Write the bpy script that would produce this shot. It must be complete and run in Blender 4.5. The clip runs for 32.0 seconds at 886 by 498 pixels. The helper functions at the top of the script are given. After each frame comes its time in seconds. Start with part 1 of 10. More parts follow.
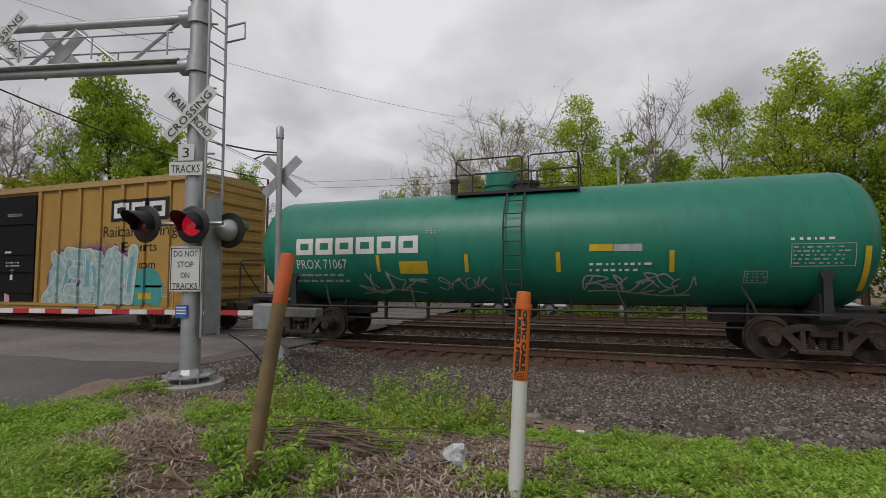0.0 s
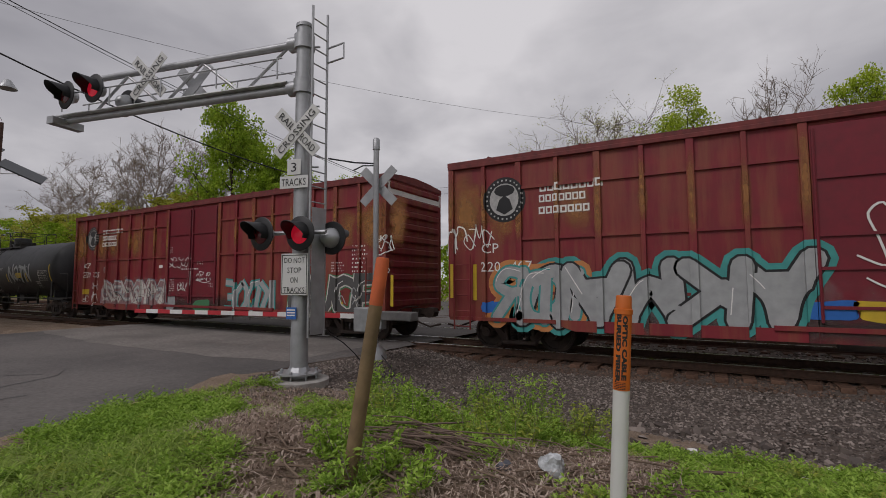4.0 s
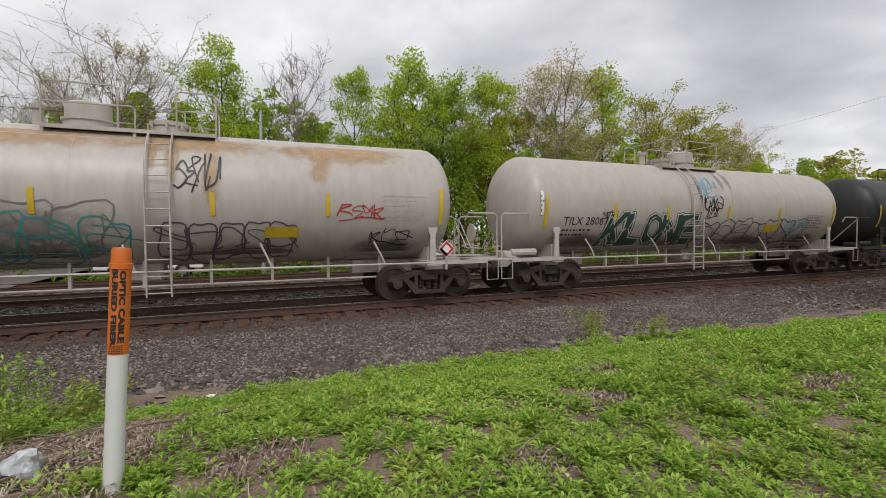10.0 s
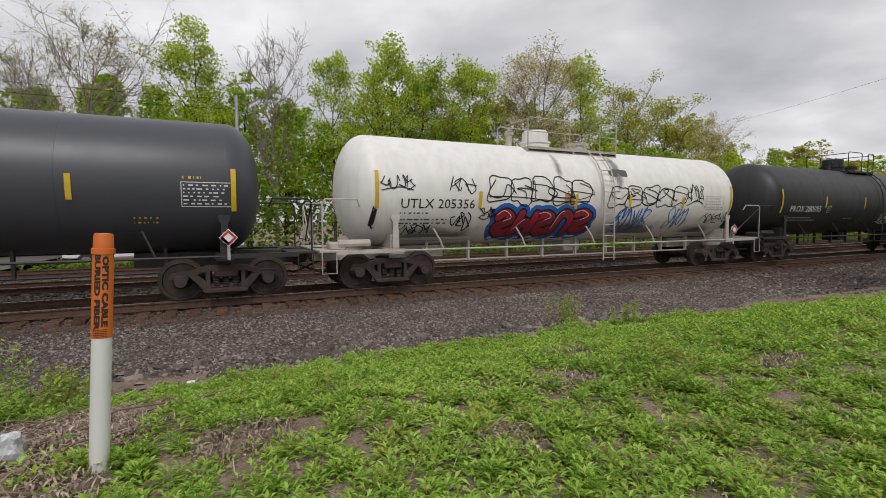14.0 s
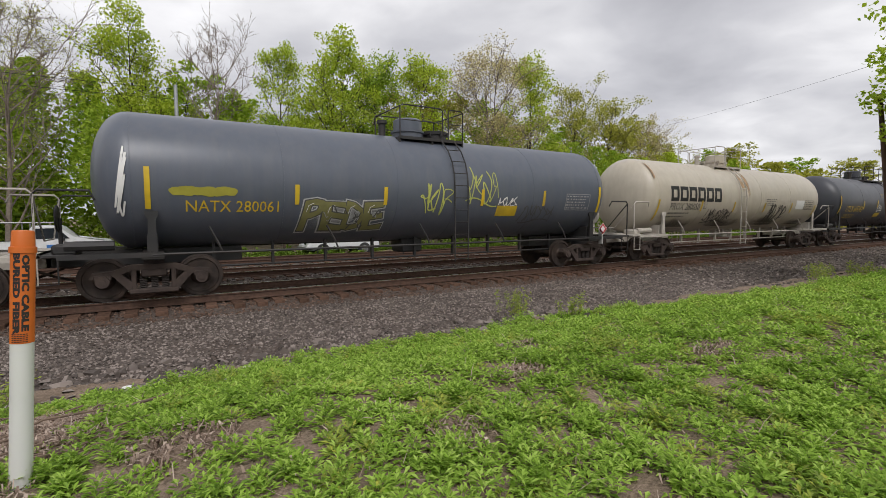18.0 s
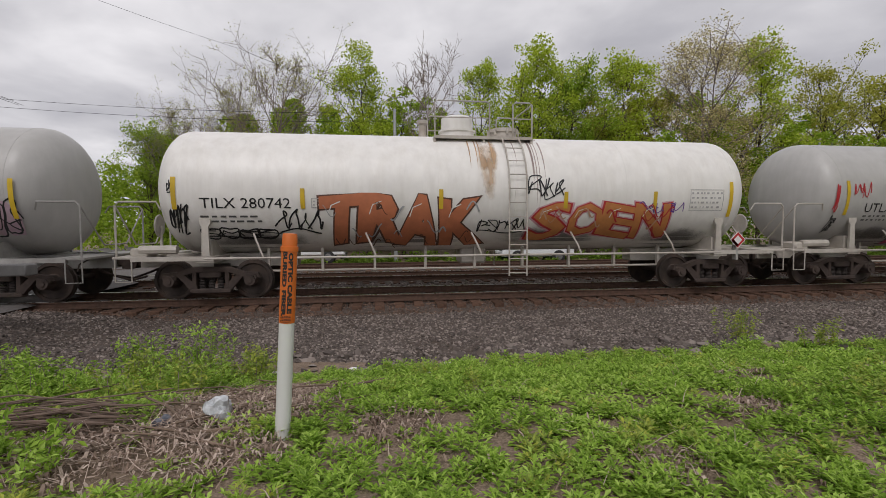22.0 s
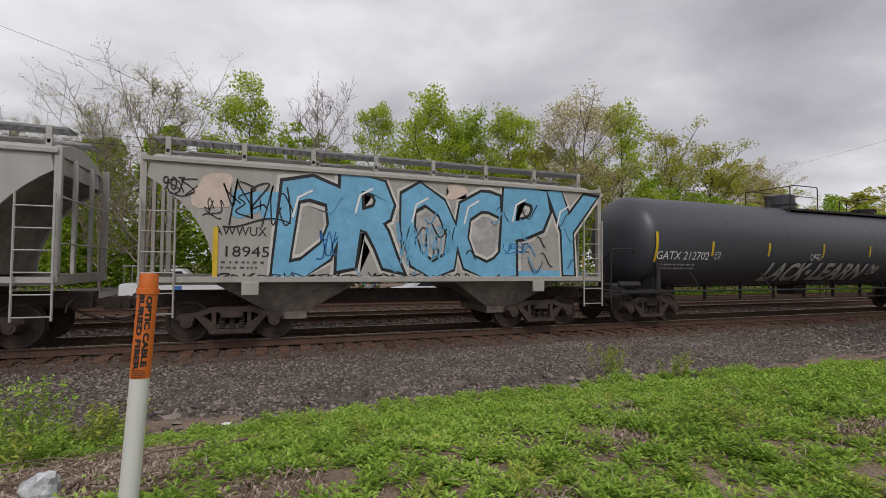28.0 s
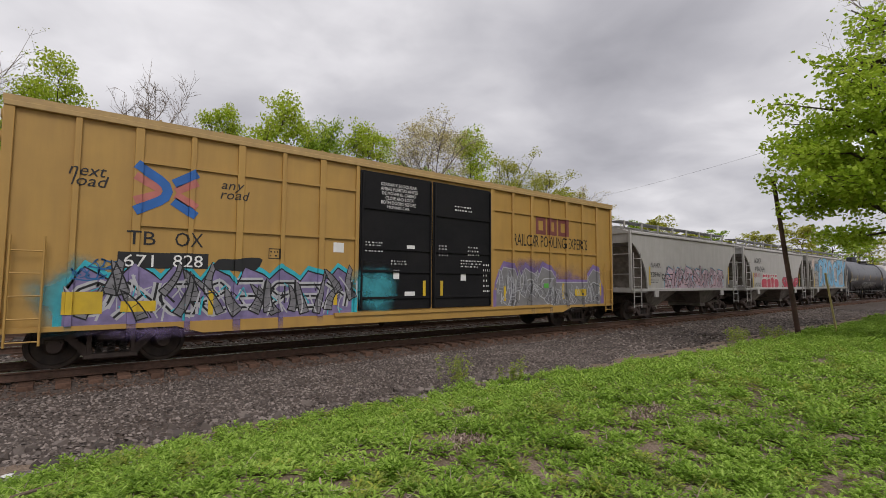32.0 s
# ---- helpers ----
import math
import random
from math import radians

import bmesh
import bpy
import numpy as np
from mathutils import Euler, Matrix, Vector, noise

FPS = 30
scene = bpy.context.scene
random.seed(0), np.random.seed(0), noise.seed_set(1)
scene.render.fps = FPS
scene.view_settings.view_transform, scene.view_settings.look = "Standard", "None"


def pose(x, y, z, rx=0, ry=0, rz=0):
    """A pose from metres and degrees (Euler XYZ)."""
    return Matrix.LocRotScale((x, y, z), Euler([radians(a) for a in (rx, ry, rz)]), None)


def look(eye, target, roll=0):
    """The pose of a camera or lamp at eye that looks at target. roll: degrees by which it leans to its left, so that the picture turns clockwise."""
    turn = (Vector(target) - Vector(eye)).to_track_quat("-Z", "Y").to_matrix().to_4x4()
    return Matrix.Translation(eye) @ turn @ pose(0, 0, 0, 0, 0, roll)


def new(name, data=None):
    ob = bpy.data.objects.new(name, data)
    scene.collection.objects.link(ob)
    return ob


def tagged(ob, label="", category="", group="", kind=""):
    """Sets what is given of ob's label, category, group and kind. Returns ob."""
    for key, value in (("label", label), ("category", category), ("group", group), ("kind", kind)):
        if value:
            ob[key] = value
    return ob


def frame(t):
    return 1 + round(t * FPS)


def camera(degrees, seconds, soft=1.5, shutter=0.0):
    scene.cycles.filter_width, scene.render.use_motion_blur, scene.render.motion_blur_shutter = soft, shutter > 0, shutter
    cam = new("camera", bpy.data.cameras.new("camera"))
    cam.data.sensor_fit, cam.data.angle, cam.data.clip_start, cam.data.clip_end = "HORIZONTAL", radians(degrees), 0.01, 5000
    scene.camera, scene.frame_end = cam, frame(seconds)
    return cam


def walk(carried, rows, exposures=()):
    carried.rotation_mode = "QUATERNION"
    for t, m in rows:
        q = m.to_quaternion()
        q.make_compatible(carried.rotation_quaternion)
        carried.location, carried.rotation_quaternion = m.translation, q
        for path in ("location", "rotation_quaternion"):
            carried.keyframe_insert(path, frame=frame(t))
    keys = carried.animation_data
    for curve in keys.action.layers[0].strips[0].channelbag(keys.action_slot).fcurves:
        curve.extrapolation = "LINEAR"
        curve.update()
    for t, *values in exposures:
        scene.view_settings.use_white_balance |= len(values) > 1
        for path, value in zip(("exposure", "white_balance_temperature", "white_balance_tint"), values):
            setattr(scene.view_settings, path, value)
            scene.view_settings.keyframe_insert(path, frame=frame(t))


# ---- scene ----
# World: x runs along the track in the train's direction, y away from the camera, z up from the rail heads.
# ---------------------------------------------------------------- camera
cam = camera(86.61, 32.0, soft=0.6)
# seconds, x, y, z, pitch, roll, yaw
PATH = [
    (0, -0.055, 0.000, 1.783, 3.37, 0.13, 18.39),
    (0.5, -0.054, 0.008, 1.781, 3.85, 0.21, 20.47),
    (1, -0.053, 0.016, 1.780, 4.01, 0.11, 21.97),
    (1.5, -0.051, 0.023, 1.778, 3.93, 0.25, 23.92),
    (2, -0.050, 0.031, 1.777, 3.81, 0.31, 25.84),
    (2.5, -0.049, 0.039, 1.775, 3.78, 0.32, 27.22),
    (4.5, -0.058, 0.027, 1.766, 4.09, 0.18, 29.90),
    (5, -0.060, 0.024, 1.763, 3.94, 0.22, 24.65),
    (5.25, -0.041, 0.044, 1.765, 3.49, 0.41, 19.86),
    (5.5, -0.016, 0.070, 1.767, 2.96, 0.61, 14.22),
    (5.75, 0.008, 0.096, 1.769, 2.57, 0.70, 8.08),
    (6, 0.027, 0.116, 1.771, 2.22, 0.73, 2.20),
    (6.25, 0.035, 0.115, 1.772, 1.91, 0.71, -2.52),
    (6.5, 0.039, 0.108, 1.773, 1.59, 0.68, -6.20),
    (7, 0.051, 0.100, 1.776, 0.87, 0.64, -9.90),
    (7.5, 0.062, 0.092, 1.778, 0.16, 0.64, -13.67),
    (8, 0.066, 0.093, 1.771, -0.35, 0.62, -16.48),
    (8.5, 0.070, 0.093, 1.765, -0.82, 0.57, -18.49),
    (9, 0.074, 0.094, 1.758, -1.33, 0.44, -20.34),
    (9.5, 0.077, 0.095, 1.751, -1.61, 0.44, -21.93),
    (10, 0.072, 0.092, 1.751, -1.92, 0.41, -23.00),
    (10.5, 0.067, 0.090, 1.752, -2.03, 0.29, -23.53),
    (11, 0.061, 0.087, 1.752, -2.11, 0.32, -23.23),
    (11.5, 0.056, 0.085, 1.753, -2.21, 0.32, -22.66),
    (12, 0.051, 0.083, 1.754, -2.37, 0.27, -21.81),
    (12.5, 0.048, 0.059, 1.751, -2.65, 0.28, -21.91),
    (13, 0.045, 0.035, 1.748, -3.07, 0.29, -22.92),
    (13.5, 0.043, 0.011, 1.745, -3.23, 0.25, -24.23),
    (14, 0.040, -0.013, 1.743, -3.40, 0.31, -25.43),
    (14.5, 0.038, -0.037, 1.740, -3.37, 0.31, -26.67),
    (16.5, 0.044, -0.032, 1.739, -4.40, 0.22, -29.65),
    (17, 0.048, -0.032, 1.741, -4.46, 0.22, -30.05),
    (17.5, 0.052, -0.032, 1.743, -4.27, 0.18, -30.90),
    (18, 0.055, -0.033, 1.745, -3.89, 0.22, -31.16),
    (18.5, 0.059, -0.033, 1.747, -3.27, 0.19, -30.51),
    (19, 0.063, -0.034, 1.749, -2.93, 0.14, -29.88),
    (19.5, 0.054, -0.028, 1.745, -2.91, 0.16, -28.23),
    (20, 0.044, -0.023, 1.742, -2.91, 0.15, -26.16),
    (20.5, 0.035, -0.018, 1.738, -2.88, 0.20, -24.31),
    (21, 0.026, -0.012, 1.734, -2.84, 0.24, -22.62),
    (21.5, 0.025, -0.006, 1.734, -3.21, 0.18, -18.96),
    (21.75, 0.027, -0.002, 1.734, -3.14, 0.21, -14.25),
    (22, 0.024, -0.000, 1.735, -2.89, 0.22, -7.88),
    (22.25, 0.002, -0.002, 1.737, -2.47, 0.13, 0.11),
    (22.5, -0.025, -0.005, 1.740, -1.90, 0.01, 9.12),
    (22.75, -0.052, -0.008, 1.743, -1.10, -0.12, 19.20),
    (23, -0.073, -0.010, 1.744, -0.35, -0.19, 28.35),
    (23.25, -0.078, -0.008, 1.742, 0.06, -0.11, 34.13),
    (23.5, -0.078, -0.004, 1.738, 0.25, -0.00, 37.89),
    (24, -0.082, 0.002, 1.731, -0.08, -0.03, 40.91),
    (24.5, -0.087, 0.008, 1.724, -0.34, -0.04, 43.13),
    (26.5, -0.012, 0.113, 1.713, 0.34, 0.06, -1.05),
    (26.75, 0.004, 0.110, 1.718, 0.57, -0.13, -6.59),
    (27, 0.014, 0.099, 1.725, 0.88, -0.35, -11.16),
    (27.25, 0.024, 0.092, 1.730, 1.23, -0.34, -13.25),
    (27.5, 0.038, 0.085, 1.736, 1.56, -0.31, -14.82),
    (27.75, 0.051, 0.079, 1.742, 1.77, -0.42, -17.58),
    (28, 0.064, 0.070, 1.747, 1.96, -0.50, -20.79),
    (28.5, 0.096, 0.040, 1.748, 2.46, -0.20, -28.04),
    (29, 0.128, 0.009, 1.749, 2.48, 0.02, -34.76),
    (29.5, 0.160, -0.021, 1.750, 2.41, 0.06, -40.83),
    (30, 0.145, -0.020, 1.750, 2.43, 0.05, -44.47),
    (30.5, 0.129, -0.018, 1.750, 2.30, -0.01, -45.84),
    (31, 0.114, -0.016, 1.750, 2.48, -0.09, -45.02),
    (31.5, 0.098, -0.014, 1.750, 3.20, -0.28, -42.04),
    (32, 0.083, -0.012, 1.750, 3.87, -0.39, -38.23),
]
walk(cam, [(t, pose(x, y, z, 90 + p, r, w)) for t, x, y, z, p, r, w in PATH],
     [(0, -0.25, 6500, 12), (1, -0.53, 6500, 16), (2.5, -0.54, 6500, 15), (5, -0.49, 6500, 16), (6.2, -0.33, 6500, 16), (7.5, 0.05, 6500, 13), (9, 0.2, 6500, 11), (14, 0.14, 6500, 12), (16.5, 0.28, 6500, 11), (19, 0.24, 6500, 12), (20.5, 0.02, 6500, 13), (21.5, -0.05, 6500, 14), (22.5, -0.1, 6500, 14), (24.5, -0.15, 6500, 14), (26.5, -0.1, 6500, 14), (28, -0.02, 6500, 14), (29, -0.11, 6500, 13), (32, 0.02, 6500, 14)])

# ---------------------------------------------------------------- sky and light
SUN_EL, SUN_AZ = 48, 200
world = bpy.data.worlds.new("sky")
scene.world = world
world.use_nodes = True
wn, wl = world.node_tree.nodes, world.node_tree.links
wn.clear()


def wnode(kind, **inputs):
    n = wn.new(kind)
    for k, v in inputs.items():
        n.inputs[k].default_value = v
    return n


sky = wnode("ShaderNodeTexSky")
sky.sky_type, sky.sun_disc = "NISHITA", False
sky.sun_elevation, sky.sun_rotation = radians(SUN_EL), radians(SUN_AZ)
tc = wnode("ShaderNodeTexCoord")
sep = wnode("ShaderNodeSeparateXYZ")
wl.new(tc.outputs["Generated"], sep.inputs[0])
# cloud layer: the direction is laid onto a flat deck above the ground
zz = wnode("ShaderNodeMath")
zz.operation = "MAXIMUM"
wl.new(sep.outputs["Z"], zz.inputs[0])
zz.inputs[1].default_value = 0.0
za = wnode("ShaderNodeMath")
za.operation = "ADD"
wl.new(zz.outputs[0], za.inputs[0])
za.inputs[1].default_value = 0.22
deck = wnode("ShaderNodeVectorMath")
deck.operation = "DIVIDE"
comb = wnode("ShaderNodeCombineXYZ")
for i in range(3):
    wl.new(za.outputs[0], comb.inputs[i])
wl.new(tc.outputs["Generated"], deck.inputs[0])
wl.new(comb.outputs[0], deck.inputs[1])
big = wnode("ShaderNodeTexNoise", Scale=0.85, Detail=5.0, Roughness=0.48, Distortion=0.5)
wl.new(deck.outputs[0], big.inputs["Vector"])
small = wnode("ShaderNodeTexNoise", Scale=3.2, Detail=5.0, Roughness=0.5, Distortion=0.3)
wl.new(deck.outputs[0], small.inputs["Vector"])
mixn = wnode("ShaderNodeMix", Factor=0.25)
wl.new(big.outputs["Fac"], mixn.inputs[2])
wl.new(small.outputs["Fac"], mixn.inputs[3])
ramp = wnode("ShaderNodeValToRGB")
for pos, col in ((0.28, (0.36, 0.363, 0.39)), (0.44, (0.53, 0.533, 0.56)), (0.54, (0.68, 0.682, 0.70)), (0.68, (0.98, 0.98, 0.985))):
    el = ramp.color_ramp.elements.new(pos)
    el.color = (*col, 1)
ramp.color_ramp.elements.remove(ramp.color_ramp.elements[0])
ramp.color_ramp.elements.remove(ramp.color_ramp.elements[-1])
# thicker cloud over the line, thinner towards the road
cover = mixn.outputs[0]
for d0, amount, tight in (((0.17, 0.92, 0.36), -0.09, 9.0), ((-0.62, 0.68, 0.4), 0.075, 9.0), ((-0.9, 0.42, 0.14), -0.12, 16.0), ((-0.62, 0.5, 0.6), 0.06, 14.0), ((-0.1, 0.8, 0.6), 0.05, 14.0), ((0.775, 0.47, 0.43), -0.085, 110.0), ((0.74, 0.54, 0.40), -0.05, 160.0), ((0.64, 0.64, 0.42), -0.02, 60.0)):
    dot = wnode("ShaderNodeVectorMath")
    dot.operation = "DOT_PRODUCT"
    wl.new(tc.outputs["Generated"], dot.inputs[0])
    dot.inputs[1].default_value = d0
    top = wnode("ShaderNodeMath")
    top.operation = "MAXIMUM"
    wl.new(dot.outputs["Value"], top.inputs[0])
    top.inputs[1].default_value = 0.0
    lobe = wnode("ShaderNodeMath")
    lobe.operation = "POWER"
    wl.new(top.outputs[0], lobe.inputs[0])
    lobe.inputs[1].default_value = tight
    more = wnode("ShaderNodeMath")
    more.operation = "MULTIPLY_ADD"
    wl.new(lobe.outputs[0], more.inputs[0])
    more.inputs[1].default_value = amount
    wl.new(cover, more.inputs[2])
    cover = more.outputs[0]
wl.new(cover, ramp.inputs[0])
bg_sky = wnode("ShaderNodeBackground", Strength=0.05)
wl.new(sky.outputs[0], bg_sky.inputs[0])
bg_cloud = wnode("ShaderNodeBackground", Strength=1.0)
wl.new(ramp.outputs[0], bg_cloud.inputs[0])
wmix = wnode("ShaderNodeMixShader", Fac=0.92)
wl.new(bg_sky.outputs[0], wmix.inputs[1])
wl.new(bg_cloud.outputs[0], wmix.inputs[2])
wout = wnode("ShaderNodeOutputWorld")
wl.new(wmix.outputs[0], wout.inputs[0])

sun = new("sun", bpy.data.lights.new("sun", "SUN"))
sun.data.energy, sun.data.angle, sun.data.color = 1.5, radians(25), (1.0, 0.98, 0.96)
sun_dir = Vector((math.sin(radians(SUN_AZ)) * math.cos(radians(SUN_EL)), math.cos(radians(SUN_AZ)) * math.cos(radians(SUN_EL)), math.sin(radians(SUN_EL))))
sun.matrix_world = look(sun_dir * 60, (0, 0, 0))
scene.view_settings.exposure = 0.0

# ---------------------------------------------------------------- materials
MATS = {}


def mat(name, color, rough=0.6, metal=0.0, var=0.15, scale=6.0, bump=0.0, bscale=40.0, dirt=None, dscale=0.8, damount=0.5, streak=False, rnd=0.0, spec=0.5):
    """A procedural paint, metal, soil or leaf: colour with fine and broad variation, optional dirt and relief."""
    if name in MATS:
        return MATS[name]
    m = bpy.data.materials.new(name)
    m.use_nodes = True
    n, l = m.node_tree.nodes, m.node_tree.links
    b = n["Principled BSDF"]
    b.inputs["Metallic"].default_value = metal
    b.inputs["Specular IOR Level"].default_value = spec
    co = n.new("ShaderNodeTexCoord")
    fine = n.new("ShaderNodeTexNoise")
    fine.inputs["Scale"].default_value, fine.inputs["Detail"].default_value = scale, 5
    l.new(co.outputs["Object"], fine.inputs["Vector"])
    lo = tuple(c * (1 - var) for c in color)
    hi = tuple(min(1, c * (1 + var)) for c in color)
    r = n.new("ShaderNodeValToRGB")
    r.color_ramp.elements[0].position, r.color_ramp.elements[1].position = 0.3, 0.7
    r.color_ramp.elements[0].color, r.color_ramp.elements[1].color = (*lo, 1), (*hi, 1)
    l.new(fine.outputs["Fac"], r.inputs[0])
    out = r.outputs[0]
    if dirt:
        mp = n.new("ShaderNodeMapping")
        if streak:
            mp.inputs["Scale"].default_value = (5, 5, 0.5)
        l.new(co.outputs["Object"], mp.inputs["Vector"])
        dn = n.new("ShaderNodeTexNoise")
        dn.inputs["Scale"].default_value, dn.inputs["Detail"].default_value, dn.inputs["Roughness"].default_value = dscale, 7, 0.65
        l.new(mp.outputs[0], dn.inputs["Vector"])
        dr = n.new("ShaderNodeValToRGB")
        dr.color_ramp.elements[0].position, dr.color_ramp.elements[1].position = 0.42, 0.72
        dr.color_ramp.elements[1].color = (damount, damount, damount, 1)
        dr.color_ramp.elements[0].color = (0, 0, 0, 1)
        l.new(dn.outputs["Fac"], dr.inputs[0])
        mx = n.new("ShaderNodeMix")
        mx.data_type = "RGBA"
        l.new(dr.outputs[0], mx.inputs[0])
        l.new(out, mx.inputs[6])
        mx.inputs[7].default_value = (*dirt, 1)
        out = mx.outputs[2]
    if rnd:
        oi = n.new("ShaderNodeObjectInfo")
        mr = n.new("ShaderNodeMapRange")
        mr.inputs["To Min"].default_value, mr.inputs["To Max"].default_value = 1 - rnd, 1 + rnd
        l.new(oi.outputs["Random"], mr.inputs["Value"])
        hs = n.new("ShaderNodeHueSaturation")
        l.new(mr.outputs[0], hs.inputs["Value"])
        l.new(out, hs.inputs["Color"])
        out = hs.outputs[0]
    l.new(out, b.inputs["Base Color"])
    rr = n.new("ShaderNodeMapRange")
    rr.inputs["To Min"].default_value, rr.inputs["To Max"].default_value = max(0.02, rough - 0.08), min(1, rough + 0.08)
    l.new(fine.outputs["Fac"], rr.inputs["Value"])
    l.new(rr.outputs[0], b.inputs["Roughness"])
    if bump:
        bn = n.new("ShaderNodeTexNoise")
        bn.inputs["Scale"].default_value, bn.inputs["Detail"].default_value = bscale, 4
        l.new(co.outputs["Object"], bn.inputs["Vector"])
        bp = n.new("ShaderNodeBump")
        bp.inputs["Strength"].default_value, bp.inputs["Distance"].default_value = bump, 0.02
        l.new(bn.outputs["Fac"], bp.inputs["Height"])
        l.new(bp.outputs[0], b.inputs["Normal"])
    MATS[name] = m
    return m


def leaf_mat(name, lo, mid, hi, trans=0.35):
    """Leaves: each island has its own green, and some light passes through."""
    m = bpy.data.materials.new(name)
    m.use_nodes = True
    n, l = m.node_tree.nodes, m.node_tree.links
    b = n["Principled BSDF"]
    geo = n.new("ShaderNodeNewGeometry")
    r = n.new("ShaderNodeValToRGB")
    r.color_ramp.elements[0].position, r.color_ramp.elements[1].position = 0.2, 0.8
    r.color_ramp.elements[0].color, r.color_ramp.elements[1].color = (*lo, 1), (*hi, 1)
    e = r.color_ramp.elements.new(0.52)
    e.color = (*mid, 1)
    co = n.new("ShaderNodeTexCoord")
    wide = n.new("ShaderNodeTexNoise")
    wide.inputs["Scale"].default_value, wide.inputs["Detail"].default_value = 0.9, 3
    l.new(co.outputs["Object"], wide.inputs["Vector"])
    blend = n.new("ShaderNodeMix")
    blend.inputs[0].default_value = 0.45
    l.new(geo.outputs["Random Per Island"], blend.inputs[2])
    l.new(wide.outputs["Fac"], blend.inputs[3])
    l.new(blend.outputs[0], r.inputs[0])
    l.new(r.outputs[0], b.inputs["Base Color"])
    b.inputs["Roughness"].default_value = 0.6
    b.inputs["Specular IOR Level"].default_value = 0.3
    t = n.new("ShaderNodeBsdfTranslucent")
    l.new(r.outputs[0], t.inputs["Color"])
    mx = n.new("ShaderNodeMixShader")
    mx.inputs[0].default_value = trans
    l.new(b.outputs[0], mx.inputs[1])
    l.new(t.outputs[0], mx.inputs[2])
    l.new(mx.outputs[0], n["Material Output"].inputs[0])
    return m


# ---------------------------------------------------------------- mesh helpers
def box(bm, x0, x1, y0, y1, z0, z1, bevel=0.0):
    vs = [bm.verts.new((x, y, z)) for z in (z0, z1) for y in (y0, y1) for x in (x0, x1)]
    fs = [bm.faces.new([vs[i] for i in q]) for q in ((0, 2, 3, 1), (4, 5, 7, 6), (0, 1, 5, 4), (2, 6, 7, 3), (0, 4, 6, 2), (1, 3, 7, 5))]
    if bevel:
        es = list({e for f in fs for e in f.edges})
        bmesh.ops.bevel(bm, geom=es, offset=bevel, segments=1, affect="EDGES")


def tube(bm, a, b, r0, r1=None, n=8, caps=True):
    """A straight round bar from a to b."""
    r1 = r0 if r1 is None else r1
    a, b = Vector(a), Vector(b)
    d = (b - a).normalized()
    u = d.cross(Vector((0, 0, 1)) if abs(d.z) < 0.9 else Vector((1, 0, 0))).normalized()
    v = d.cross(u)
    rings = []
    for c, r in ((a, r0), (b, r1)):
        rings.append([bm.verts.new(c + (u * math.cos(k * 2 * math.pi / n) + v * math.sin(k * 2 * math.pi / n)) * r) for k in range(n)])
    for k in range(n):
        bm.faces.new((rings[0][k], rings[0][(k + 1) % n], rings[1][(k + 1) % n], rings[1][k])).smooth = True
    if caps:
        bm.faces.new(rings[0][::-1])
        bm.faces.new(rings[1])


def pipe(bm, pts, r, n=6):
    """A bent round bar through the points, in one piece."""
    pts = [Vector(p) for p in pts]
    ref = Vector((0.31, 0.52, 0.79))
    rings = []
    for i, p in enumerate(pts):
        d = (pts[min(i + 1, len(pts) - 1)] - pts[max(i - 1, 0)]).normalized()
        u = d.cross(ref).normalized()
        v = d.cross(u)
        rings.append([bm.verts.new(p + (u * math.cos(k * 2 * math.pi / n) + v * math.sin(k * 2 * math.pi / n)) * r) for k in range(n)])
    for a, b in zip(rings, rings[1:]):
        for k in range(n):
            bm.faces.new((a[k], a[(k + 1) % n], b[(k + 1) % n], b[k])).smooth = True
    bm.faces.new(rings[0][::-1])
    bm.faces.new(rings[-1])


def prism(bm, outline, y0, y1):
    """Extrudes a polygon in the x-z plane from y0 to y1."""
    a = [bm.verts.new((x, y0, z)) for x, z in outline]
    b = [bm.verts.new((x, y1, z)) for x, z in outline]
    k = len(a)
    bm.faces.new(a)
    bm.faces.new(b[::-1])
    for i in range(k):
        bm.faces.new((a[i], b[i], b[(i + 1) % k], a[(i + 1) % k]))


def lathe(bm, profile, axis="x", n=32, centre=(0, 0, 0), smooth=True):
    """Turns a profile of (along, radius) about an axis through centre."""
    rings = []
    for s, r in profile:
        ring = []
        for k in range(n):
            a = 2 * math.pi * k / n
            c, d = math.cos(a) * r, math.sin(a) * r
            p = {"x": (s, c, d), "y": (c, s, d), "z": (c, d, s)}[axis]
            ring.append(bm.verts.new(Vector(p) + Vector(centre)))
        rings.append(ring)
    for a, b in zip(rings, rings[1:]):
        for k in range(n):
            bm.faces.new((a[k], a[(k + 1) % n], b[(k + 1) % n], b[k])).smooth = smooth
    bm.faces.new(rings[0][::-1])
    bm.faces.new(rings[-1])


def mesh_of(name, bm, material):
    bmesh.ops.recalc_face_normals(bm, faces=bm.faces)
    me = bpy.data.meshes.new(name)
    bm.to_mesh(me)
    bm.free()
    me.set_sharp_from_angle(angle=radians(38))
    if material:
        me.materials.append(material)
    return me


def part(name, bm, material, parent=None, label="", loc=None):
    """Links a bmesh (or a ready mesh) as one mesh object under a thing or part."""
    me = bm if isinstance(bm, bpy.types.Mesh) else mesh_of(name, bm, material)
    ob = new(name, me)
    ob.parent = parent
    if loc:
        ob.location = loc
    if label:
        ob["label"] = label
    return ob


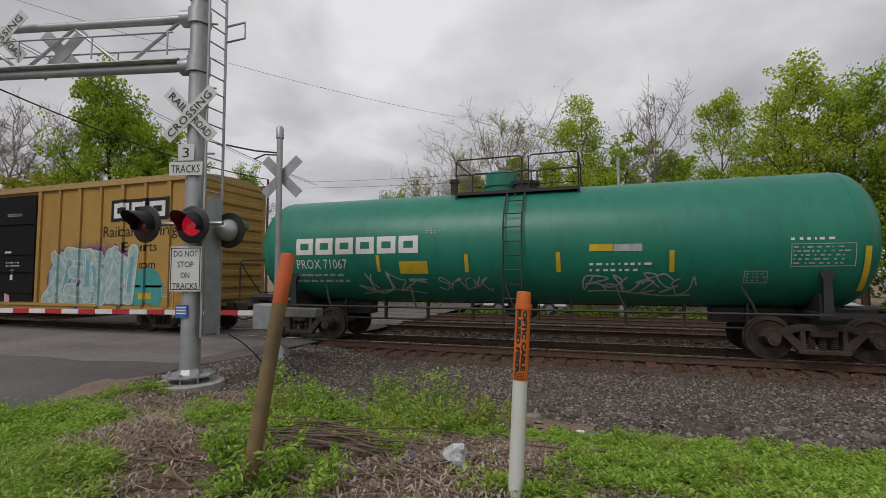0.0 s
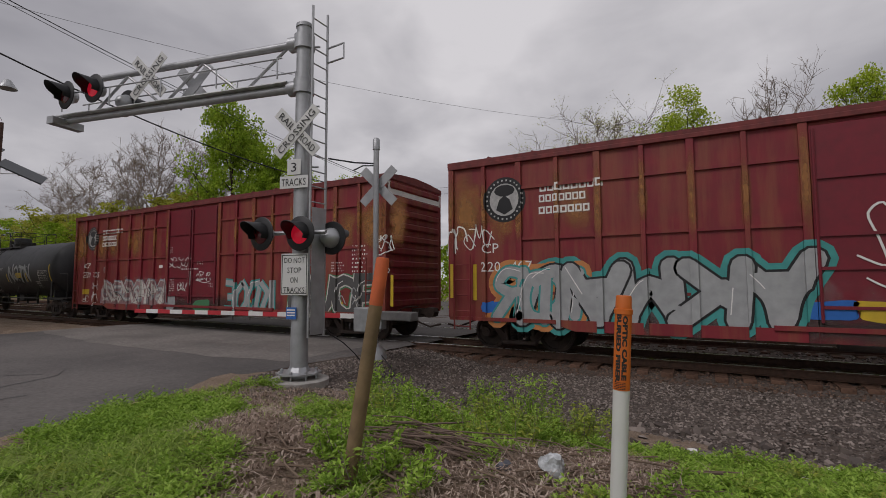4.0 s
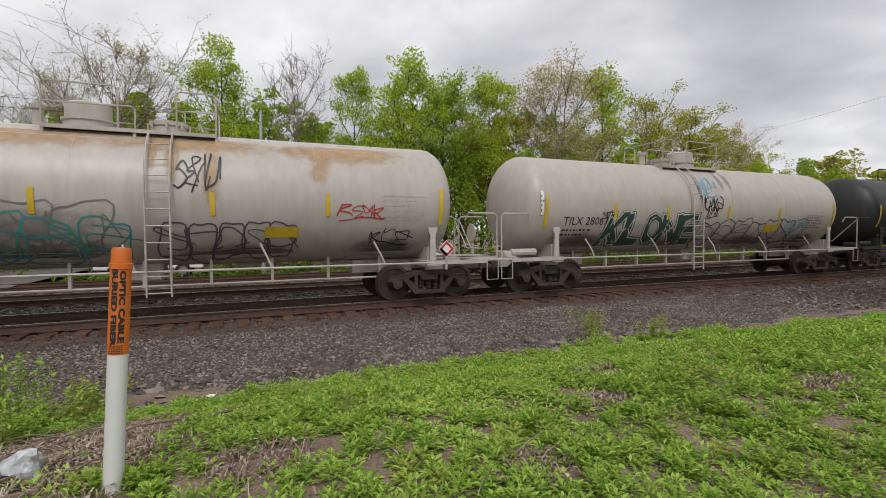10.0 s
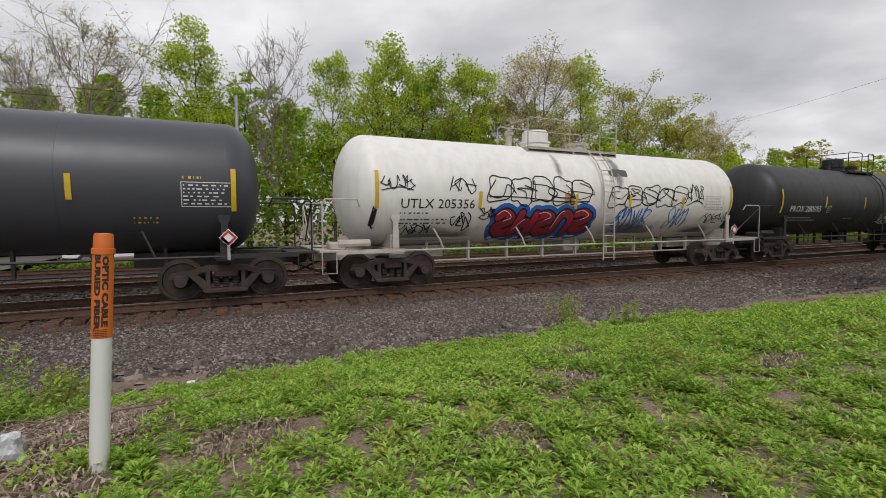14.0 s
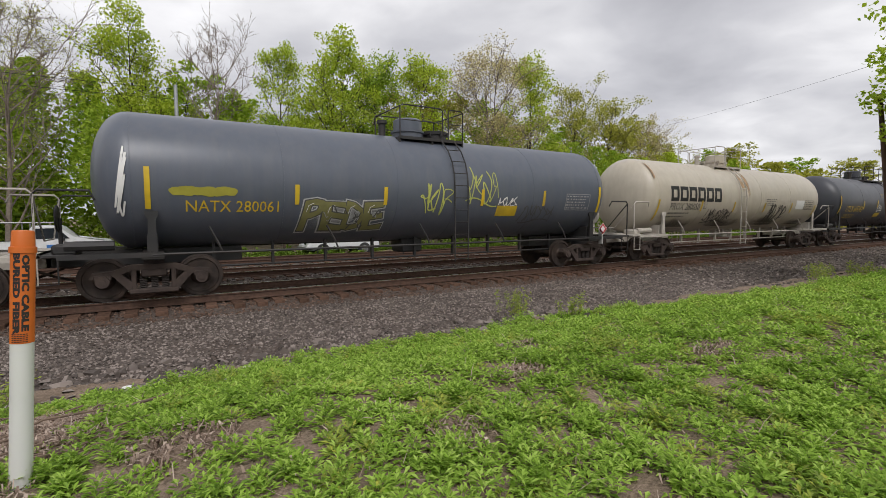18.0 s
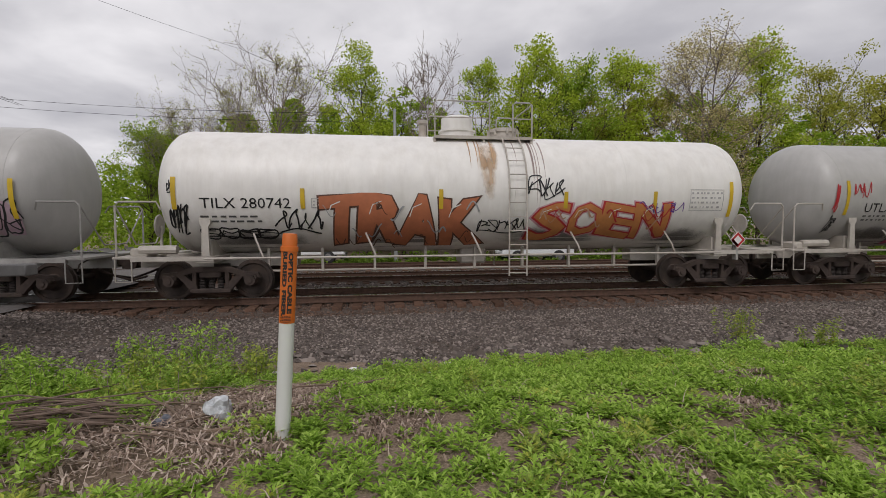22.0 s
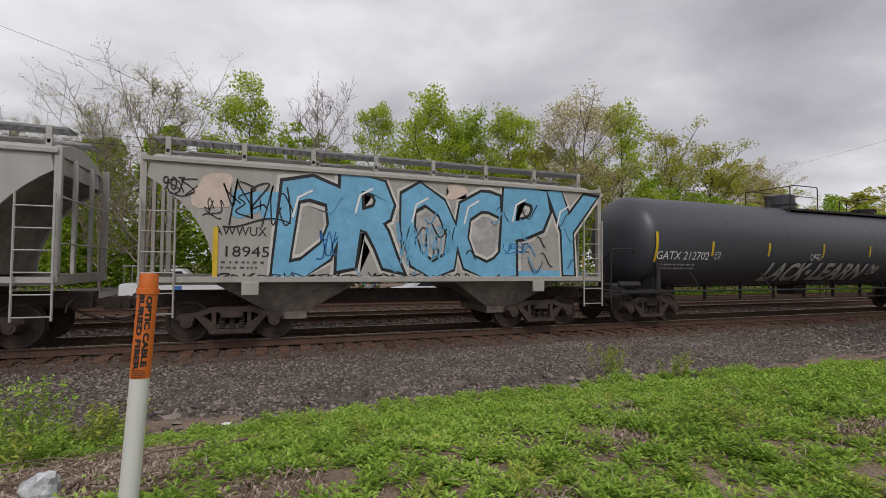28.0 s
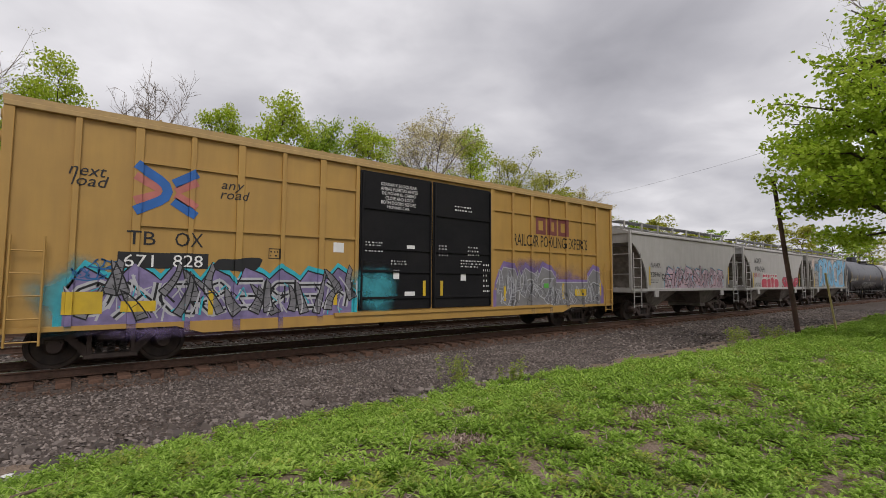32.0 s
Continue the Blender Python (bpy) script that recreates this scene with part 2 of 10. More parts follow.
def thing(name, label, category, loc=(0, 0, 0), rz=0, group="", kind=""):
    ob = new(name)
    ob.empty_display_size = 0.3
    ob.location = loc
    ob.rotation_euler = (0, 0, radians(rz))
    return tagged(ob, label, category, group, kind)


def bulk(name, verts, faces, material, smooth=False):
    me = bpy.data.meshes.new(name)
    me.from_pydata(verts, [], faces)
    if smooth:
        me.polygons.foreach_set("use_smooth", [True] * len(me.polygons))
    me.materials.append(material)
    return me


# ---------------------------------------------------------------- ground, ballast, road, tracks
TRACK_Y = (12.65, 17.05, 21.45)
ROAD_L, ROAD_R = -22.2, -7.7


def smooth(a, b, v):
    t = min(1.0, max(0.0, (v - a) / (b - a)))
    return t * t * (3 - 2 * t)


def road_edge(y):
    """The road's near right-hand edge."""
    return -6.6 - 0.28 * min(max(y, -20), 6) if y < 6 else -8.28 + 0.09 * (min(y, 13) - 6)


def ground_z(x, y):
    bank = -0.24 + 0.67 * smooth(6.7, 2.8, y)
    bank = bank * (1 - 0.45 * smooth(7, 17, x))
    side = smooth(road_edge(y) + 0.2, road_edge(y) + 4.2, x)
    z = bank * side + (-0.045) * (1 - side)
    if road_edge(y) - 0.35 > x > ROAD_L - 0.1:
        z = -0.16
    if y > 6.2:
        flush = smooth(3.4, 0.6, x - road_edge(y)) if y < 11 else 0
        z = (min(z, -0.24) - 0.25 * smooth(6.5, 8.5, y)) * (1 - flush) - 0.09 * flush
    if y > 25:
        z = -0.5
    if x < ROAD_L - 0.3 and y < 8:
        z = -0.05 - 0.3 * smooth(6, 8, y)
    z -= 0.45 * math.exp(-((x + 2.3) / 0.62) ** 2 - ((y - 3.5) / 0.24) ** 2)  # a hollow under the weeds
    near = -9 < y < 7 and -25 < x < 30
    return z + (0.05 * noise.noise((x * 0.9, y * 0.9, 0)) + 0.03 * noise.noise((x * 2.5, y * 2.5, 3)) if near else 0)


M_SOIL = mat("soil", (0.27, 0.205, 0.155), 0.95, var=0.45, scale=45, bump=0.8, bscale=70, dirt=(0.13, 0.095, 0.06), dscale=0.9, damount=0.8, spec=0.1)
M_BALLAST = mat("ballast_bed", (0.112, 0.092, 0.08), 0.95, var=0.45, scale=22, bump=1.0, bscale=28, dirt=(0.085, 0.06, 0.045), dscale=0.35, damount=0.6, spec=0.1)
M_STONE = leaf_mat("ballast_stone", (0.055, 0.044, 0.038), (0.145, 0.118, 0.102), (0.34, 0.285, 0.25), 0.0)
M_STONE_RUST = leaf_mat("rusty_ballast_stone", (0.06, 0.038, 0.028), (0.125, 0.075, 0.052), (0.20, 0.13, 0.095), 0.0)
M_ASPHALT = mat("asphalt", (0.168, 0.154, 0.145), 0.9, var=0.18, scale=14, bump=0.35, bscale=90, dirt=(0.07, 0.066, 0.066), dscale=0.25, damount=0.7, spec=0.2)
M_RAIL = mat("rail_steel", (0.105, 0.06, 0.042), 0.75, 0.3, var=0.3, scale=10)
M_RAILTOP = mat("rail_head", (0.55, 0.54, 0.52), 0.28, 0.9, var=0.1, scale=8)
M_TIE = mat("tie_wood", (0.115, 0.068, 0.048), 0.92, var=0.35, scale=11, bump=0.5, bscale=25, rnd=0.3, spec=0.1)
M_YELLOWLINE = mat("road_paint_yellow", (0.45, 0.36, 0.16), 0.85, var=0.25, scale=12)


def grid_sheet(name, xs, ys, zf, material, label, category):
    verts = [(x, y, zf(x, y)) for y in ys for x in xs]
    w = len(xs)
    faces = [(j * w + i, j * w + i + 1, (j + 1) * w + i + 1, (j + 1) * w + i) for j in range(len(ys) - 1) for i in range(w - 1)]
    return tagged(new(name, bulk(name, verts, faces, material, True)), label, category, kind="structure")


outer = [-2500, -900, -400, -200, -120, -80]
gx = outer[:5] + [-90 + 3 * i for i in range(22)] + [-25 + 0.45 * i for i in range(40)] + [-6.9 + 0.15 * i for i in range(60)] + [2.1 + 0.48 * i for i in range(50)] + [26 + 3 * i for i in range(24)] + [120, 200, 400, 900, 2500]
gy = [-2500, -900, -400, -200, -100, -50, -30, -20, -14] + [-9 + 0.4 * i for i in range(27)] + [1.65 + 0.14 * i for i in range(39)] + [7.2, 7.6, 8.0, 8.4] + [9 + 1.5 * i for i in range(24)] + [50, 70, 120, 250, 600, 2500]
grid_sheet("ground", gx, gy, ground_z, M_SOIL, "brown soil with straw and thin weeds", "ground")


def ballast_z(x, y):
    prof = ((6.1, -0.42), (6.6, -0.27), (8.0, -0.30), (9.6, -0.35), (11.0, -0.34), (11.28, -0.295), (11.42, -0.25), (11.6, -0.225), (14.6, -0.22), (15.1, -0.27), (15.7, -0.22), (18.5, -0.22), (19.4, -0.27), (20.1, -0.22), (22.9, -0.22), (24.5, -0.35), (26, -0.6))
    for (y0, z0), (y1, z1) in zip(prof, prof[1:]):
        if y <= y1:
            z = z0 + (z1 - z0) * max(0, (y - y0)) / (y1 - y0)
            break
    else:
        z = prof[-1][1]
    by_road = smooth(3.4, 0.6, x - road_edge(y)) if y < 11.2 else 0
    if by_road < 1 or x > road_edge(y):
        z += (-0.055 - z) * by_road * (x > road_edge(y) - 0.05)
    return z + 0.025 * noise.noise((x * 1.3, y * 1.3, 7)) * (1 - 0.8 * by_road)


bx = [-320 + 20 * i for i in range(14)] + [-40 + 0.5 * i for i in range(160)] + [40 + 4 * i for i in range(16)] + [110 + 30 * i for i in range(11)]
by = [6.1 + 0.4 * i for i in range(12)] + [10.8, 11.0, 11.2, 11.3, 11.4] + [11.5 + 0.6 * i for i in range(25)]
grid_sheet("ballast", bx, by, ballast_z, M_BALLAST, "grey-brown crushed stone track bed", "ballast")


def stones(name, n, x0, x1, y0, y1, s0, s1, seed, label, stone=None):
    """Crushed stones lying on the bed, as one mass."""
    rg = np.random.default_rng(seed)
    base = np.array([(-1, -.9, -.4), (1, -.8, -.5), (.9, 1, -.4), (-.8, .9, -.5), (-.55, .05, .7), (.5, -.1, .6)])
    faces = ((0, 1, 5, 4), (2, 3, 4, 5), (1, 2, 5), (3, 0, 4))
    px, py = rg.uniform(x0, x1, n), rg.uniform(y0, y1, n)
    keep = np.array([x > road_edge(y) + 0.25 or x < ROAD_L - 0.5 for x, y in zip(px, py)])
    px, py = px[keep], py[keep]
    k = len(px)
    size = rg.uniform(s0, s1, (k, 1, 1)) * rg.uniform(0.6, 1.3, (k, 1, 3))
    v = base[None] * size * rg.uniform(0.7, 1.3, (k, 6, 3))
    a, b = rg.uniform(0, 2 * np.pi, k), rg.uniform(-0.9, 0.9, k)
    ca, sa, cb, sb = np.cos(a)[:, None], np.sin(a)[:, None], np.cos(b)[:, None], np.sin(b)[:, None]
    x, y, z = v[..., 0], v[..., 1], v[..., 2]
    y, z = y * cb - z * sb, y * sb + z * cb
    x, y = x * ca - y * sa, x * sa + y * ca
    pz = np.array([ballast_z(p, q) if q > 6.5 else max(ground_z(p, q), -0.3) for p, q in zip(px, py)])
    v = np.stack([x + px[:, None], y + py[:, None], z + pz[:, None] + size[..., 2] * 0.25], -1).reshape(-1, 3)
    f = [[6 * q + c for c in face] for q in range(k) for face in faces]
    return tagged(new(name, bulk(name, v.tolist(), f, stone or M_STONE)), label, "gravel", kind="stuff")


stones("ballast_stones", 46000, -8, 14, 6.2, 11.0, 0.011, 0.029, 1, "loose grey crushed ballast stones beside the track")
stones("ballast_stones", 10000, 14, 50, 6.0, 11.2, 0.024, 0.05, 2, "loose grey crushed ballast stones farther along the track")
stones("ballast_stones", 5000, -7, 25, 13.6, 16.2, 0.03, 0.05, 3, "loose grey crushed stones between two tracks")
stones("ballast_stones", 7000, -7.6, 24, 10.9, 11.75, 0.014, 0.032, 6, "rust-brown ballast stones at the tie ends", M_STONE_RUST)
stones("ballast_stones", 5000, -7.0, 24, 11.75, 13.4, 0.02, 0.042, 8, "rust-stained ballast stones between the rails", M_STONE_RUST)
stones("ballast_stones", 4200, -7.6, -3.9, 5.0, 6.4, 0.012, 0.03, 9, "loose grey gravel round the signal's footing")
stones("ballast_stones", 3500, -36, -22.6, 5.2, 10.5, 0.03, 0.07, 7, "dark gravel beside the road")
stones("large_stones", 460, -4, 8, 6.1, 7.5, 0.035, 0.085, 4, "larger grey stones along the ballast edge")

# road with its edge, centre line and stop line
ry = [-60, -30, -15, -8] + [-4 + 0.5 * i for i in range(40)] + [17, 20, 24, 30, 45, 80]
verts, faces = [], []
for y in ry:
    e = road_edge(y)
    for k in range(13):
        x = e + (ROAD_L - e) * (0, 0.012, 0.08, 0.17, 0.26, 0.35, 0.45, 0.55, 0.65, 0.75, 0.87, 0.985, 1)[k]
        if k == 0:
            x += 0.12 * noise.noise((0, y * 0.8, 5))
        verts.append((x, y, -0.012 + (0.0 if y > 6 else -0.03 * smooth(6, 0, y)) - (0.06 if k in (0, 12) else 0)))
for j in range(len(ry) - 1):
    for k in range(12):
        a = j * 13 + k
        faces.append((a, a + 13, a + 14, a + 1))
tagged(new("road", bulk("road", verts, faces, M_ASPHALT, True)), "worn grey asphalt road over the level crossing", "road", kind="structure")


def paint(name, pts, width, material, label):
    bm = bmesh.new()
    prev = None
    for x, y, z in pts:
        cur = [bm.verts.new((x - width / 2, y, z)), bm.verts.new((x + width / 2, y, z))]
        if prev:
            bm.faces.new((prev[0], prev[1], cur[1], cur[0]))
        prev = cur
    return tagged(part(name, bm, material), label, "road marking", kind="structure")


for off in (-0.12, 0.12):
    paint("centre_line", [(-14.75 - 0.14 * (y / 5) + off, y, -0.03 + 0.006 * (y > 0)) for y in (-25, -12, -4, 0, 2, 4.5, 5.6)], 0.11, M_YELLOWLINE, "faded yellow centre line on the asphalt")

# lighter worn apron before the rails, and tar seams
M_APRON = mat("worn_apron", (0.235, 0.215, 0.198), 0.92, var=0.2, scale=10, bump=0.35, bscale=80, dirt=(0.12, 0.11, 0.1), dscale=0.5, damount=0.7, spec=0.2)
verts, faces = [], []
for k in range(41):
    x = -22.1 + 13.6 * k / 40
    y0 = 7.25 + 0.012 * (x + 14) ** 2 + 0.25 * noise.noise((x * 0.7, 0, 1))
    verts += [(x, y0, -0.0075), (x, 11.2, -0.0075)]
    if k:
        faces.append((2 * k - 2, 2 * k, 2 * k + 1, 2 * k - 1))
tagged(new("crossing_apron", bulk("crossing_apron", verts, faces, M_APRON)), "paler worn asphalt apron before the rails", "road", kind="structure")
M_TAR = mat("tar", (0.03, 0.029, 0.028), 0.6, var=0.2)
for pts in (((-12.9, 2.7), (-12.6, 3.2), (-12.2, 3.8), (-11.6, 4.3)), ((-10.9, 2.7), (-10.8, 3.3), (-11.0, 3.9), (-11.2, 4.4), (-11.9, 4.8)), ((-9.4, 1.2), (-9.8, 2.2), (-9.7, 3.4))):
    bm = bmesh.new()
    row = []
    for k in range(25):
        q = k / 24 * (len(pts) - 1)
        i = min(len(pts) - 2, int(q))
        x, y = [pts[i][c] + (pts[i + 1][c] - pts[i][c]) * (q - i) for c in (0, 1)]
        wd = 0.02 + 0.012 * noise.noise((k * 0.4, x, 2))
        z = -0.012 - 0.03 * smooth(6, 0, y) + 0.004
        x += 0.05 * noise.noise((k * 0.5, y, 8))
        row.append((bm.verts.new((x - wd, y, z)), bm.verts.new((x + wd, y, z))))
        if k:
            bm.faces.new((row[-2][0], row[-2][1], row[-1][1], row[-1][0]))
    tagged(part("tar_seam", bm, M_TAR), "dark tar-sealed crack in the asphalt", "road marking", kind="structure")

# tracks
tie_bm = bmesh.new()
box(tie_bm, -0.115, 0.115, -1.3, 1.3, -0.36, -0.18, 0.012)
TIE = mesh_of("tie", tie_bm, M_TIE)
rg = random.Random(5)
for k, yc in enumerate(TRACK_Y):
    tr = thing("track_%d" % (k + 1), "railway track of steel rails on weathered wooden ties", "railway track", kind="structure")
    for s in (-0.75, 0.75):
        bm = bmesh.new()
        prism_pts = [(-0.07, -0.172), (0.07, -0.172), (0.07, -0.158), (0.012, -0.14), (0.01, -0.05), (0.036, -0.035), (0.036, -0.006), (-0.036, -0.006), (-0.036, -0.035), (-0.01, -0.05), (-0.012, -0.14), (-0.07, -0.158)]
        a = [bm.verts.new((-320, yc + s + y, z)) for y, z in prism_pts]
        b = [bm.verts.new((430, yc + s + y, z)) for y, z in prism_pts]
        for i in range(len(a)):
            bm.faces.new((a[i], a[(i + 1) % len(a)], b[(i + 1) % len(a)], b[i]))
        rail = part("rail", bm, M_RAIL, tr)
        bm = bmesh.new()
        box(bm, -320, 430, yc + s - 0.034, yc + s + 0.034, -0.007, 0)
        part("rail_head", bm, M_RAILTOP if k != 2 else M_RAIL, rail, "polished steel running surface")
    if k == 0:
        for i in range(260):
            x = -42 + 0.5 * i + rg.uniform(-0.04, 0.04)
            ob = new("tie", TIE)
            ob.parent = tr
            ob.location, ob.rotation_euler = (x, yc + rg.uniform(-0.07, 0.07), rg.uniform(-0.015, 0.005)), (0, 0, rg.uniform(-0.03, 0.03))
        lo = [(-120, -42), (88, 200)]
    else:
        lo = [(-120, 200)]
    bm = bmesh.new()
    for x0, x1 in lo:
        x = x0
        while x < x1:
            dy = rg.uniform(-0.06, 0.06)
            box(bm, x - 0.115, x + 0.115, yc - 1.3 + dy, yc + 1.3 + dy, -0.36, -0.19)
            x += 0.52
    tagged(part("ties", bm, M_TIE, tr), kind="stuff")

# ---------------------------------------------------------------- railway cars
M_TRUCK = mat("truck_steel", (0.058, 0.042, 0.036), 0.85, 0.2, var=0.4, scale=5, dirt=(0.10, 0.07, 0.05), dscale=1.6, damount=0.5)
M_WHEEL = mat("wheel_steel", (0.05, 0.038, 0.032), 0.7, 0.4, var=0.4, scale=4, dirt=(0.10, 0.06, 0.04), dscale=2, damount=0.6)
M_SPRING = mat("spring_steel", (0.06, 0.05, 0.045), 0.7, 0.3, var=0.3)
M_YELLOW = mat("reflective_yellow", (0.62, 0.42, 0.02), 0.5, var=0.12, scale=4, dirt=(0.3, 0.2, 0.05), damount=0.5)
M_WHITE = mat("paint_white", (0.75, 0.74, 0.71), 0.5, var=0.06)
M_BLACK = mat("paint_black", (0.012, 0.012, 0.013), 0.45, var=0.2)
M_GREYTXT = mat("paint_grey_faded", (0.42, 0.41, 0.40), 0.6, var=0.2, scale=9)
M_GRATE = mat("galvanised_grating", (0.25, 0.25, 0.25), 0.5, 0.7, var=0.2)
M_DARKSTEEL = mat("coupler_steel", (0.05, 0.035, 0.028), 0.85, 0.3, var=0.4)

# one wheelset, side frame and bolster serve every car
bm = bmesh.new()
tube(bm, (0, -0.98, 0), (0, 0.98, 0), 0.08, n=12)
for s in (-1, 1):
    lathe(bm, [(s * y, r) for y, r in ((0.68, 0.475), (0.715, 0.482), (0.72, 0.457), (0.82, 0.45), (0.822, 0.385), (0.79, 0.37), (0.77, 0.2), (0.83, 0.14), (0.9, 0.13))], "y", 22)
    for k in range(3):
        a = k * 2 * math.pi / 3
        tube(bm, (0.09 * math.cos(a), s * 0.9, 0.09 * math.sin(a)), (0.09 * math.cos(a), s * 0.925, 0.09 * math.sin(a)), 0.02, n=6)
WHEELSET = mesh_of("wheelset", bm, M_WHEEL)
bm = bmesh.new()
top = [(-1.12, 0.52), (-1.06, 0.64), (-0.74, 0.66), (-0.42, 0.78), (0.42, 0.78), (0.74, 0.66), (1.06, 0.64), (1.12, 0.52), (0.98, 0.52), (0.7, 0.55), (0.4, 0.66), (-0.4, 0.66), (-0.7, 0.55), (-0.98, 0.52)]
prism(bm, top, -0.08, 0.08)
prism(bm, [(-0.72, 0.56), (-0.58, 0.6), (-0.3, 0.34), (-0.3, 0.2), (-0.42, 0.2)], -0.07, 0.07)
prism(bm, [(0.72, 0.56), (0.42, 0.2), (0.3, 0.2), (0.3, 0.34), (0.58, 0.6)], -0.07, 0.07)
box(bm, -0.45, 0.45, -0.11, 0.11, 0.17, 0.27, 0.02)
for s in (-1, 1):
    box(bm, s * 0.36 - 0.045, s * 0.36 + 0.045, -0.075, 0.075, 0.25, 0.7, 0.01)
    box(bm, s * 0.89 - 0.15, s * 0.89 + 0.15, -0.11, 0.1, 0.47, 0.6, 0.02)
    tube(bm, (s * 0.89, -0.16, 0.46), (s * 0.89, 0.1, 0.46), 0.12, 0.135, n=14)
    tube(bm, (s * 0.89, -0.185, 0.46), (s * 0.89, -0.16, 0.46), 0.06, n=10)
SIDEFRAME = mesh_of("side_frame", bm, M_TRUCK)
bm = bmesh.new()
box(bm, -0.24, 0.24, -1.12, 1.12, 0.52, 0.68, 0.03)
lathe(bm, [(0.66, 0.3), (0.8, 0.3)], "z", 16)
TRUCKMESH = mesh_of("truck", bm, M_TRUCK)
bm = bmesh.new()
for dx in (-0.2, 0, 0.2):
    lathe(bm, [(0.27 + i * 0.0185, 0.055 if i % 2 else 0.082) for i in range(15)], "z", 7, (dx, 0, 0))
SPRINGS = mesh_of("springs", bm, M_SPRING)
WHEELSETS = []


def add_truck(car, x):
    t = part("truck", TRUCKMESH, None, car, loc=(x, 0, 0))
    for s in (-1, 1):
        part("side_frame", SIDEFRAME, None, t, loc=(0, s * 1.0, 0))
        tagged(part("spring_nest", SPRINGS, None, t, loc=(0, s * 0.98, 0)), kind="stuff")
        w = part("wheelset", WHEELSET, None, t, loc=(s * 0.89, 0, 0.46))
        WHEELSETS.append((w, car, s * 0.89))


bm = bmesh.new()
box(bm, -0.6, 0.05, -0.09, 0.09, 0.76, 0.94, 0.02)
prism(bm, [(0.0, 0.7), (0.16, 0.68), (0.3, 0.72), (0.34, 0.85), (0.28, 0.97), (0.1, 0.99), (0, 0.95)], -0.16, 0.13)
pipe(bm, [(-0.5, -0.3, 0.72), (-0.1, -0.32, 0.55), (0.25, -0.26, 0.42), (0.55, -0.1, 0.5)], 0.028)
pipe(bm, [(-0.35, 0, 1.0), (-0.35, -0.7, 1.02), (-0.3, -1.3, 0.9), (-0.3, -1.38, 0.75)], 0.016)
COUPLER = mesh_of("coupler", bm, M_DARKSTEEL)
CARS = []


def new_car(name, label, category, centre):
    c = thing(name, label, category, (centre, TRACK_Y[0], 0))
    CARS.append((c, centre))
    return c


def couplers(car, x):
    part("coupler", COUPLER, None, car, loc=(x, 0, 0))
    o = part("coupler", COUPLER, None, car, loc=(-x, 0, 0))
    o.rotation_euler = (0, 0, math.pi)


def surface(car_r=None, zc=0, ribs=(), flat=1.6):
    """How far the near side stands out at a place: a drum, or a flat side with ribs (x0, x1, depth)."""
    def f(x, z):
        if car_r:
            return -math.sqrt(max(0.01, car_r * car_r - (z - zc) ** 2))
        for x0, x1, d in ribs:
            if x0 - 0.002 <= x <= x1 + 0.002:
                return -flat - d
        return -flat
    f.ribs = ribs
    f.step = 0.12 if car_r else 0
    return f


def drape(bm, surf, lift):
    """Lays a flat x-z drawing (y ignored) onto a car's side."""
    if surf.step:
        zs = [v.co.z for v in bm.verts]
        z = math.ceil(min(zs) / surf.step) * surf.step
        while z < max(zs):
            bmesh.ops.bisect_plane(bm, geom=list(bm.verts) + list(bm.edges) + list(bm.faces), plane_co=(0, 0, z), plane_no=(0, 0, 1))
            z += surf.step
    if surf.ribs:
        xs = [v.co.x for v in bm.verts]
        lo, hi = min(xs), max(xs)
        for x0, x1, d in surf.ribs:
            for c in (x0 - 0.006, x0, x1, x1 + 0.006):
                if lo < c < hi:
                    bmesh.ops.bisect_plane(bm, geom=list(bm.verts) + list(bm.edges) + list(bm.faces), plane_co=(c, 0, 0), plane_no=(1, 0, 0))
    for v in bm.verts:
        v.co.y = surf(v.co.x, v.co.z) - lift - v.co.y
    return bm


def text_bm(s, size, x, z, align="LEFT", width=None, shear=0.0, fat=0.0):
    """Lettering in the built-in font, with its lower left corner at (x, z); width squeezes it to that length."""
    cu = bpy.data.curves.new("lettering", "FONT")
    cu.body, cu.size, cu.align_x, cu.resolution_u, cu.shear, cu.offset = s, size / 0.72, align, 2, shear, fat
    ob = bpy.data.objects.new("lettering", cu)
    me = bpy.data.meshes.new_from_object(ob)
    bpy.data.objects.remove(ob)
    bpy.data.curves.remove(cu)
    bm = bmesh.new()
    bm.from_mesh(me)
    bpy.data.meshes.remove(me)
    xs = [v.co.x for v in bm.verts] or [0, 1]
    k = width / (max(xs) - min(xs)) if width else 1
    for v in bm.verts:
        v.co = Vector((x + v.co.x * k, 0, z + v.co.y))
    return bm


def rects_bm(rects):
    bm = bmesh.new()
    for x0, x1, z0, z1 in rects:
        bm.faces.new([bm.verts.new(p) for p in ((x0, 0, z0), (x1, 0, z0), (x1, 0, z1), (x0, 0, z1))])
    return bm


def poly_bm(polys):
    bm = bmesh.new()
    for p in polys:
        k = 0.0004 * (len(bm.faces) % 9)
        bm.faces.new([bm.verts.new((x, k, z)) for x, z in p])
    bmesh.ops.triangulate(bm, faces=bm.faces)
    return bm


def decal(car, name, bm, material, surf, lift=0.006, label=""):
    return part(name, drape(bm, surf, lift), material, car, label)


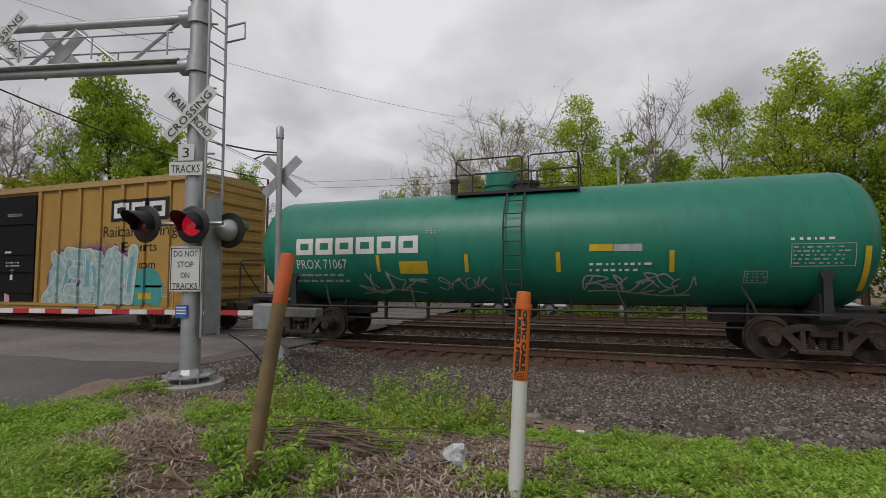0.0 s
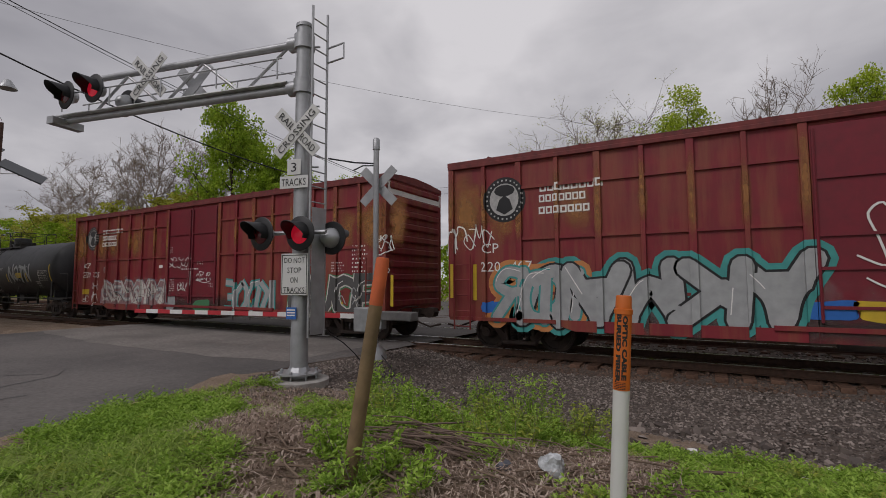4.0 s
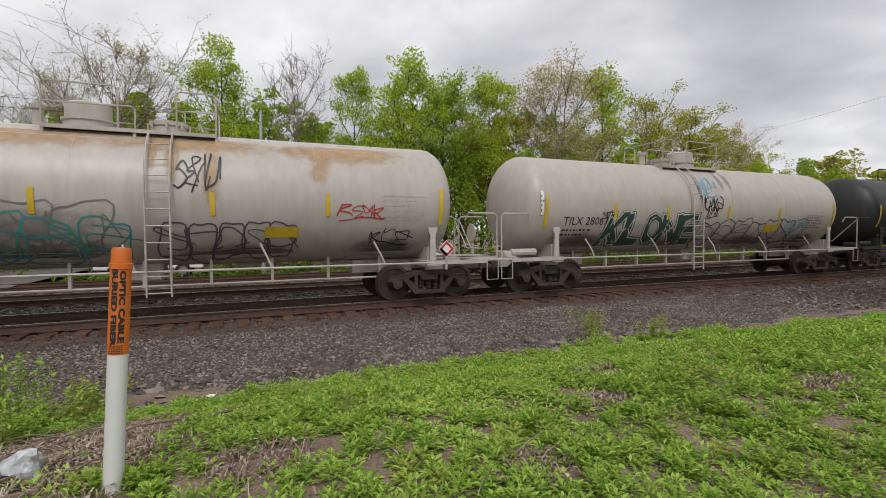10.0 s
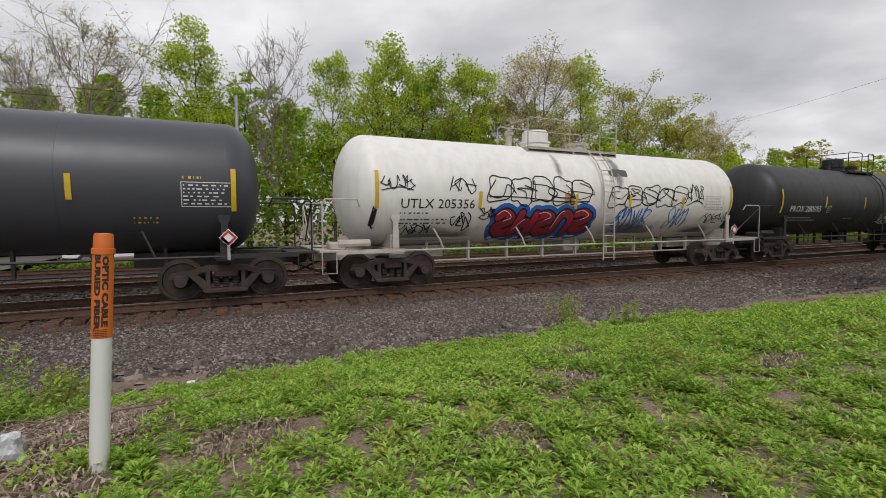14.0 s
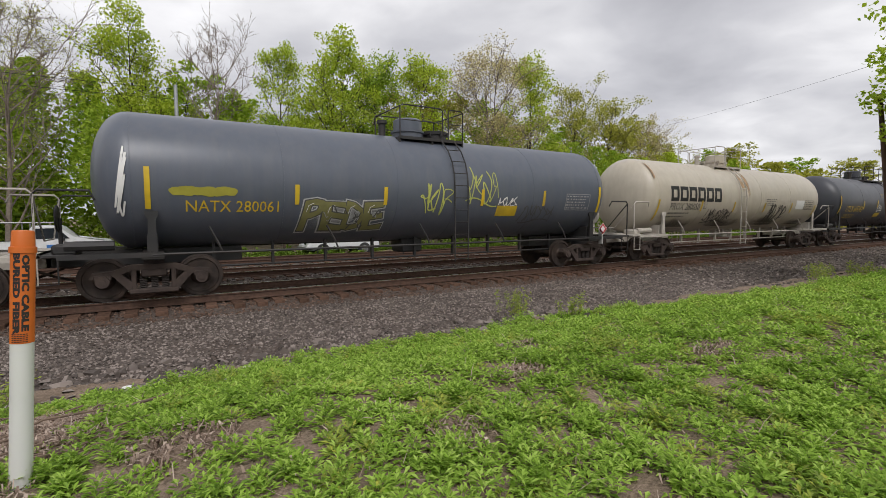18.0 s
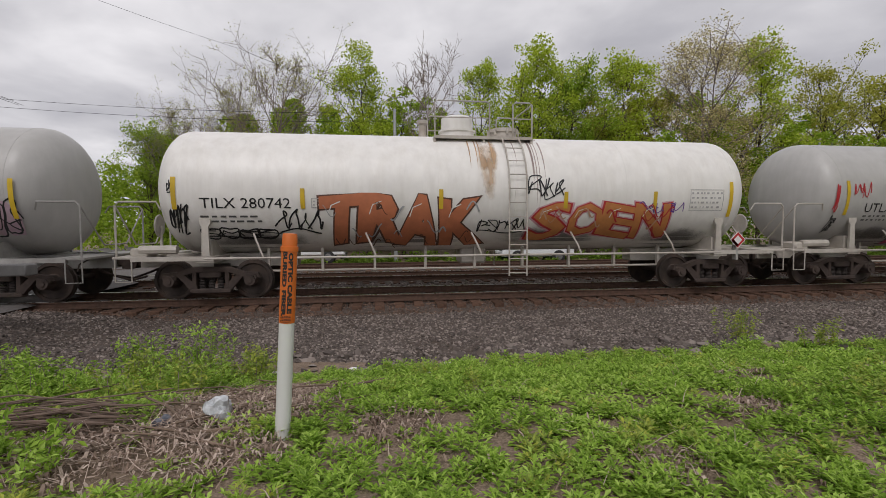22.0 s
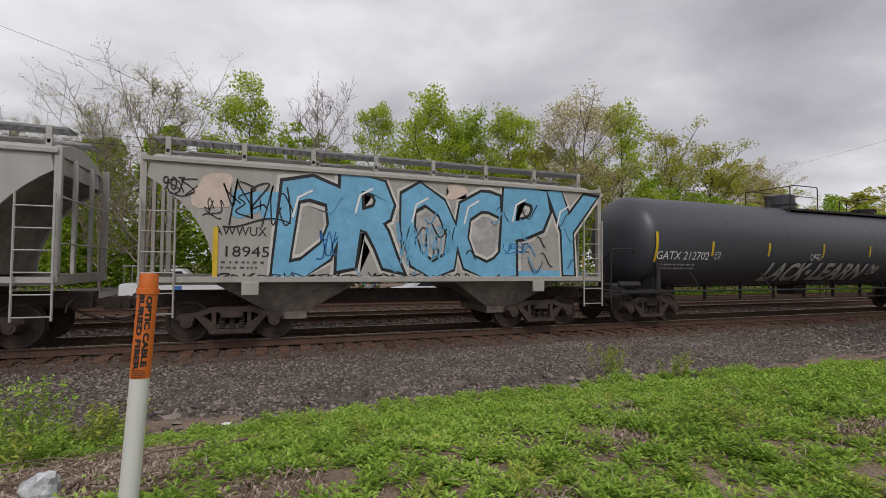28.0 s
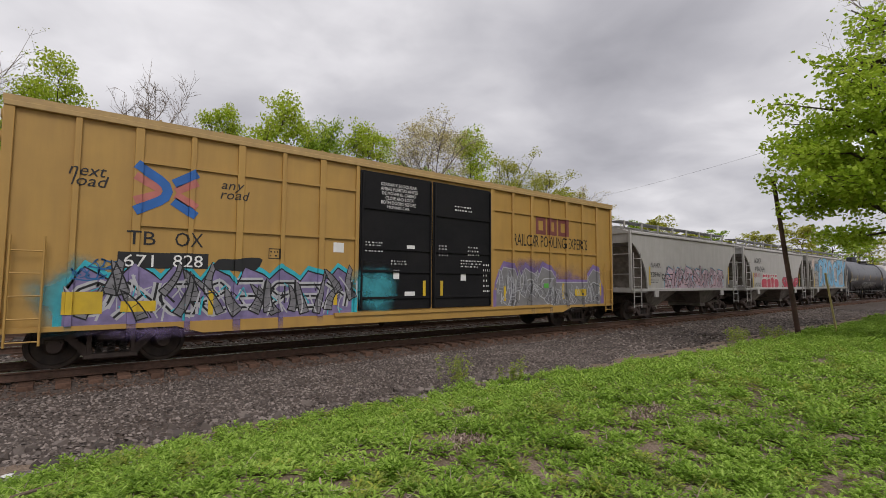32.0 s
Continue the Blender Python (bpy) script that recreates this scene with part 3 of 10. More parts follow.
def small_print(x, z, w, h, rows, seed):
    """Rows of small unreadable print, as bars."""
    r = random.Random(seed)
    out = []
    rh = h / rows
    for i in range(rows):
        a = x
        while a < x + w * r.uniform(0.75, 1.0):
            b = min(x + w, a + r.uniform(0.05, 0.22) * max(w, 0.5) * 0.5)
            out.append((a, b, z + h - (i + 0.72) * rh, z + h - (i + 0.34) * rh))
            a = b + r.uniform(0.03, 0.09)
    return out


def blobs(x, z, w, h, n, seed, fat=0.0, slant=0.15):
    """Bubble-shaped sprayed letter forms side by side, as polygons."""
    r = random.Random(seed)
    out = []
    step = w / n
    for i in range(n):
        cx, cz = x + step * (i + 0.5), z + h / 2 + r.uniform(-0.08, 0.08) * h
        ph = [r.uniform(0, 6.28) for _ in range(3)]
        p = []
        for k in range(28):
            a = 2 * math.pi * k / 28
            sq = 1 / max(abs(math.cos(a)), abs(math.sin(a))) ** 0.75
            q = sq * (1 + 0.10 * math.sin(2 * a + ph[0]) + 0.10 * math.sin(3 * a + ph[1]) + 0.05 * math.sin(5 * a + ph[2]))
            dx, dz = math.cos(a) * (step * 0.52 * q + fat), math.sin(a) * (h * 0.45 * q + fat)
            p.append((cx + dx + slant * dz, cz + dz))
        out.append(p)
    return out


def ribbon(bm, pts, w):
    prev = None
    k = 0.0002 * (len(bm.verts) % 6)
    for i, (x, z) in enumerate(pts):
        a, b = pts[max(0, i - 1)], pts[min(len(pts) - 1, i + 1)]
        dx, dz = b[0] - a[0], b[1] - a[1]
        d = math.hypot(dx, dz) or 1
        nx, nz = -dz / d * w / 2, dx / d * w / 2
        cur = (bm.verts.new((x + nx, k, z + nz)), bm.verts.new((x - nx, k, z - nz)))
        if prev:
            bm.faces.new((prev[0], cur[0], cur[1], prev[1]))
        prev = cur


def outline_bm(polys, lw):
    bm = bmesh.new()
    for p in polys:
        ribbon(bm, p + [p[0], p[1]], lw)
    return bm


# strokes of sprayed letter forms, in a unit cell
FORMS = (
    (((0.1, 0), (0.08, 0.5), (0.12, 1.0)), ((0.1, 0.95), (0.6, 1.0), (0.9, 0.75), (0.55, 0.5), (0.15, 0.5)), ((0.45, 0.5), (0.95, 0))),
    (((0.9, 0.85), (0.5, 1.0), (0.1, 0.75), (0.5, 0.52), (0.9, 0.3), (0.5, 0.0), (0.05, 0.15)),),
    (((0.1, 0), (0.12, 1.0)), ((0.12, 0.95), (0.5, 0.4), (0.88, 0.95)), ((0.88, 1.0), (0.9, 0))),
    (((0.5, 0.98), (0.1, 0.7), (0.1, 0.25), (0.5, 0.02), (0.9, 0.25), (0.9, 0.75), (0.45, 0.99)),),
    (((0.0, 0), (0.35, 0.6), (0.5, 1.0)), ((0.5, 1.0), (0.68, 0.55), (1.0, 0)), ((0.2, 0.35), (0.8, 0.32))),
    (((0.1, 1.0), (0.1, 0.0)), ((0.1, 0.95), (0.95, 0.95)), ((0.1, 0.5), (0.75, 0.5)), ((0.1, 0.05), (1.0, 0.06))),
    (((0.1, 1.0), (0.12, 0.3), (0.5, 0.02), (0.85, 0.3), (0.9, 1.0)),),
    (((0.1, 0.0), (0.1, 1.0)), ((0.15, 0.45), (0.9, 1.0)), ((0.35, 0.58), (0.95, 0.0))),
    (((0.1, 0.0), (0.12, 1.0)), ((0.1, 0.97), (0.7, 0.95), (0.95, 0.5), (0.7, 0.05), (0.1, 0.02))),
)


def letter_paths(x, z, w, h, n, seed, soft, wild=1.0):
    """The bent strokes of each of n sprayed letter forms side by side."""
    r = random.Random(seed)
    out = []
    step = w / n
    last = -1
    for i in range(n):
        k = r.choice([q for q in range(len(FORMS)) if q != last])
        last = k
        sh, gx, tilt = r.uniform(-0.05, 0.2) * wild, r.uniform(0.86, 1.08), r.uniform(-0.06, 0.06) * wild
        up, tall = r.uniform(-0.05, 0.05) * wild, r.uniform(0.72 - 0.1 * (wild - 1), 0.76)
        letter = []
        for stroke in FORMS[k]:
            pts = []
            for u, v in stroke:
                u, v = (1 - u if k in (0, 1, 5, 7, 8) else u), (1 - v if k in (2, 4, 6) else v)
                u, v = u + r.uniform(-0.06, 0.06) * wild, v + r.uniform(-0.05, 0.05) * wild
                pts.append((x + step * (i + 0.5 + (u - 0.5) * gx) + sh * (v - 0.5) * h, z + h * (0.13 + up + tall * v) + tilt * (u - 0.5) * h))
            fine = []
            for q in range(len(pts) - 1):
                p0, p1, p2, p3 = pts[max(q - 1, 0)], pts[q], pts[q + 1], pts[min(q + 2, len(pts) - 1)]
                for e in range(6 if soft else 3):
                    t = e / 6 if soft else (0.1, 0.5, 0.9)[e]
                    if soft:
                        fine.append(tuple(0.5 * (2 * p1[c] + (p2[c] - p0[c]) * t + (2 * p0[c] - 5 * p1[c] + 4 * p2[c] - p3[c]) * t * t + (3 * p1[c] - p0[c] - 3 * p2[c] + p3[c]) * t ** 3) for c in (0, 1)))
                    else:
                        fine.append(tuple(p1[c] + (p2[c] - p1[c]) * t for c in (0, 1)))
            fine.append(pts[-1])
            if not soft:
                fine.insert(0, pts[0])
            letter.append(fine)
        out.append(letter)
    return out


def stroke_bm(letter, w, soft):
    bm = bmesh.new()
    caps = 0
    for path in letter:
        ribbon(bm, path, w)
        if soft:
            for c in (path[0], path[-1]):
                caps += 1
                up = 0.0013 + 0.00025 * caps
                bm.faces.new([bm.verts.new((c[0] + math.cos(k * math.pi / 5) * w / 2, up, c[1] + math.sin(k * math.pi / 5) * w / 2)) for k in range(10)])
    return bm


def scrawl_bm(x, z, w, h, n, seed, lw=0.03):
    """A sprayed tag: n quick letter forms in thin strokes, joined by a flourish."""
    r = random.Random(seed)
    bm = bmesh.new()
    step = w / n
    for i in range(n):
        pts = [(u + r.uniform(-0.22, 0.22), v + r.uniform(-0.2, 0.2)) for stroke in r.choice(FORMS) for u, v in stroke]
        if r.random() < 0.5:
            pts = pts[::-1]
        pts = pts[:6] + [(1.15, r.uniform(0.0, 0.6))]
        pts = [(x + step * (i + 0.5 + (u - 0.5) * 1.15) + 0.12 * h * (v - 0.5), z + h * (0.1 + 0.8 * v)) for u, v in pts]
        fine = []
        for q in range(len(pts) - 1):
            p0, p1, p2, p3 = pts[max(q - 1, 0)], pts[q], pts[q + 1], pts[min(q + 2, len(pts) - 1)]
            for e in range(5):
                t = e / 5
                fine.append(tuple(0.5 * (2 * p1[c] + (p2[c] - p0[c]) * t + (2 * p0[c] - 5 * p1[c] + 4 * p2[c] - p3[c]) * t * t + (3 * p1[c] - p0[c] - 3 * p2[c] + p3[c]) * t ** 3) for c in (0, 1)))
        ribbon(bm, fine + [pts[-1]], lw * r.uniform(0.6, 1.0))
    if seed % 2:
        ribbon(bm, [(x + w * t, z + h * (0.04 + 0.12 * math.sin(5 * t + seed))) for t in [k / 14 for k in range(15)]], lw * 0.8)
    return bm


def ladder_parts(car, x, y, z0, z1, material, width=0.42, step=0.36, curve=None):
    """A ladder on a car's side: two stringers, each rung under it."""
    bm = bmesh.new()
    zs = [z0 + (z1 - z0) * i / 10 for i in range(11)]
    yy = curve or (lambda z: y)
    pipe(bm, [(x - width / 2, yy(z), z) for z in zs], 0.022, 5)
    lad = part("ladder", bm, material, car)
    bm = bmesh.new()
    pipe(bm, [(x + width / 2, yy(z), z) for z in zs], 0.022, 5)
    part("stringer", bm, material, lad)
    z = z0 + 0.08
    while z < z1:
        bm = bmesh.new()
        tube(bm, (x - width / 2, yy(z), z), (x + width / 2, yy(z), z), 0.014, n=5)
        part("rung", bm, material, lad)
        z += step
    return lad


def tank_car(label, centre, length, paint_mat, trim_mat, lad=0.4, dome=-0.9, R=1.5, zc=2.58, walkway=(-1.7, 1.6), rail_mat=None, shell_ends=None):
    """A tank car: drum with dished heads, stub sills, trucks, ladders, a railed top platform and fittings."""
    car = new_car("tank_car", label, "tank car", centre)
    rail_mat = rail_mat or trim_mat
    h = length / 2
    bm = bmesh.new()
    hl, hr = shell_ends or (h - 0.35, h - 0.65)
    dish = [(0.72 * (1 - math.cos(math.pi / 2 * k / 9)), R * max(0.014, math.sin(math.pi / 2 * k / 9)) ** 0.85) for k in range(10)]
    prof = [(-hl + d, r) for d, r in dish] + [(-hl + 3.0, R), (0, R), (hr - 3.0, R)] + [(hr - d, r) for d, r in dish[::-1]]
    lathe(bm, prof, "x", 56, (0, 0, zc))
    shell = part("shell", bm, paint_mat, car)
    surf = surface(R, zc)
    surf.low, surf.high = -hl + 0.55, hr - 0.55
    for bx0 in (-hl + 0.75, -hl + 3.7, -hl + 6.6, hr - 6.6, hr - 3.7, hr - 0.75):
        bm = bmesh.new()
        lathe(bm, [(bx0 - 0.012, R - 0.01), (bx0 - 0.006, R + 0.004), (bx0 + 0.006, R + 0.004), (bx0 + 0.012, R - 0.01)], "x", 56, (0, 0, zc))
        part("weld_seam", bm, paint_mat, shell)
    # stub sills, saddles, end decks
    tx = h - 1.55
    for s in (-1, 1):
        bm = bmesh.new()
        box(bm, min(s * (h - 3.4), s * (h + 0.35)), max(s * (h - 3.4), s * (h + 0.35)), -0.22, 0.22, 0.72, 1.06, 0.01)
        sill = part("stub_sill", bm, trim_mat, car)
        bm = bmesh.new()
        for sy in (-1, 1):
            prism(bm, [(s * tx - 0.09, 1.02), (s * tx + 0.09, 1.02), (s * tx + 0.07, 1.72), (s * tx + 0.12, 1.8), (s * tx + 0.12, 1.9), (s * tx - 0.12, 1.9), (s * tx - 0.12, 1.8), (s * tx - 0.07, 1.72)], sy * 1.32 - 0.03, sy * 1.32 + 0.03)
        box(bm, s * tx - 0.2, s * tx + 0.2, -1.42, 1.42, 0.9, 1.05, 0.01)
        prism(bm, [(s * tx - 0.1, 1.05), (s * tx + 0.1, 1.05), (s * tx + 0.1, 1.4), (s * tx - 0.1, 1.4)], -1.2, 1.2)
        part("saddle", bm, trim_mat, car)
        bm = bmesh.new()
        box(bm, min(s * (h - 0.25), s * (h + 0.38)), max(s * (h - 0.25), s * (h + 0.38)), -1.42, 1.42, 1.0, 1.06, 0.01)
        box(bm, min(s * (tx - 0.2), s * h), max(s * (tx - 0.2), s * h), -1.44, -1.34, 0.95, 1.05)
        box(bm, min(s * (tx - 0.2), s * h), max(s * (tx - 0.2), s * h), 1.34, 1.44, 0.95, 1.05)
        part("end_deck", bm, trim_mat, car)
        bm = bmesh.new()
        for sy in (-1, 1):
            pipe(bm, [(s * (h + 0.3), sy * 1.38, 1.06), (s * (h + 0.3), sy * 1.38, 2.2), (s * (h + 0.22), sy * 1.38, 2.28), (s * (h - 0.55), sy * 1.38, 2.28), (s * (h - 0.62), sy * 1.32, 2.1)], 0.022)
            part("end_handrail", bm, rail_mat, car)
            bm = bmesh.new()
        pipe(bm, [(s * (h + 0.3), -1.38, 2.2), (s * (h + 0.3), -0.5, 1.3), (s * (h + 0.3), 0.5, 1.3), (s * (h + 0.3), 1.38, 2.2)], 0.018)
        part("cross_handrail", bm, rail_mat, car)
        bm = bmesh.new()
        pipe(bm, [(s * (h + 0.32), -1.42, 1.0), (s * (h + 0.32), -1.42, 0.5), (s * (h - 0.02), -1.42, 0.5), (s * (h - 0.02), -1.42, 1.0)], 0.016)
        part("step", bm, rail_mat, car)
        add_truck(car, s * tx)
    # brake gear on the trailing deck
    bm = bmesh.new()
    lathe(bm, [(-h - 0.26, 0.28), (-h - 0.24, 0.3), (-h - 0.22, 0.28)], "x", 16, (0, 0.6, 1.75))
    tube(bm, (-h - 0.2, 0.6, 1.1), (-h - 0.2, 0.6, 1.75), 0.04)
    part("brake_wheel", bm, rail_mat, car)
    bm = bmesh.new()
    box(bm, -h - 0.1, -h + 0.3, -1.25, -0.75, 1.04, 1.24, 0.04)
    tube(bm, (-h + 0.1, -1.2, 1.2), (-h + 0.9, -1.2, 1.2), 0.1)
    part("brake_valve", bm, trim_mat, car)
    # side rails with brackets
    for sy in (-1, 1):
        bm = bmesh.new()
        tube(bm, (-tx, sy * 1.42, 1.0), (tx, sy * 1.42, 1.0), 0.03, n=6)
        for i in range(5):
            x = -tx + 2 * tx * (i + 0.5) / 5
            pipe(bm, [(x, sy * 1.42, 1.0), (x - 0.1, sy * 1.4, 1.25), (x - 0.24, sy * 1.28, 1.56)], 0.024, 5)
        part("side_rail", bm, rail_mat, car)
    bm = bmesh.new()
    tube(bm, (-tx + 1, -0.5, 0.62), (tx - 1, -0.5, 0.62), 0.03, n=6)
    for i in range(9):
        x = -tx + 1.2 + i * (2 * tx - 2.4) / 8
        box(bm, x - 0.03, x + 0.03, -0.55, -0.45, 0.6, 1.3)
    box(bm, -0.35, 0.35, -0.35, 0.35, 0.72, 1.15, 0.05)
    part("underframe_piping", bm, trim_mat, car)
    # ladders and top platform
    off = R + 0.13
    bend = lambda z: -(math.sqrt(max(0.04, off * off - (z - zc) ** 2)) if z > zc else off)
    top_z = zc + R
    ladder_parts(car, lad, -off, 0.5, zc + 1.36, rail_mat, 0.44, 0.34, bend)
    bm = bmesh.new()
    for s in (-0.22, 0.22):
        pipe(bm, [(lad + s, off, 0.5), (lad + s, off, zc), (lad + s, off * 0.6, top_z - 0.2)], 0.022, 5)
    part("far_ladder", bm, rail_mat, car)
    w0, w1 = walkway
    deck = None
    for y0, y1, z0, z1 in ((-0.86, -0.5, 0.13, 0.1), (0.5, 0.86, 0.13, 0.1), (-0.88, -0.86, 0.17, 0.09), (0.86, 0.88, 0.17, 0.09)):
        bm = bmesh.new()
        box(bm, w0, w1, y0, y1, top_z - z0, top_z - z1)
        board = part("top_platform" if deck is None else "walkway_board" if z0 == 0.13 else "toe_board", bm, trim_mat, deck or car)
        deck = deck or board
    for x in (w0, (w0 + w1) / 2, w1):
        bm = bmesh.new()
        box(bm, x - 0.03, x + 0.03, -0.85, 0.85, top_z - 0.3, top_z - 0.135)
        part("platform_beam", bm, trim_mat, deck)
    hh = 0.72
    if dome < lad:
        spans = ((w0, dome + 0.7), (lad + 0.3, w1))
    else:
        spans = ((w0, lad - 0.3), (dome - 0.7, w1))
    for sy in (-1, 1):
        ys = sy * 0.86
        for a0, a1 in spans:
            if a1 - a0 < 0.3:
                a0, a1 = (a1 - 0.5, a1) if a1 >= w1 else (a0, a0 + 0.5)
            bm = bmesh.new()
            pipe(bm, [(a0, ys, top_z - 0.14), (a0, ys, top_z + hh), (a0 + 0.08, ys, top_z + hh + 0.05), (a1 - 0.08, ys, top_z + hh + 0.05), (a1, ys, top_z + hh), (a1, ys, top_z - 0.14)], 0.02, 5)
            pipe(bm, [(a0, ys, top_z + 0.36), (a1, ys, top_z + 0.36)], 0.014, 5)
            part("platform_railing", bm, rail_mat, car)
    for x in (w0, w1):
        bm = bmesh.new()
        pipe(bm, [(x, -0.86, top_z + 0.72), (x, 0.86, top_z + 0.72)], 0.018, 5)
        part("platform_railing", bm, rail_mat, car)
    bm = bmesh.new()
    lathe(bm, [(top_z - 0.15, 0.46), (top_z + 0.12, 0.46), (top_z + 0.13, 0.5), (top_z + 0.18, 0.5), (top_z + 0.19, 0.43), (top_z + 0.5, 0.42), (top_z + 0.54, 0.36), (top_z + 0.55, 0.02)], "z", 24, (dome, 0, 0))
    part("valve_housing", bm, paint_mat, car)
    bm = bmesh.new()
    lathe(bm, [(top_z - 0.1, 0.36), (top_z + 0.14, 0.36), (top_z + 0.15, 0.4), (top_z + 0.24, 0.4), (top_z + 0.26, 0.02)], "z", 20, (lad + 0.05, 0, 0))
    for k in range(8):
        a = k * math.pi / 4
        tube(bm, (lad + 0.05 + 0.42 * math.cos(a), 0.42 * math.sin(a), top_z + 0.08), (lad + 0.05 + 0.42 * math.cos(a), 0.42 * math.sin(a), top_z + 0.22), 0.025, n=6)
    part("manway", bm, trim_mat, car)
    bm = bmesh.new()
    lathe(bm, [(top_z - 0.1, 0.1), (top_z + 0.3, 0.1), (top_z + 0.31, 0.14), (top_z + 0.4, 0.14), (top_z + 0.41, 0.02)], "z", 14, (w0 - 0.25, -0.2, 0))
    part("vent_valve", bm, trim_mat, car)
    couplers(car, h + 0.5)
    return car, surf


def boxcar(label, centre, paint_mat, door_mat, roof_mat, length=18.8, top=4.98, door=(-2.5, 2.45), sill_mat=None, end_mat=None, belts=(2.84, 4.12), end_panel=None, proud=0.006):
    """A high boxcar: panelled sides with posts and belts, two plug doors, corrugated ends, roof, ladders and trucks."""
    car = new_car("boxcar", label, "boxcar", centre)
    h, yf = length / 2, 1.54
    sill_mat = sill_mat or paint_mat
    z0 = 0.85
    bm = bmesh.new()
    box(bm, -h, h, -yf, yf, z0, top - 0.1)
    body = part("body", bm, paint_mat, car)
    # roof with a shallow ridge and cross seams
    bm = bmesh.new()
    n = 16
    sec = [(-1.62, top - 0.12), (-1.62, top), (-0.8, top + 0.09), (0, top + 0.13), (0.8, top + 0.09), (1.62, top), (1.62, top - 0.12)]
    a = [bm.verts.new((-h - 0.03, y, z)) for y, z in sec]
    b = [bm.verts.new((h + 0.03, y, z)) for y, z in sec]
    for i in range(len(sec) - 1):
        bm.faces.new((a[i], a[i + 1], b[i + 1], b[i]))
    bm.faces.new(a[::-1])
    bm.faces.new(b)
    roof = part("roof", bm, roof_mat, car)
    for i in range(1, n):
        bm = bmesh.new()
        x = -h + length * i / n
        for (y0, q0), (y1, q1) in zip(sec[1:5], sec[2:6]):
            pipe(bm, [(x, y0, q0 + 0.01), (x, y1, q1 + 0.01)], 0.03, 4)
        part("roof_seam", bm, roof_mat, roof)
    bm = bmesh.new()
    box(bm, -h - 0.02, h + 0.02, -1.63, -1.5, top - 0.2, top - 0.1, 0.01)
    box(bm, -h - 0.02, h + 0.02, 1.5, 1.63, top - 0.2, top - 0.1, 0.01)
    part("eave_rail", bm, roof_mat, car)
    # side posts
    d0, d1 = door
    ribs = []
    for lo, hi in ((-h + 0.06, d0), (d1, h - 0.06)):
        k = round((hi - lo) / 0.92)
        for i in range(k + 1):
            x = lo + (hi - lo) * i / k
            wdt = 0.05 if i % 2 else 0.075
            ribs.append((x - wdt, x + wdt, 0.07))
    ribs.sort()
    for x0, x1, d in ribs:
        for sy in (-1, 1):
            bm = bmesh.new()
            box(bm, x0, x1, min(sy * yf, sy * (yf + d)), max(sy * yf, sy * (yf + d)), z0, top - 0.19, 0.008)
            part("side_post", bm, paint_mat, body)
    for zb in belts + (1.5,):
        for lo, hi in ((-h + 1.2, d0), (d1, h - 1.2)):
            edges = [r for r in ribs if lo - 0.2 <= r[0] <= hi + 0.2]
            for r0, r1 in zip(edges, edges[1:]):
                bm = bmesh.new()
                box(bm, r0[1], r1[0], -yf - (proud if zb > 2 else 0.006), -yf + 0.01, zb - 0.035, zb + 0.035)
                part("side_belt", bm, paint_mat, body)
    # sills
    bm = bmesh.new()
    for sy in (-1, 1):
        prism(bm, [(-h, z0 + 0.02), (h, z0 + 0.02), (h, 0.78), (h - 2.8, 0.78), (h - 3.3, 0.62), (-h + 3.3, 0.62), (-h + 2.8, 0.78), (-h, 0.78)], sy * 1.5, sy * 1.585)
    part("side_sill", bm, sill_mat, car)
    bm = bmesh.new()
    box(bm, -h - 0.25, h + 0.25, -0.2, 0.2, 0.68, 0.95)
    for i in range(9):
        x = -h + 2.6 + i * (length - 5.2) / 8
        box(bm, x - 0.05, x + 0.05, -1.48, 1.48, 0.72, 0.85)
    tube(bm, (-1.2, -0.7, 0.6), (0.1, -0.7, 0.6), 0.2, n=12)
    part("centre_sill", bm, M_TRUCK, car)
    # plug doors, each with its stiles, lock rods and belts
    dm = (d0 + d1) / 2
    for sy in (-1, 1):
        for lo, hi in ((d0 + 0.09, dm - 0.03), (dm + 0.03, d1 - 0.09)):
            bm = bmesh.new()
            box(bm, lo, hi, min(sy * (yf - 0.02), sy * (yf + 0.05)), max(sy * (yf - 0.02), sy * (yf + 0.05)), z0 + 0.1, top - 0.28, 0.012)
            dr = part("door", bm, door_mat, car)
            if sy < 0:
                for zb in (1.28, 2.0, 2.62, 3.7):
                    bm = bmesh.new()
                    box(bm, lo + 0.06, hi - 0.06, -yf - 0.09, -yf - 0.05, zb - 0.03, zb + 0.03)
                    part("door_belt", bm, door_mat, dr)
                for x in (lo + 0.05, hi - 0.05):
                    bm = bmesh.new()
                    tube(bm, (x, -yf - 0.085, z0 + 0.15), (x, -yf - 0.085, top - 0.35), 0.028, n=6)
                    part("lock_rod", bm, door_mat, dr)
        bm = bmesh.new()
        box(bm, d0 - 0.6, d1 + 3.0 if sy < 0 else d1 + 0.6, min(sy * 1.54, sy * 1.63), max(sy * 1.54, sy * 1.63), z0 - 0.02, z0 + 0.07)
        part("door_track", bm, sill_mat, car)
    # ends with horizontal corrugations
    em = end_mat or paint_mat
    for s in (-1, 1):
        bm = bmesh.new()
        for i in range(10):
            z = z0 + 0.3 + i * (top - z0 - 0.6) / 9
            box(bm, min(s * h, s * (h + 0.07)), max(s * h, s * (h + 0.07)), -1.42, 1.42, z - 0.11, z + 0.11, 0.045)
        part("end_corrugation", bm, em, car)
        bm = bmesh.new()
        box(bm, min(s * h, s * (h + 0.03)), max(s * h, s * (h + 0.03)), -1.5, 1.5, top - 0.6, top - 0.2)
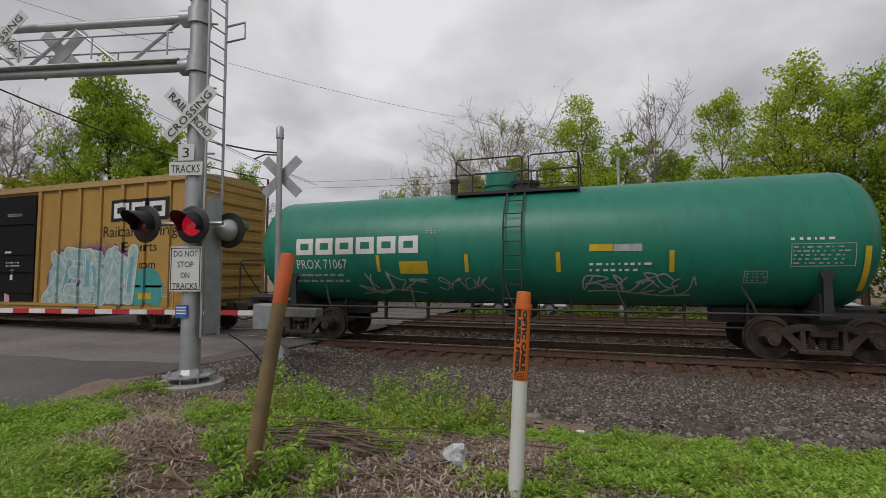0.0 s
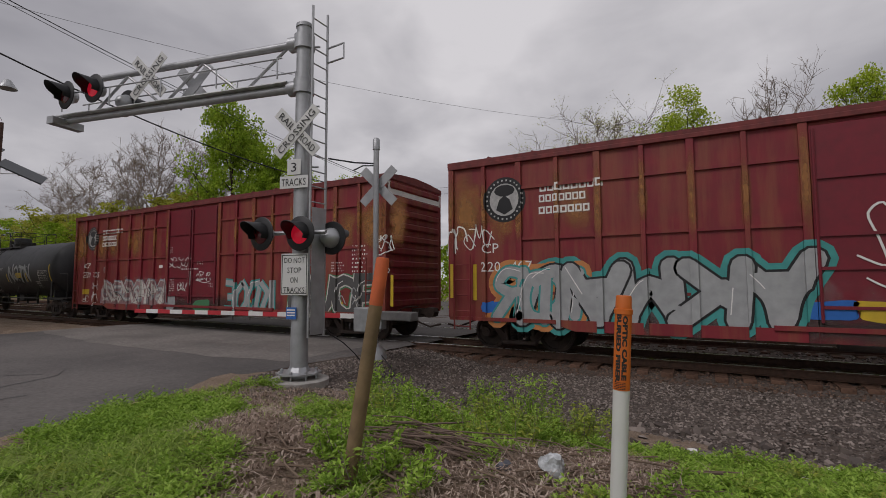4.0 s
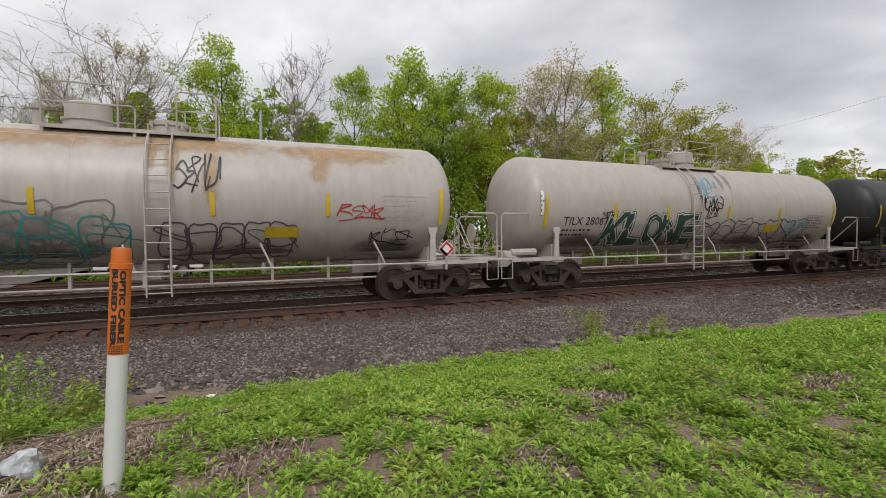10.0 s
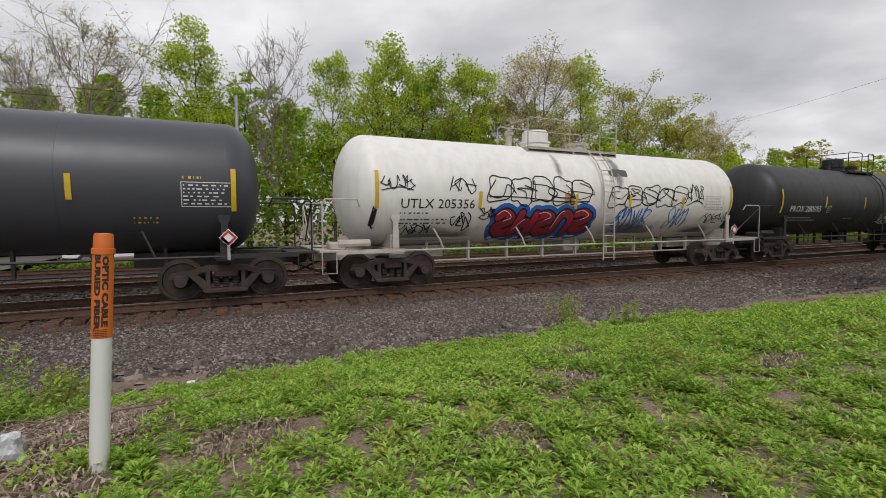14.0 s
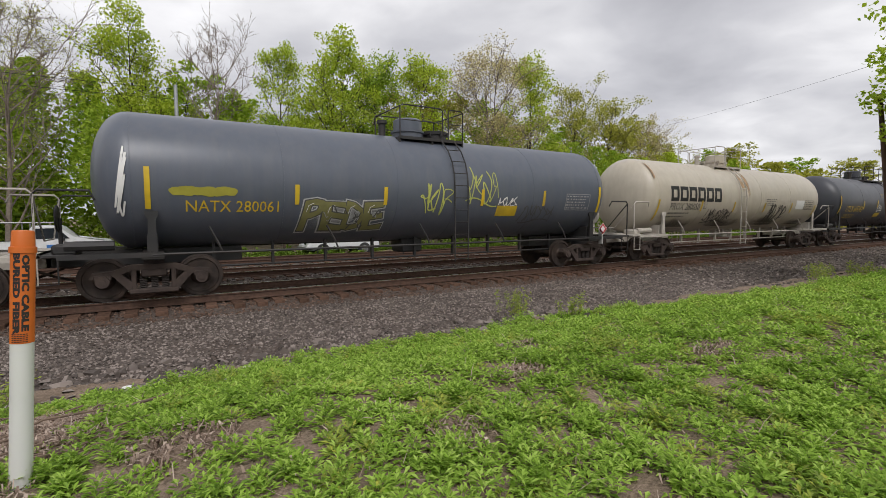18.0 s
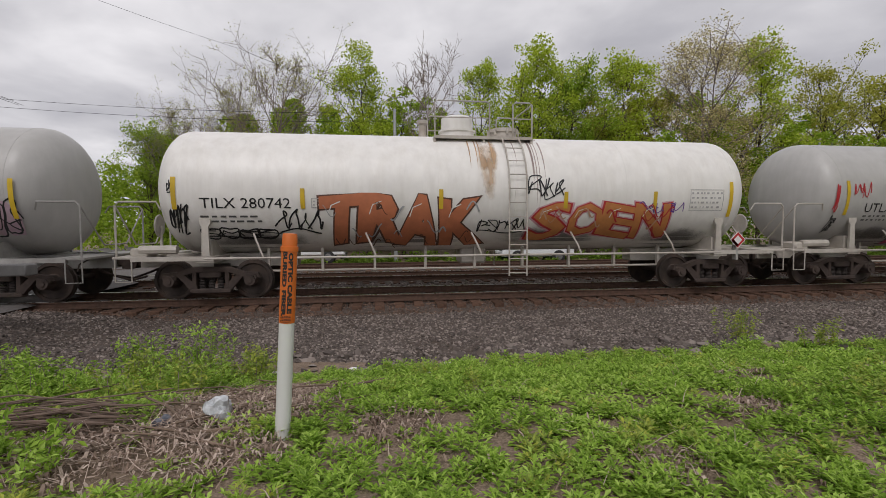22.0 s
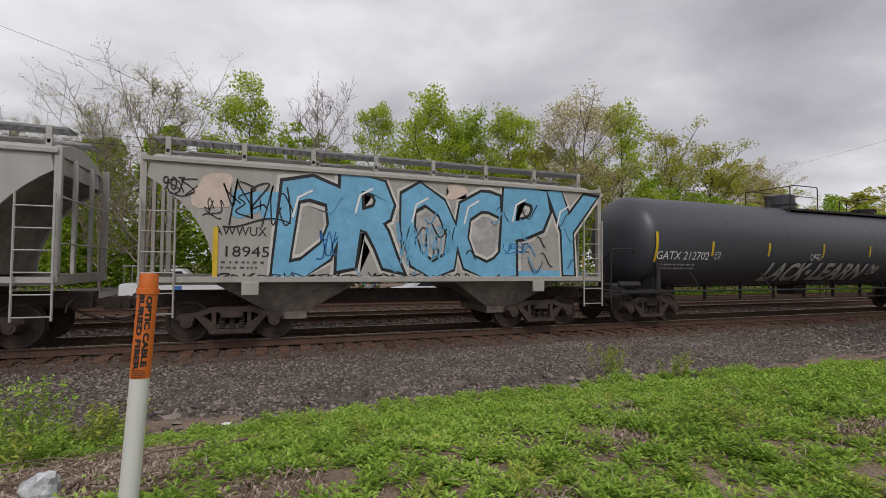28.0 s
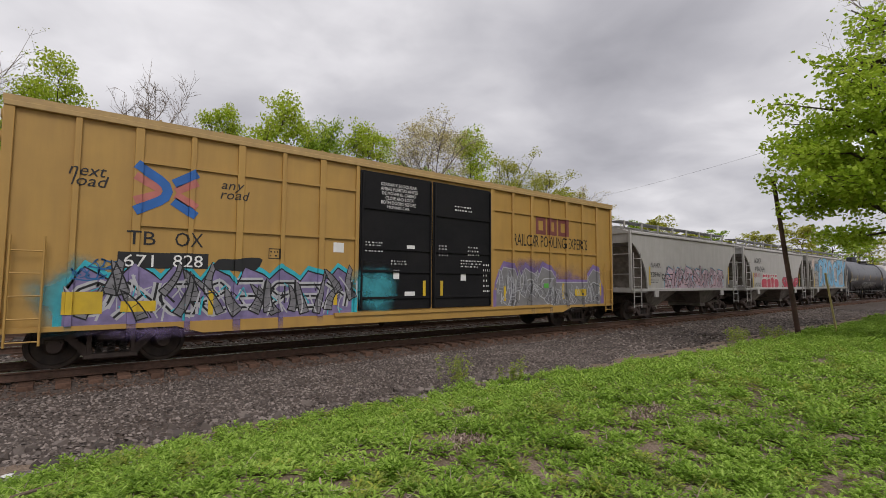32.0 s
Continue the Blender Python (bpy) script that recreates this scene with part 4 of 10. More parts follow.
        part("end_panel", bm, end_panel or em, car)
        ladder_parts(car, s * (h - 0.42), -yf - 0.13, 0.55, 2.5, paint_mat, 0.46, 0.4)
        add_truck(car, s * (h - 1.75))
    couplers(car, h + 0.45)
    surf = surface(ribs=ribs + [(d0 + 0.09, d1 - 0.09, 0.055)], flat=yf)
    return car, surf


def hopper(label, centre, paint_mat, length=11.5, bays=2, top=4.2, brake_end=0):
    """A covered hopper: slope-ended body on a side sill, roof with running boards, chutes, end frames, ladders and trucks."""
    car = new_car("covered_hopper", label, "hopper car", centre)
    h = length / 2
    # the ends are cut back in a curve that steepens towards the sill
    turn = [math.radians(35 + 55 * k / 10) for k in range(11)]
    arc = [(h - 0.12 - 1.28 * (math.sin(a) - 0.5736) / 0.4264, 1.46 + 2.06 * math.cos(a) / 0.8192) for a in turn]
    bm = bmesh.new()
    prism(bm, [(-h + 0.2, top - 0.3), (h - 0.2, top - 0.3)] + [(x - 0.08, z) for x, z in arc] + [(-x + 0.08, z) for x, z in arc[::-1]], -1.44, 1.44)
    body = part("body", bm, paint_mat, car)
    surf = surface(flat=1.5)
    # barrel roof
    bm = bmesh.new()
    rim = [(-1.46 + 2.92 * k / 12, top - 0.32 + 0.36 * (1 - (2 * k / 12 - 1) ** 2)) for k in range(13)]
    a, b = [[bm.verts.new((x, y, z)) for y, z in rim] for x in (-h + 0.16, h - 0.16)]
    for k in range(12):
        f = bm.faces.new((a[k], a[k + 1], b[k + 1], b[k]))
        f.smooth = True
    bm.faces.new(a[::-1])
    bm.faces.new(b)
    part("roof", bm, paint_mat, car)
    for sy in (-1, 1):
        bm = bmesh.new()
        prism(bm, [(-h + 0.2, top - 0.3), (h - 0.2, top - 0.3)] + arc + [(-x, z) for x, z in arc[::-1]], sy * 1.44, sy * 1.498)
        part("side_sheet", bm, paint_mat, body)
    # eave angle along the side
    bm = bmesh.new()
    box(bm, -h + 0.05, h - 0.05, -1.56, -1.49, top - 0.36, top - 0.27, 0.01)
    box(bm, -h + 0.05, h - 0.05, 1.49, 1.56, top - 0.36, top - 0.27, 0.01)
    part("eave_angle", bm, paint_mat, car)
    bm = bmesh.new()
    box(bm, -h, h, -1.55, -1.48, 1.33, 1.46, 0.012)
    box(bm, -h, h, 1.48, 1.55, 1.33, 1.46, 0.012)
    for s in (-1, 1):
        box(bm, min(s * (h - 0.1), s * h), max(s * (h - 0.1), s * h), -1.48, 1.48, 1.3, 1.5)
        box(bm, min(s * (h - 2.3), s * (h - 1.95)), max(s * (h - 2.3), s * (h - 1.95)), -1.57, -1.49, 1.06, 1.34, 0.01)
    part("side_sill", bm, paint_mat, car)
    # roof running boards on brackets, hatches
    bm = bmesh.new()
    for y0, y1 in ((-0.95, -0.45), (0.45, 0.95)):
        for i in range(6):
            y = y0 + (y1 - y0) * i / 5
            box(bm, -h + 0.1, h - 0.1, y - 0.02, y + 0.02, top + 0.24, top + 0.29)
        for i in range(60):
            x = -h + 0.1 + (length - 0.2) * i / 59
            box(bm, x - 0.012, x + 0.012, y0, y1, top + 0.25, top + 0.285)
    run = part("running_board", bm, M_GRATE, car)
    for i in range(8):
        x = -h + 0.4 + (length - 0.8) * i / 7
        bm = bmesh.new()
        box(bm, x - 0.05, x + 0.05, -1.0, -0.95, top - 0.16, top + 0.3)
        box(bm, x - 0.05, x + 0.05, 0.95, 1.0, top - 0.16, top + 0.3)
        box(bm, x - 0.03, x + 0.03, -1, 1, top - 0.06, top + 0.02)
        part("bracket", bm, paint_mat, run)
    for i in range(3):
        bm = bmesh.new()
        x = (-0.31 + 0.31 * i) * length
        box(bm, x - 1.5, x + 1.5, -0.4, 0.4, top - 0.06, top + 0.14, 0.04)
        part("hatch", bm, paint_mat, car)
    # discharge chutes
    for i in range(bays):
        x = (i - (bays - 1) / 2) * (length - 5.6) / max(1, bays - 1) * 0.95
        bm = bmesh.new()
        wdt = (length - 4.6) / bays / 2
        for (za, wa, ya), (zb, wb, yb) in (((1.42, wdt, 1.4), (0.62, 0.42, 0.9)), ((0.62, 0.42, 0.9), (0.45, 0.42, 0.9))):
            lo = [bm.verts.new((x + p * wb, q * yb, zb)) for p, q in ((-1, -1), (1, -1), (1, 1), (-1, 1))]
            hi = [bm.verts.new((x + p * wa, q * ya, za)) for p, q in ((-1, -1), (1, -1), (1, 1), (-1, 1))]
            for k in range(4):
                bm.faces.new((lo[k], lo[(k + 1) % 4], hi[(k + 1) % 4], hi[k]))
            bm.faces.new(lo[::-1])
            bm.faces.new(hi)
        part("discharge_chute", bm, M_CHUTE, car)
    bm = bmesh.new()
    box(bm, -h - 0.2, h + 0.2, -0.2, 0.2, 0.75, 1.1)
    part("centre_sill", bm, M_TRUCK, car)
    for s in (-1, 1):
        # sloping end sheet, posts and ladders
        for y in (-1.45, 1.45):
            bm = bmesh.new()
            box(bm, min(s * (h - 0.12), s * h), max(s * (h - 0.12), s * h), y - 0.06, y + 0.06, 1.45, top - 0.2, 0.01)
            part("end_post", bm, paint_mat, car)
        for y in (-0.5, 0.5):
            bm = bmesh.new()
            box(bm, s * (h - 0.08) - 0.04, s * (h - 0.08) + 0.04, y - 0.05, y + 0.05, 1.4, top - 0.3, 0.01)
            part("end_brace", bm, paint_mat, car)
        for z in (2.1, 3.0):
            bm = bmesh.new()
            tube(bm, (s * (h + 0.02), -1.45, z), (s * (h + 0.02), 1.45, z), 0.018, n=6)
            part("grab_iron", bm, paint_mat, car)
        bm = bmesh.new()
        prism(bm, [(s * (x - 0.08), z) for x, z in arc] + [(s * (x - 0.065), z + 0.01) for x, z in arc[::-1]], -1.43, 1.43)
        part("slope_sheet", bm, M_CHUTE, car)
        # deck over the truck and the wide corner ladder
        bm = bmesh.new()
        box(bm, s * (h - 0.75) - 0.7, s * (h - 0.75) + 0.7, -1.45, 1.45, 1.28, 1.33)
        part("end_deck", bm, paint_mat, car)
        ladder_parts(car, s * (h - 0.36), -1.6, 0.62, 3.05, paint_mat, 0.62, 0.42)
        if s == brake_end:
            bm = bmesh.new()
            tube(bm, (s * (h - 1.0), -0.6, 1.75), (s * (h - 0.3), -0.6, 1.75), 0.17, n=14)
            box(bm, s * (h - 0.65) - 0.22, s * (h - 0.65) + 0.22, -1.2, -0.5, 1.33, 1.6, 0.02)
            part("air_reservoir", bm, paint_mat, car)
            bm = bmesh.new()
            box(bm, s * (h - 0.1) - 0.12, s * (h - 0.1) + 0.12, 0.35, 0.75, 2.2, 2.65, 0.03)
            part("hand_brake", bm, paint_mat, car)
            for z in (1.5, 2.0):
                bm = bmesh.new()
                pipe(bm, [(s * (h - 0.9), -1.2, z), (s * (h - 0.6), -1.25, z - 0.1), (s * (h - 0.3), -1.2, z + 0.12)], 0.025, 6)
                part("brake_pipe", bm, M_GRATE, car)
        add_truck(car, s * (h - 1.75))
    couplers(car, h + 0.4)
    return car, surf


# ---------------------------------------------------------------- the train, from the head
M_CHUTE = mat("hopper_underside", (0.21, 0.185, 0.16), 0.8, var=0.3, scale=5, dirt=(0.06, 0.045, 0.035), dscale=1.2, damount=0.7)


def tank_paint(name, color, dirt, amount=0.4, rough=0.42):
    return mat(name, color, rough, var=0.05, scale=3, dirt=dirt, dscale=0.9, damount=amount, streak=True)


GREEN = tank_paint("tank_green", (0.012, 0.20, 0.13), (0.02, 0.07, 0.05), 0.35)
BLACKT = tank_paint("tank_black", (0.022, 0.022, 0.024), (0.055, 0.05, 0.046), 0.35, 0.5)
BLACK2 = tank_paint("tank_black_satin", (0.055, 0.058, 0.07), (0.06, 0.057, 0.055), 0.3, 0.42)
BEIGE = tank_paint("tank_beige", (0.46, 0.415, 0.37), (0.36, 0.315, 0.27), 0.45)
RUSTY = tank_paint("tank_white_rusty", (0.47, 0.435, 0.39), (0.36, 0.29, 0.22), 0.5)
WHITET = tank_paint("tank_white", (0.78, 0.76, 0.72), (0.58, 0.54, 0.48), 0.35)
WHITED = tank_paint("tank_white_sooty", (0.46, 0.44, 0.41), (0.33, 0.30, 0.28), 0.55)
CREAM = tank_paint("tank_cream", (0.50, 0.45, 0.365), (0.38, 0.32, 0.24), 0.35)
SLATE = tank_paint("tank_slate", (0.095, 0.108, 0.135), (0.14, 0.14, 0.15), 0.4, 0.38)
PALE = tank_paint("tank_pale_grey", (0.44, 0.43, 0.41), (0.35, 0.335, 0.315), 0.4)
PALE2 = tank_paint("tank_pale_patchy", (0.50, 0.495, 0.485), (0.39, 0.38, 0.365), 0.5)
TRIMW = mat("trim_white", (0.48, 0.445, 0.395), 0.55, var=0.1, dirt=(0.22, 0.16, 0.11), damount=0.6)
TRIMG = mat("trim_grey", (0.36, 0.35, 0.33), 0.55, var=0.15, dirt=(0.15, 0.11, 0.08), damount=0.6)
TRIMB = mat("trim_black", (0.02, 0.02, 0.02), 0.6, var=0.2, dirt=(0.07, 0.05, 0.04), damount=0.5)
TTXY = mat("boxcar_yellow", (0.43, 0.255, 0.062), 0.55, var=0.06, scale=2, dirt=(0.33, 0.19, 0.055), dscale=0.7, damount=0.55, streak=True)
TTXROOF = mat("boxcar_roof_yellow", (0.42, 0.28, 0.11), 0.6, var=0.1)
DOORBLK = mat("boxcar_door_black", (0.009, 0.009, 0.010), 0.7, var=0.2, dirt=(0.022, 0.02, 0.019), damount=0.4, spec=0.2)
CPRED = mat("boxcar_red", (0.20, 0.013, 0.022), 0.6, var=0.15, scale=2, dirt=(0.27, 0.12, 0.045), dscale=0.55, damount=0.55, streak=True)
CPROOF = mat("boxcar_roof_red", (0.16, 0.03, 0.028), 0.7, var=0.3)
CPDOOR = mat("boxcar_door_red", (0.18, 0.010, 0.022), 0.55, var=0.12, dirt=(0.10, 0.02, 0.02), damount=0.4)
HOPG = mat("hopper_grey", (0.38, 0.362, 0.33), 0.55, var=0.06, scale=3, dirt=(0.28, 0.25, 0.21), dscale=0.8, damount=0.5, streak=True)
HOPL = mat("hopper_light_grey", (0.42, 0.405, 0.38), 0.5, var=0.06, scale=3, dirt=(0.32, 0.29, 0.26), dscale=0.8, damount=0.45, streak=True)

BUILT = [None]
BUILT.append(tank_car("dark green tank car with white lettering", -2, 15.6, GREEN, TRIMB, lad=0, dome=-0.56, walkway=(-1.6, 1.51), shell_ends=(7.7, 7.48)))
BUILT.append(boxcar("yellow boxcar with black plug doors and sprayed letters", -21.05, TTXY, DOORBLK, TTXROOF, belts=()))
BUILT.append(boxcar("dark red boxcar with a turquoise painted hand", -41.98, CPRED, CPDOOR, CPROOF, door=(-1.7, 1.72), end_panel=M_WHITE, proud=0.05))
BUILT.append(boxcar("dark red boxcar with faded patches and white graffiti", -62.9, CPRED, CPDOOR, CPROOF, door=(-1.6, 1.72), end_panel=M_WHITE, proud=0.05))
BUILT.append(tank_car("black tank car with white wordmark and silver graffiti", -81.85, 16.2, BLACKT, TRIMB, lad=-0.67, dome=-1.3, walkway=(-2.05, 0.95), shell_ends=(7.7, 7.46)))
BUILT.append(tank_car("beige tank car with dark green and grey graffiti", -98.7, 16.2, BEIGE, TRIMW, lad=-1.11, dome=-0.1, walkway=(-1.9, 0.67), shell_ends=(7.75, 7.32)))
BUILT.append(tank_car("off-white tank car with rust streaks along the top", -115.6, 16.1, RUSTY, TRIMW, lad=0.44, dome=-1.03, walkway=(-1.61, 1.51), shell_ends=(7.65, 7.3)))
BUILT.append(tank_car("clean black tank car with a white number", -132.3, 16.1, BLACKT, TRIMB, lad=0.86, dome=-0.33, walkway=(-0.84, 1.43), shell_ends=(7.75, 7.2)))
BUILT.append(tank_car("white tank car with outlined and red graffiti", -149, 16.2, WHITET, TRIMW, lad=0.38, dome=-1.26, walkway=(-2.15, 1.39), shell_ends=(7.75, 7.18)))
BUILT.append(tank_car("black tank car with yellow lettering", -166, 16.1, BLACK2, TRIMB, lad=0.4, dome=-0.9, walkway=(-1.7, 1.4), shell_ends=(7.4, 7.3)))
BUILT.append(tank_car("cream tank car with black wordmark", -182.4, 16.1, CREAM, TRIMW, lad=-1.11, dome=-0.6, walkway=(-2.2, -0.05), shell_ends=(7.75, 7.28)))
BUILT.append(tank_car("slate-blue tank car with yellow scrawls", -199.5, 16.1, SLATE, TRIMB, lad=0.92, dome=0.06, walkway=(-0.6, 1.46), shell_ends=(7.58, 7.42)))
BUILT.append(tank_car("white tank car with repainted patches and black tags", -216.2, 16.1, PALE2, TRIMW, lad=-1.08, dome=-0.34, walkway=(-1.69, 0.4), shell_ends=(7.55, 7.36)))
BUILT.append(tank_car("pale grey tank car with pink and black graffiti", -233.1, 16, PALE, TRIMW, lad=-0.54, dome=0.51, walkway=(-1.45, 1.29), shell_ends=(7.72, 7.42)))
BUILT.append(tank_car("white tank car with orange graffiti", -250, 15.9, WHITET, TRIMW, lad=0.85, dome=-0.38, walkway=(-1.08, 1.43), shell_ends=(7.66, 7.42)))
BUILT.append(tank_car("pale grey tank car with faint grey graffiti", -267.2, 15.9, PALE, TRIMG, lad=0.79, dome=-0.33, walkway=(-1.42, 1.8), shell_ends=(7.65, 7.6)))
BUILT.append(tank_car("weathered white tank car with dark bubble letters", -284, 16.2, WHITED, TRIMW, lad=0.66, dome=-0.51, walkway=(-1.51, 1.67), shell_ends=(7.7, 7.75)))
BUILT.append(tank_car("long black tank car with silver graffiti letters", -303.4, 19.4, BLACK2, TRIMB, lad=4.76, dome=-0.42, walkway=(-1.29, 5.21), shell_ends=(8.95, 9.24)))
BUILT.append(hopper("grey covered hopper with blue bubble graffiti", -319.6, HOPG))
BUILT.append(hopper("light grey covered hopper with red graffiti", -332.4, HOPL, brake_end=-1))
BUILT.append(hopper("light grey covered hopper with pink graffiti", -345.2, HOPL, top=4.27))
BUILT.append(boxcar("yellow boxcar with black doors and purple graffiti", -361.95, TTXY, DOORBLK, TTXROOF, proud=0.05))
BUILT.append(tank_car("green tank car at the end of the line", -381.5, 15.6, GREEN, TRIMB, lad=0, dome=-0.6, walkway=(-1.6, 1.5)))

# ---------------------------------------------------------------- lettering, labels and graffiti on the cars
def spray(name, color, var=0.12):
    return mat("spray_" + name, color, 0.55, var=var, scale=5, dirt=tuple(c * 0.6 for c in color), dscale=1.1, damount=0.35)


INK = {
    "W": M_WHITE, "K": M_BLACK, "G": M_GREYTXT, "Y": M_YELLOW, "R": spray("red", (0.45, 0.03, 0.035)), "R2": spray("faded_red", (0.5, 0.16, 0.13)),
    "GD": spray("charcoal", (0.09, 0.088, 0.085)), "GD2": spray("smoke", (0.20, 0.19, 0.18)), "GR": spray("grey", (0.36, 0.37, 0.37)), "SV": spray("silver", (0.50, 0.50, 0.50)),
    "TEAL": spray("teal", (0.05, 0.30, 0.28)), "TQ": spray("turquoise", (0.06, 0.42, 0.48)), "BL": spray("blue", (0.02, 0.14, 0.48)), "BLD": spray("deep_blue", (0.02, 0.12, 0.30)),
    "LB": spray("light_blue", (0.12, 0.36, 0.55)), "SB": spray("sky_blue", (0.16, 0.42, 0.62)), "CY": spray("pale_cyan", (0.40, 0.62, 0.64)), "CY2": spray("cyan", (0.03, 0.42, 0.50)),
    "PU": spray("violet", (0.14, 0.06, 0.28)), "PUR": spray("purple", (0.22, 0.15, 0.34)), "PD": spray("dull_purple", (0.10, 0.085, 0.11)), "PK": spray("pink", (0.62, 0.36, 0.40)),
    "PK2": spray("pale_pink", (0.45, 0.32, 0.37)), "MG": spray("magenta", (0.50, 0.06, 0.14)), "RD": spray("crimson", (0.38, 0.02, 0.045)), "RD2": spray("strong_red", (0.50, 0.05, 0.085)),
    "OR": spray("orange", (0.55, 0.22, 0.07)), "OB": spray("burnt_orange", (0.48, 0.16, 0.075)), "BR": spray("brown", (0.10, 0.045, 0.03)), "YO": spray("ochre", (0.45, 0.28, 0.04)),
    "YD": spray("dull_yellow", (0.36, 0.33, 0.04)), "YG": spray("yellow_green", (0.48, 0.50, 0.12)), "OL": spray("olive", (0.22, 0.21, 0.08)), 
    "GN": spray("green", (0.06, 0.20, 0.09)), "DG": spray("dark_green", (0.03, 0.065, 0.055)), "MU": spray("muted_rose", (0.36, 0.28, 0.26)), "BE": spray("beige", (0.60, 0.48, 0.40)),
    "RU": spray("rust_streak", (0.20, 0.075, 0.03), 0.3), "RU2": spray("pale_rust", (0.42, 0.26, 0.14), 0.3), "WP": mat("patch_white", (0.72, 0.72, 0.71), 0.45, var=0.04),
    "PG": spray("patch_grey", (0.46, 0.46, 0.45)), "W2": spray("offwhite", (0.60, 0.58, 0.53)), "B": spray("logo_blue", (0.02, 0.13, 0.42)),
}
# second tones inside sprayed letters
SHADE = {"CY": spray("cyan_shade", (0.20, 0.46, 0.52)), "SB": spray("sky_blue_shade", (0.10, 0.32, 0.52)), "PUR": spray("purple_shade", (0.33, 0.27, 0.44)), "PK": spray("pink_shade", (0.48, 0.24, 0.30)), "RD2": spray("red_shade", (0.36, 0.03, 0.05)),
         "OR": spray("orange_shade", (0.55, 0.33, 0.22)), "MU": spray("rose_shade", (0.26, 0.2, 0.2)), "PD": spray("dull_shade", (0.30, 0.22, 0.27)), "RD": spray("crimson_shade", (0.22, 0.03, 0.05)), "MG": spray("magenta_shade", (0.34, 0.04, 0.10)),
         "GD2": spray("smoke_shade", (0.32, 0.31, 0.3)), "K": spray("black_shade", (0.05, 0.05, 0.055)), "BLD": spray("blue_shade", (0.05, 0.2, 0.4)), "SV": spray("silver_shade", (0.30, 0.25, 0.38)), "W": spray("white_shade", (0.22, 0.14, 0.14))}
INK["ST"] = spray("steel_grey", (0.21, 0.205, 0.205))
INK["MINT"] = spray("pale_mint", (0.33, 0.48, 0.47), 0.25)
SHADE["MINT"] = spray("mint_shade", (0.16, 0.36, 0.40))
INK["ROSE"] = spray("dirty_rose", (0.30, 0.17, 0.17), 0.3)
INK["CYD"] = spray("dirty_cyan", (0.28, 0.30, 0.34), 0.3)
INK["GR2"] = spray("flint_grey", (0.19, 0.185, 0.195), 0.3)
INK["PA"] = spray("pale_grey", (0.44, 0.44, 0.45))
INK["RB"] = spray("brick_red", (0.20, 0.06, 0.055))
INK["LI"] = spray("lilac", (0.52, 0.40, 0.45))
INK["GL"] = spray("bright_green", (0.10, 0.40, 0.06))
INK["LV"] = spray("lavender", (0.20, 0.16, 0.30), 0.3)
SHADE["LV"] = INK["PA"]
SHADE["ST"], SHADE["LI"] = INK["GD2"], INK["PK"]


def fade(name, color, most=0.6):
    """A worn, sooty or shaded patch that thins out unevenly towards its rim."""
    m = spray(name, color, 0.25)
    n, l = m.node_tree.nodes, m.node_tree.links
    co = n.new("ShaderNodeTexCoord")
    mp = n.new("ShaderNodeMapping")
    mp.inputs["Location"].default_value, mp.inputs["Scale"].default_value = (-1, 0, -1), (2, 0, 2)
    l.new(co.outputs["Generated"], mp.inputs["Vector"])
    ball = n.new("ShaderNodeTexGradient")
    ball.gradient_type = "SPHERICAL"
    l.new(mp.outputs[0], ball.inputs["Vector"])
    spots = n.new("ShaderNodeTexNoise")
    spots.inputs["Scale"].default_value, spots.inputs["Detail"].default_value, spots.inputs["Roughness"].default_value = 1.7, 7, 0.65
    l.new(co.outputs["Object"], spots.inputs["Vector"])
    add = n.new("ShaderNodeMath")
    add.operation = "MULTIPLY_ADD"
    l.new(spots.outputs["Fac"], add.inputs[0])
    add.inputs[1].default_value = 1.3
    l.new(ball.outputs["Fac"], add.inputs[2])
    edge = n.new("ShaderNodeMapRange")
    edge.interpolation_type = "SMOOTHSTEP"
    edge.inputs["From Min"].default_value, edge.inputs["From Max"].default_value, edge.inputs["To Max"].default_value = 0.8, 1.5, most
    l.new(add.outputs[0], edge.inputs["Value"])
    rim = n.new("ShaderNodeMapRange")
    rim.inputs["From Max"].default_value = 0.3
    l.new(ball.outputs["Fac"], rim.inputs["Value"])
    both = n.new("ShaderNodeMath")
    both.operation = "MULTIPLY"
    l.new(edge.outputs[0], both.inputs[0])
    l.new(rim.outputs[0], both.inputs[1])
    l.new(both.outputs[0], n["Principled BSDF"].inputs["Alpha"])
    return m


INK["FO"] = fade("faded_ochre", (0.42, 0.19, 0.055), 0.6)
INK["FG"] = fade("faded_grey", (0.30, 0.28, 0.27))
INK["FR"] = fade("rust_bloom", (0.52, 0.33, 0.17), 0.65)
# sooty dark tone that also paints shade on drum undersides and lower sides
INK["FS"] = fade("soot_and_shade", (0.06, 0.052, 0.048))
INK["FW"] = fade("overspray_white", (0.55, 0.55, 0.55))
INK["FB"] = fade("overspray_blue", (0.03, 0.14, 0.42), 0.8)
INK["FV"] = fade("overspray_violet", (0.22, 0.16, 0.32))
INK["FC"] = fade("overspray_cyan", (0.06, 0.40, 0.46), 0.7)
COUNT = [0]


def letter_frames(x0, z0, x1, z1, n):
    """A wordmark as n plain framed blocks."""
    out = []
    step = (x1 - x0) / n
    h = z1 - z0
    for i in range(n):
        a, b = x0 + step * i, x0 + step * (i + 0.86)
        t = min(h * 0.3, (b - a) * 0.27)
        out.append([(a, a + t, z0, z1), (b - t, b, z0, z1), (a + t, b - t, z1 - t, z1), (a + t, b - t, z0, z0 + t)])
    return out


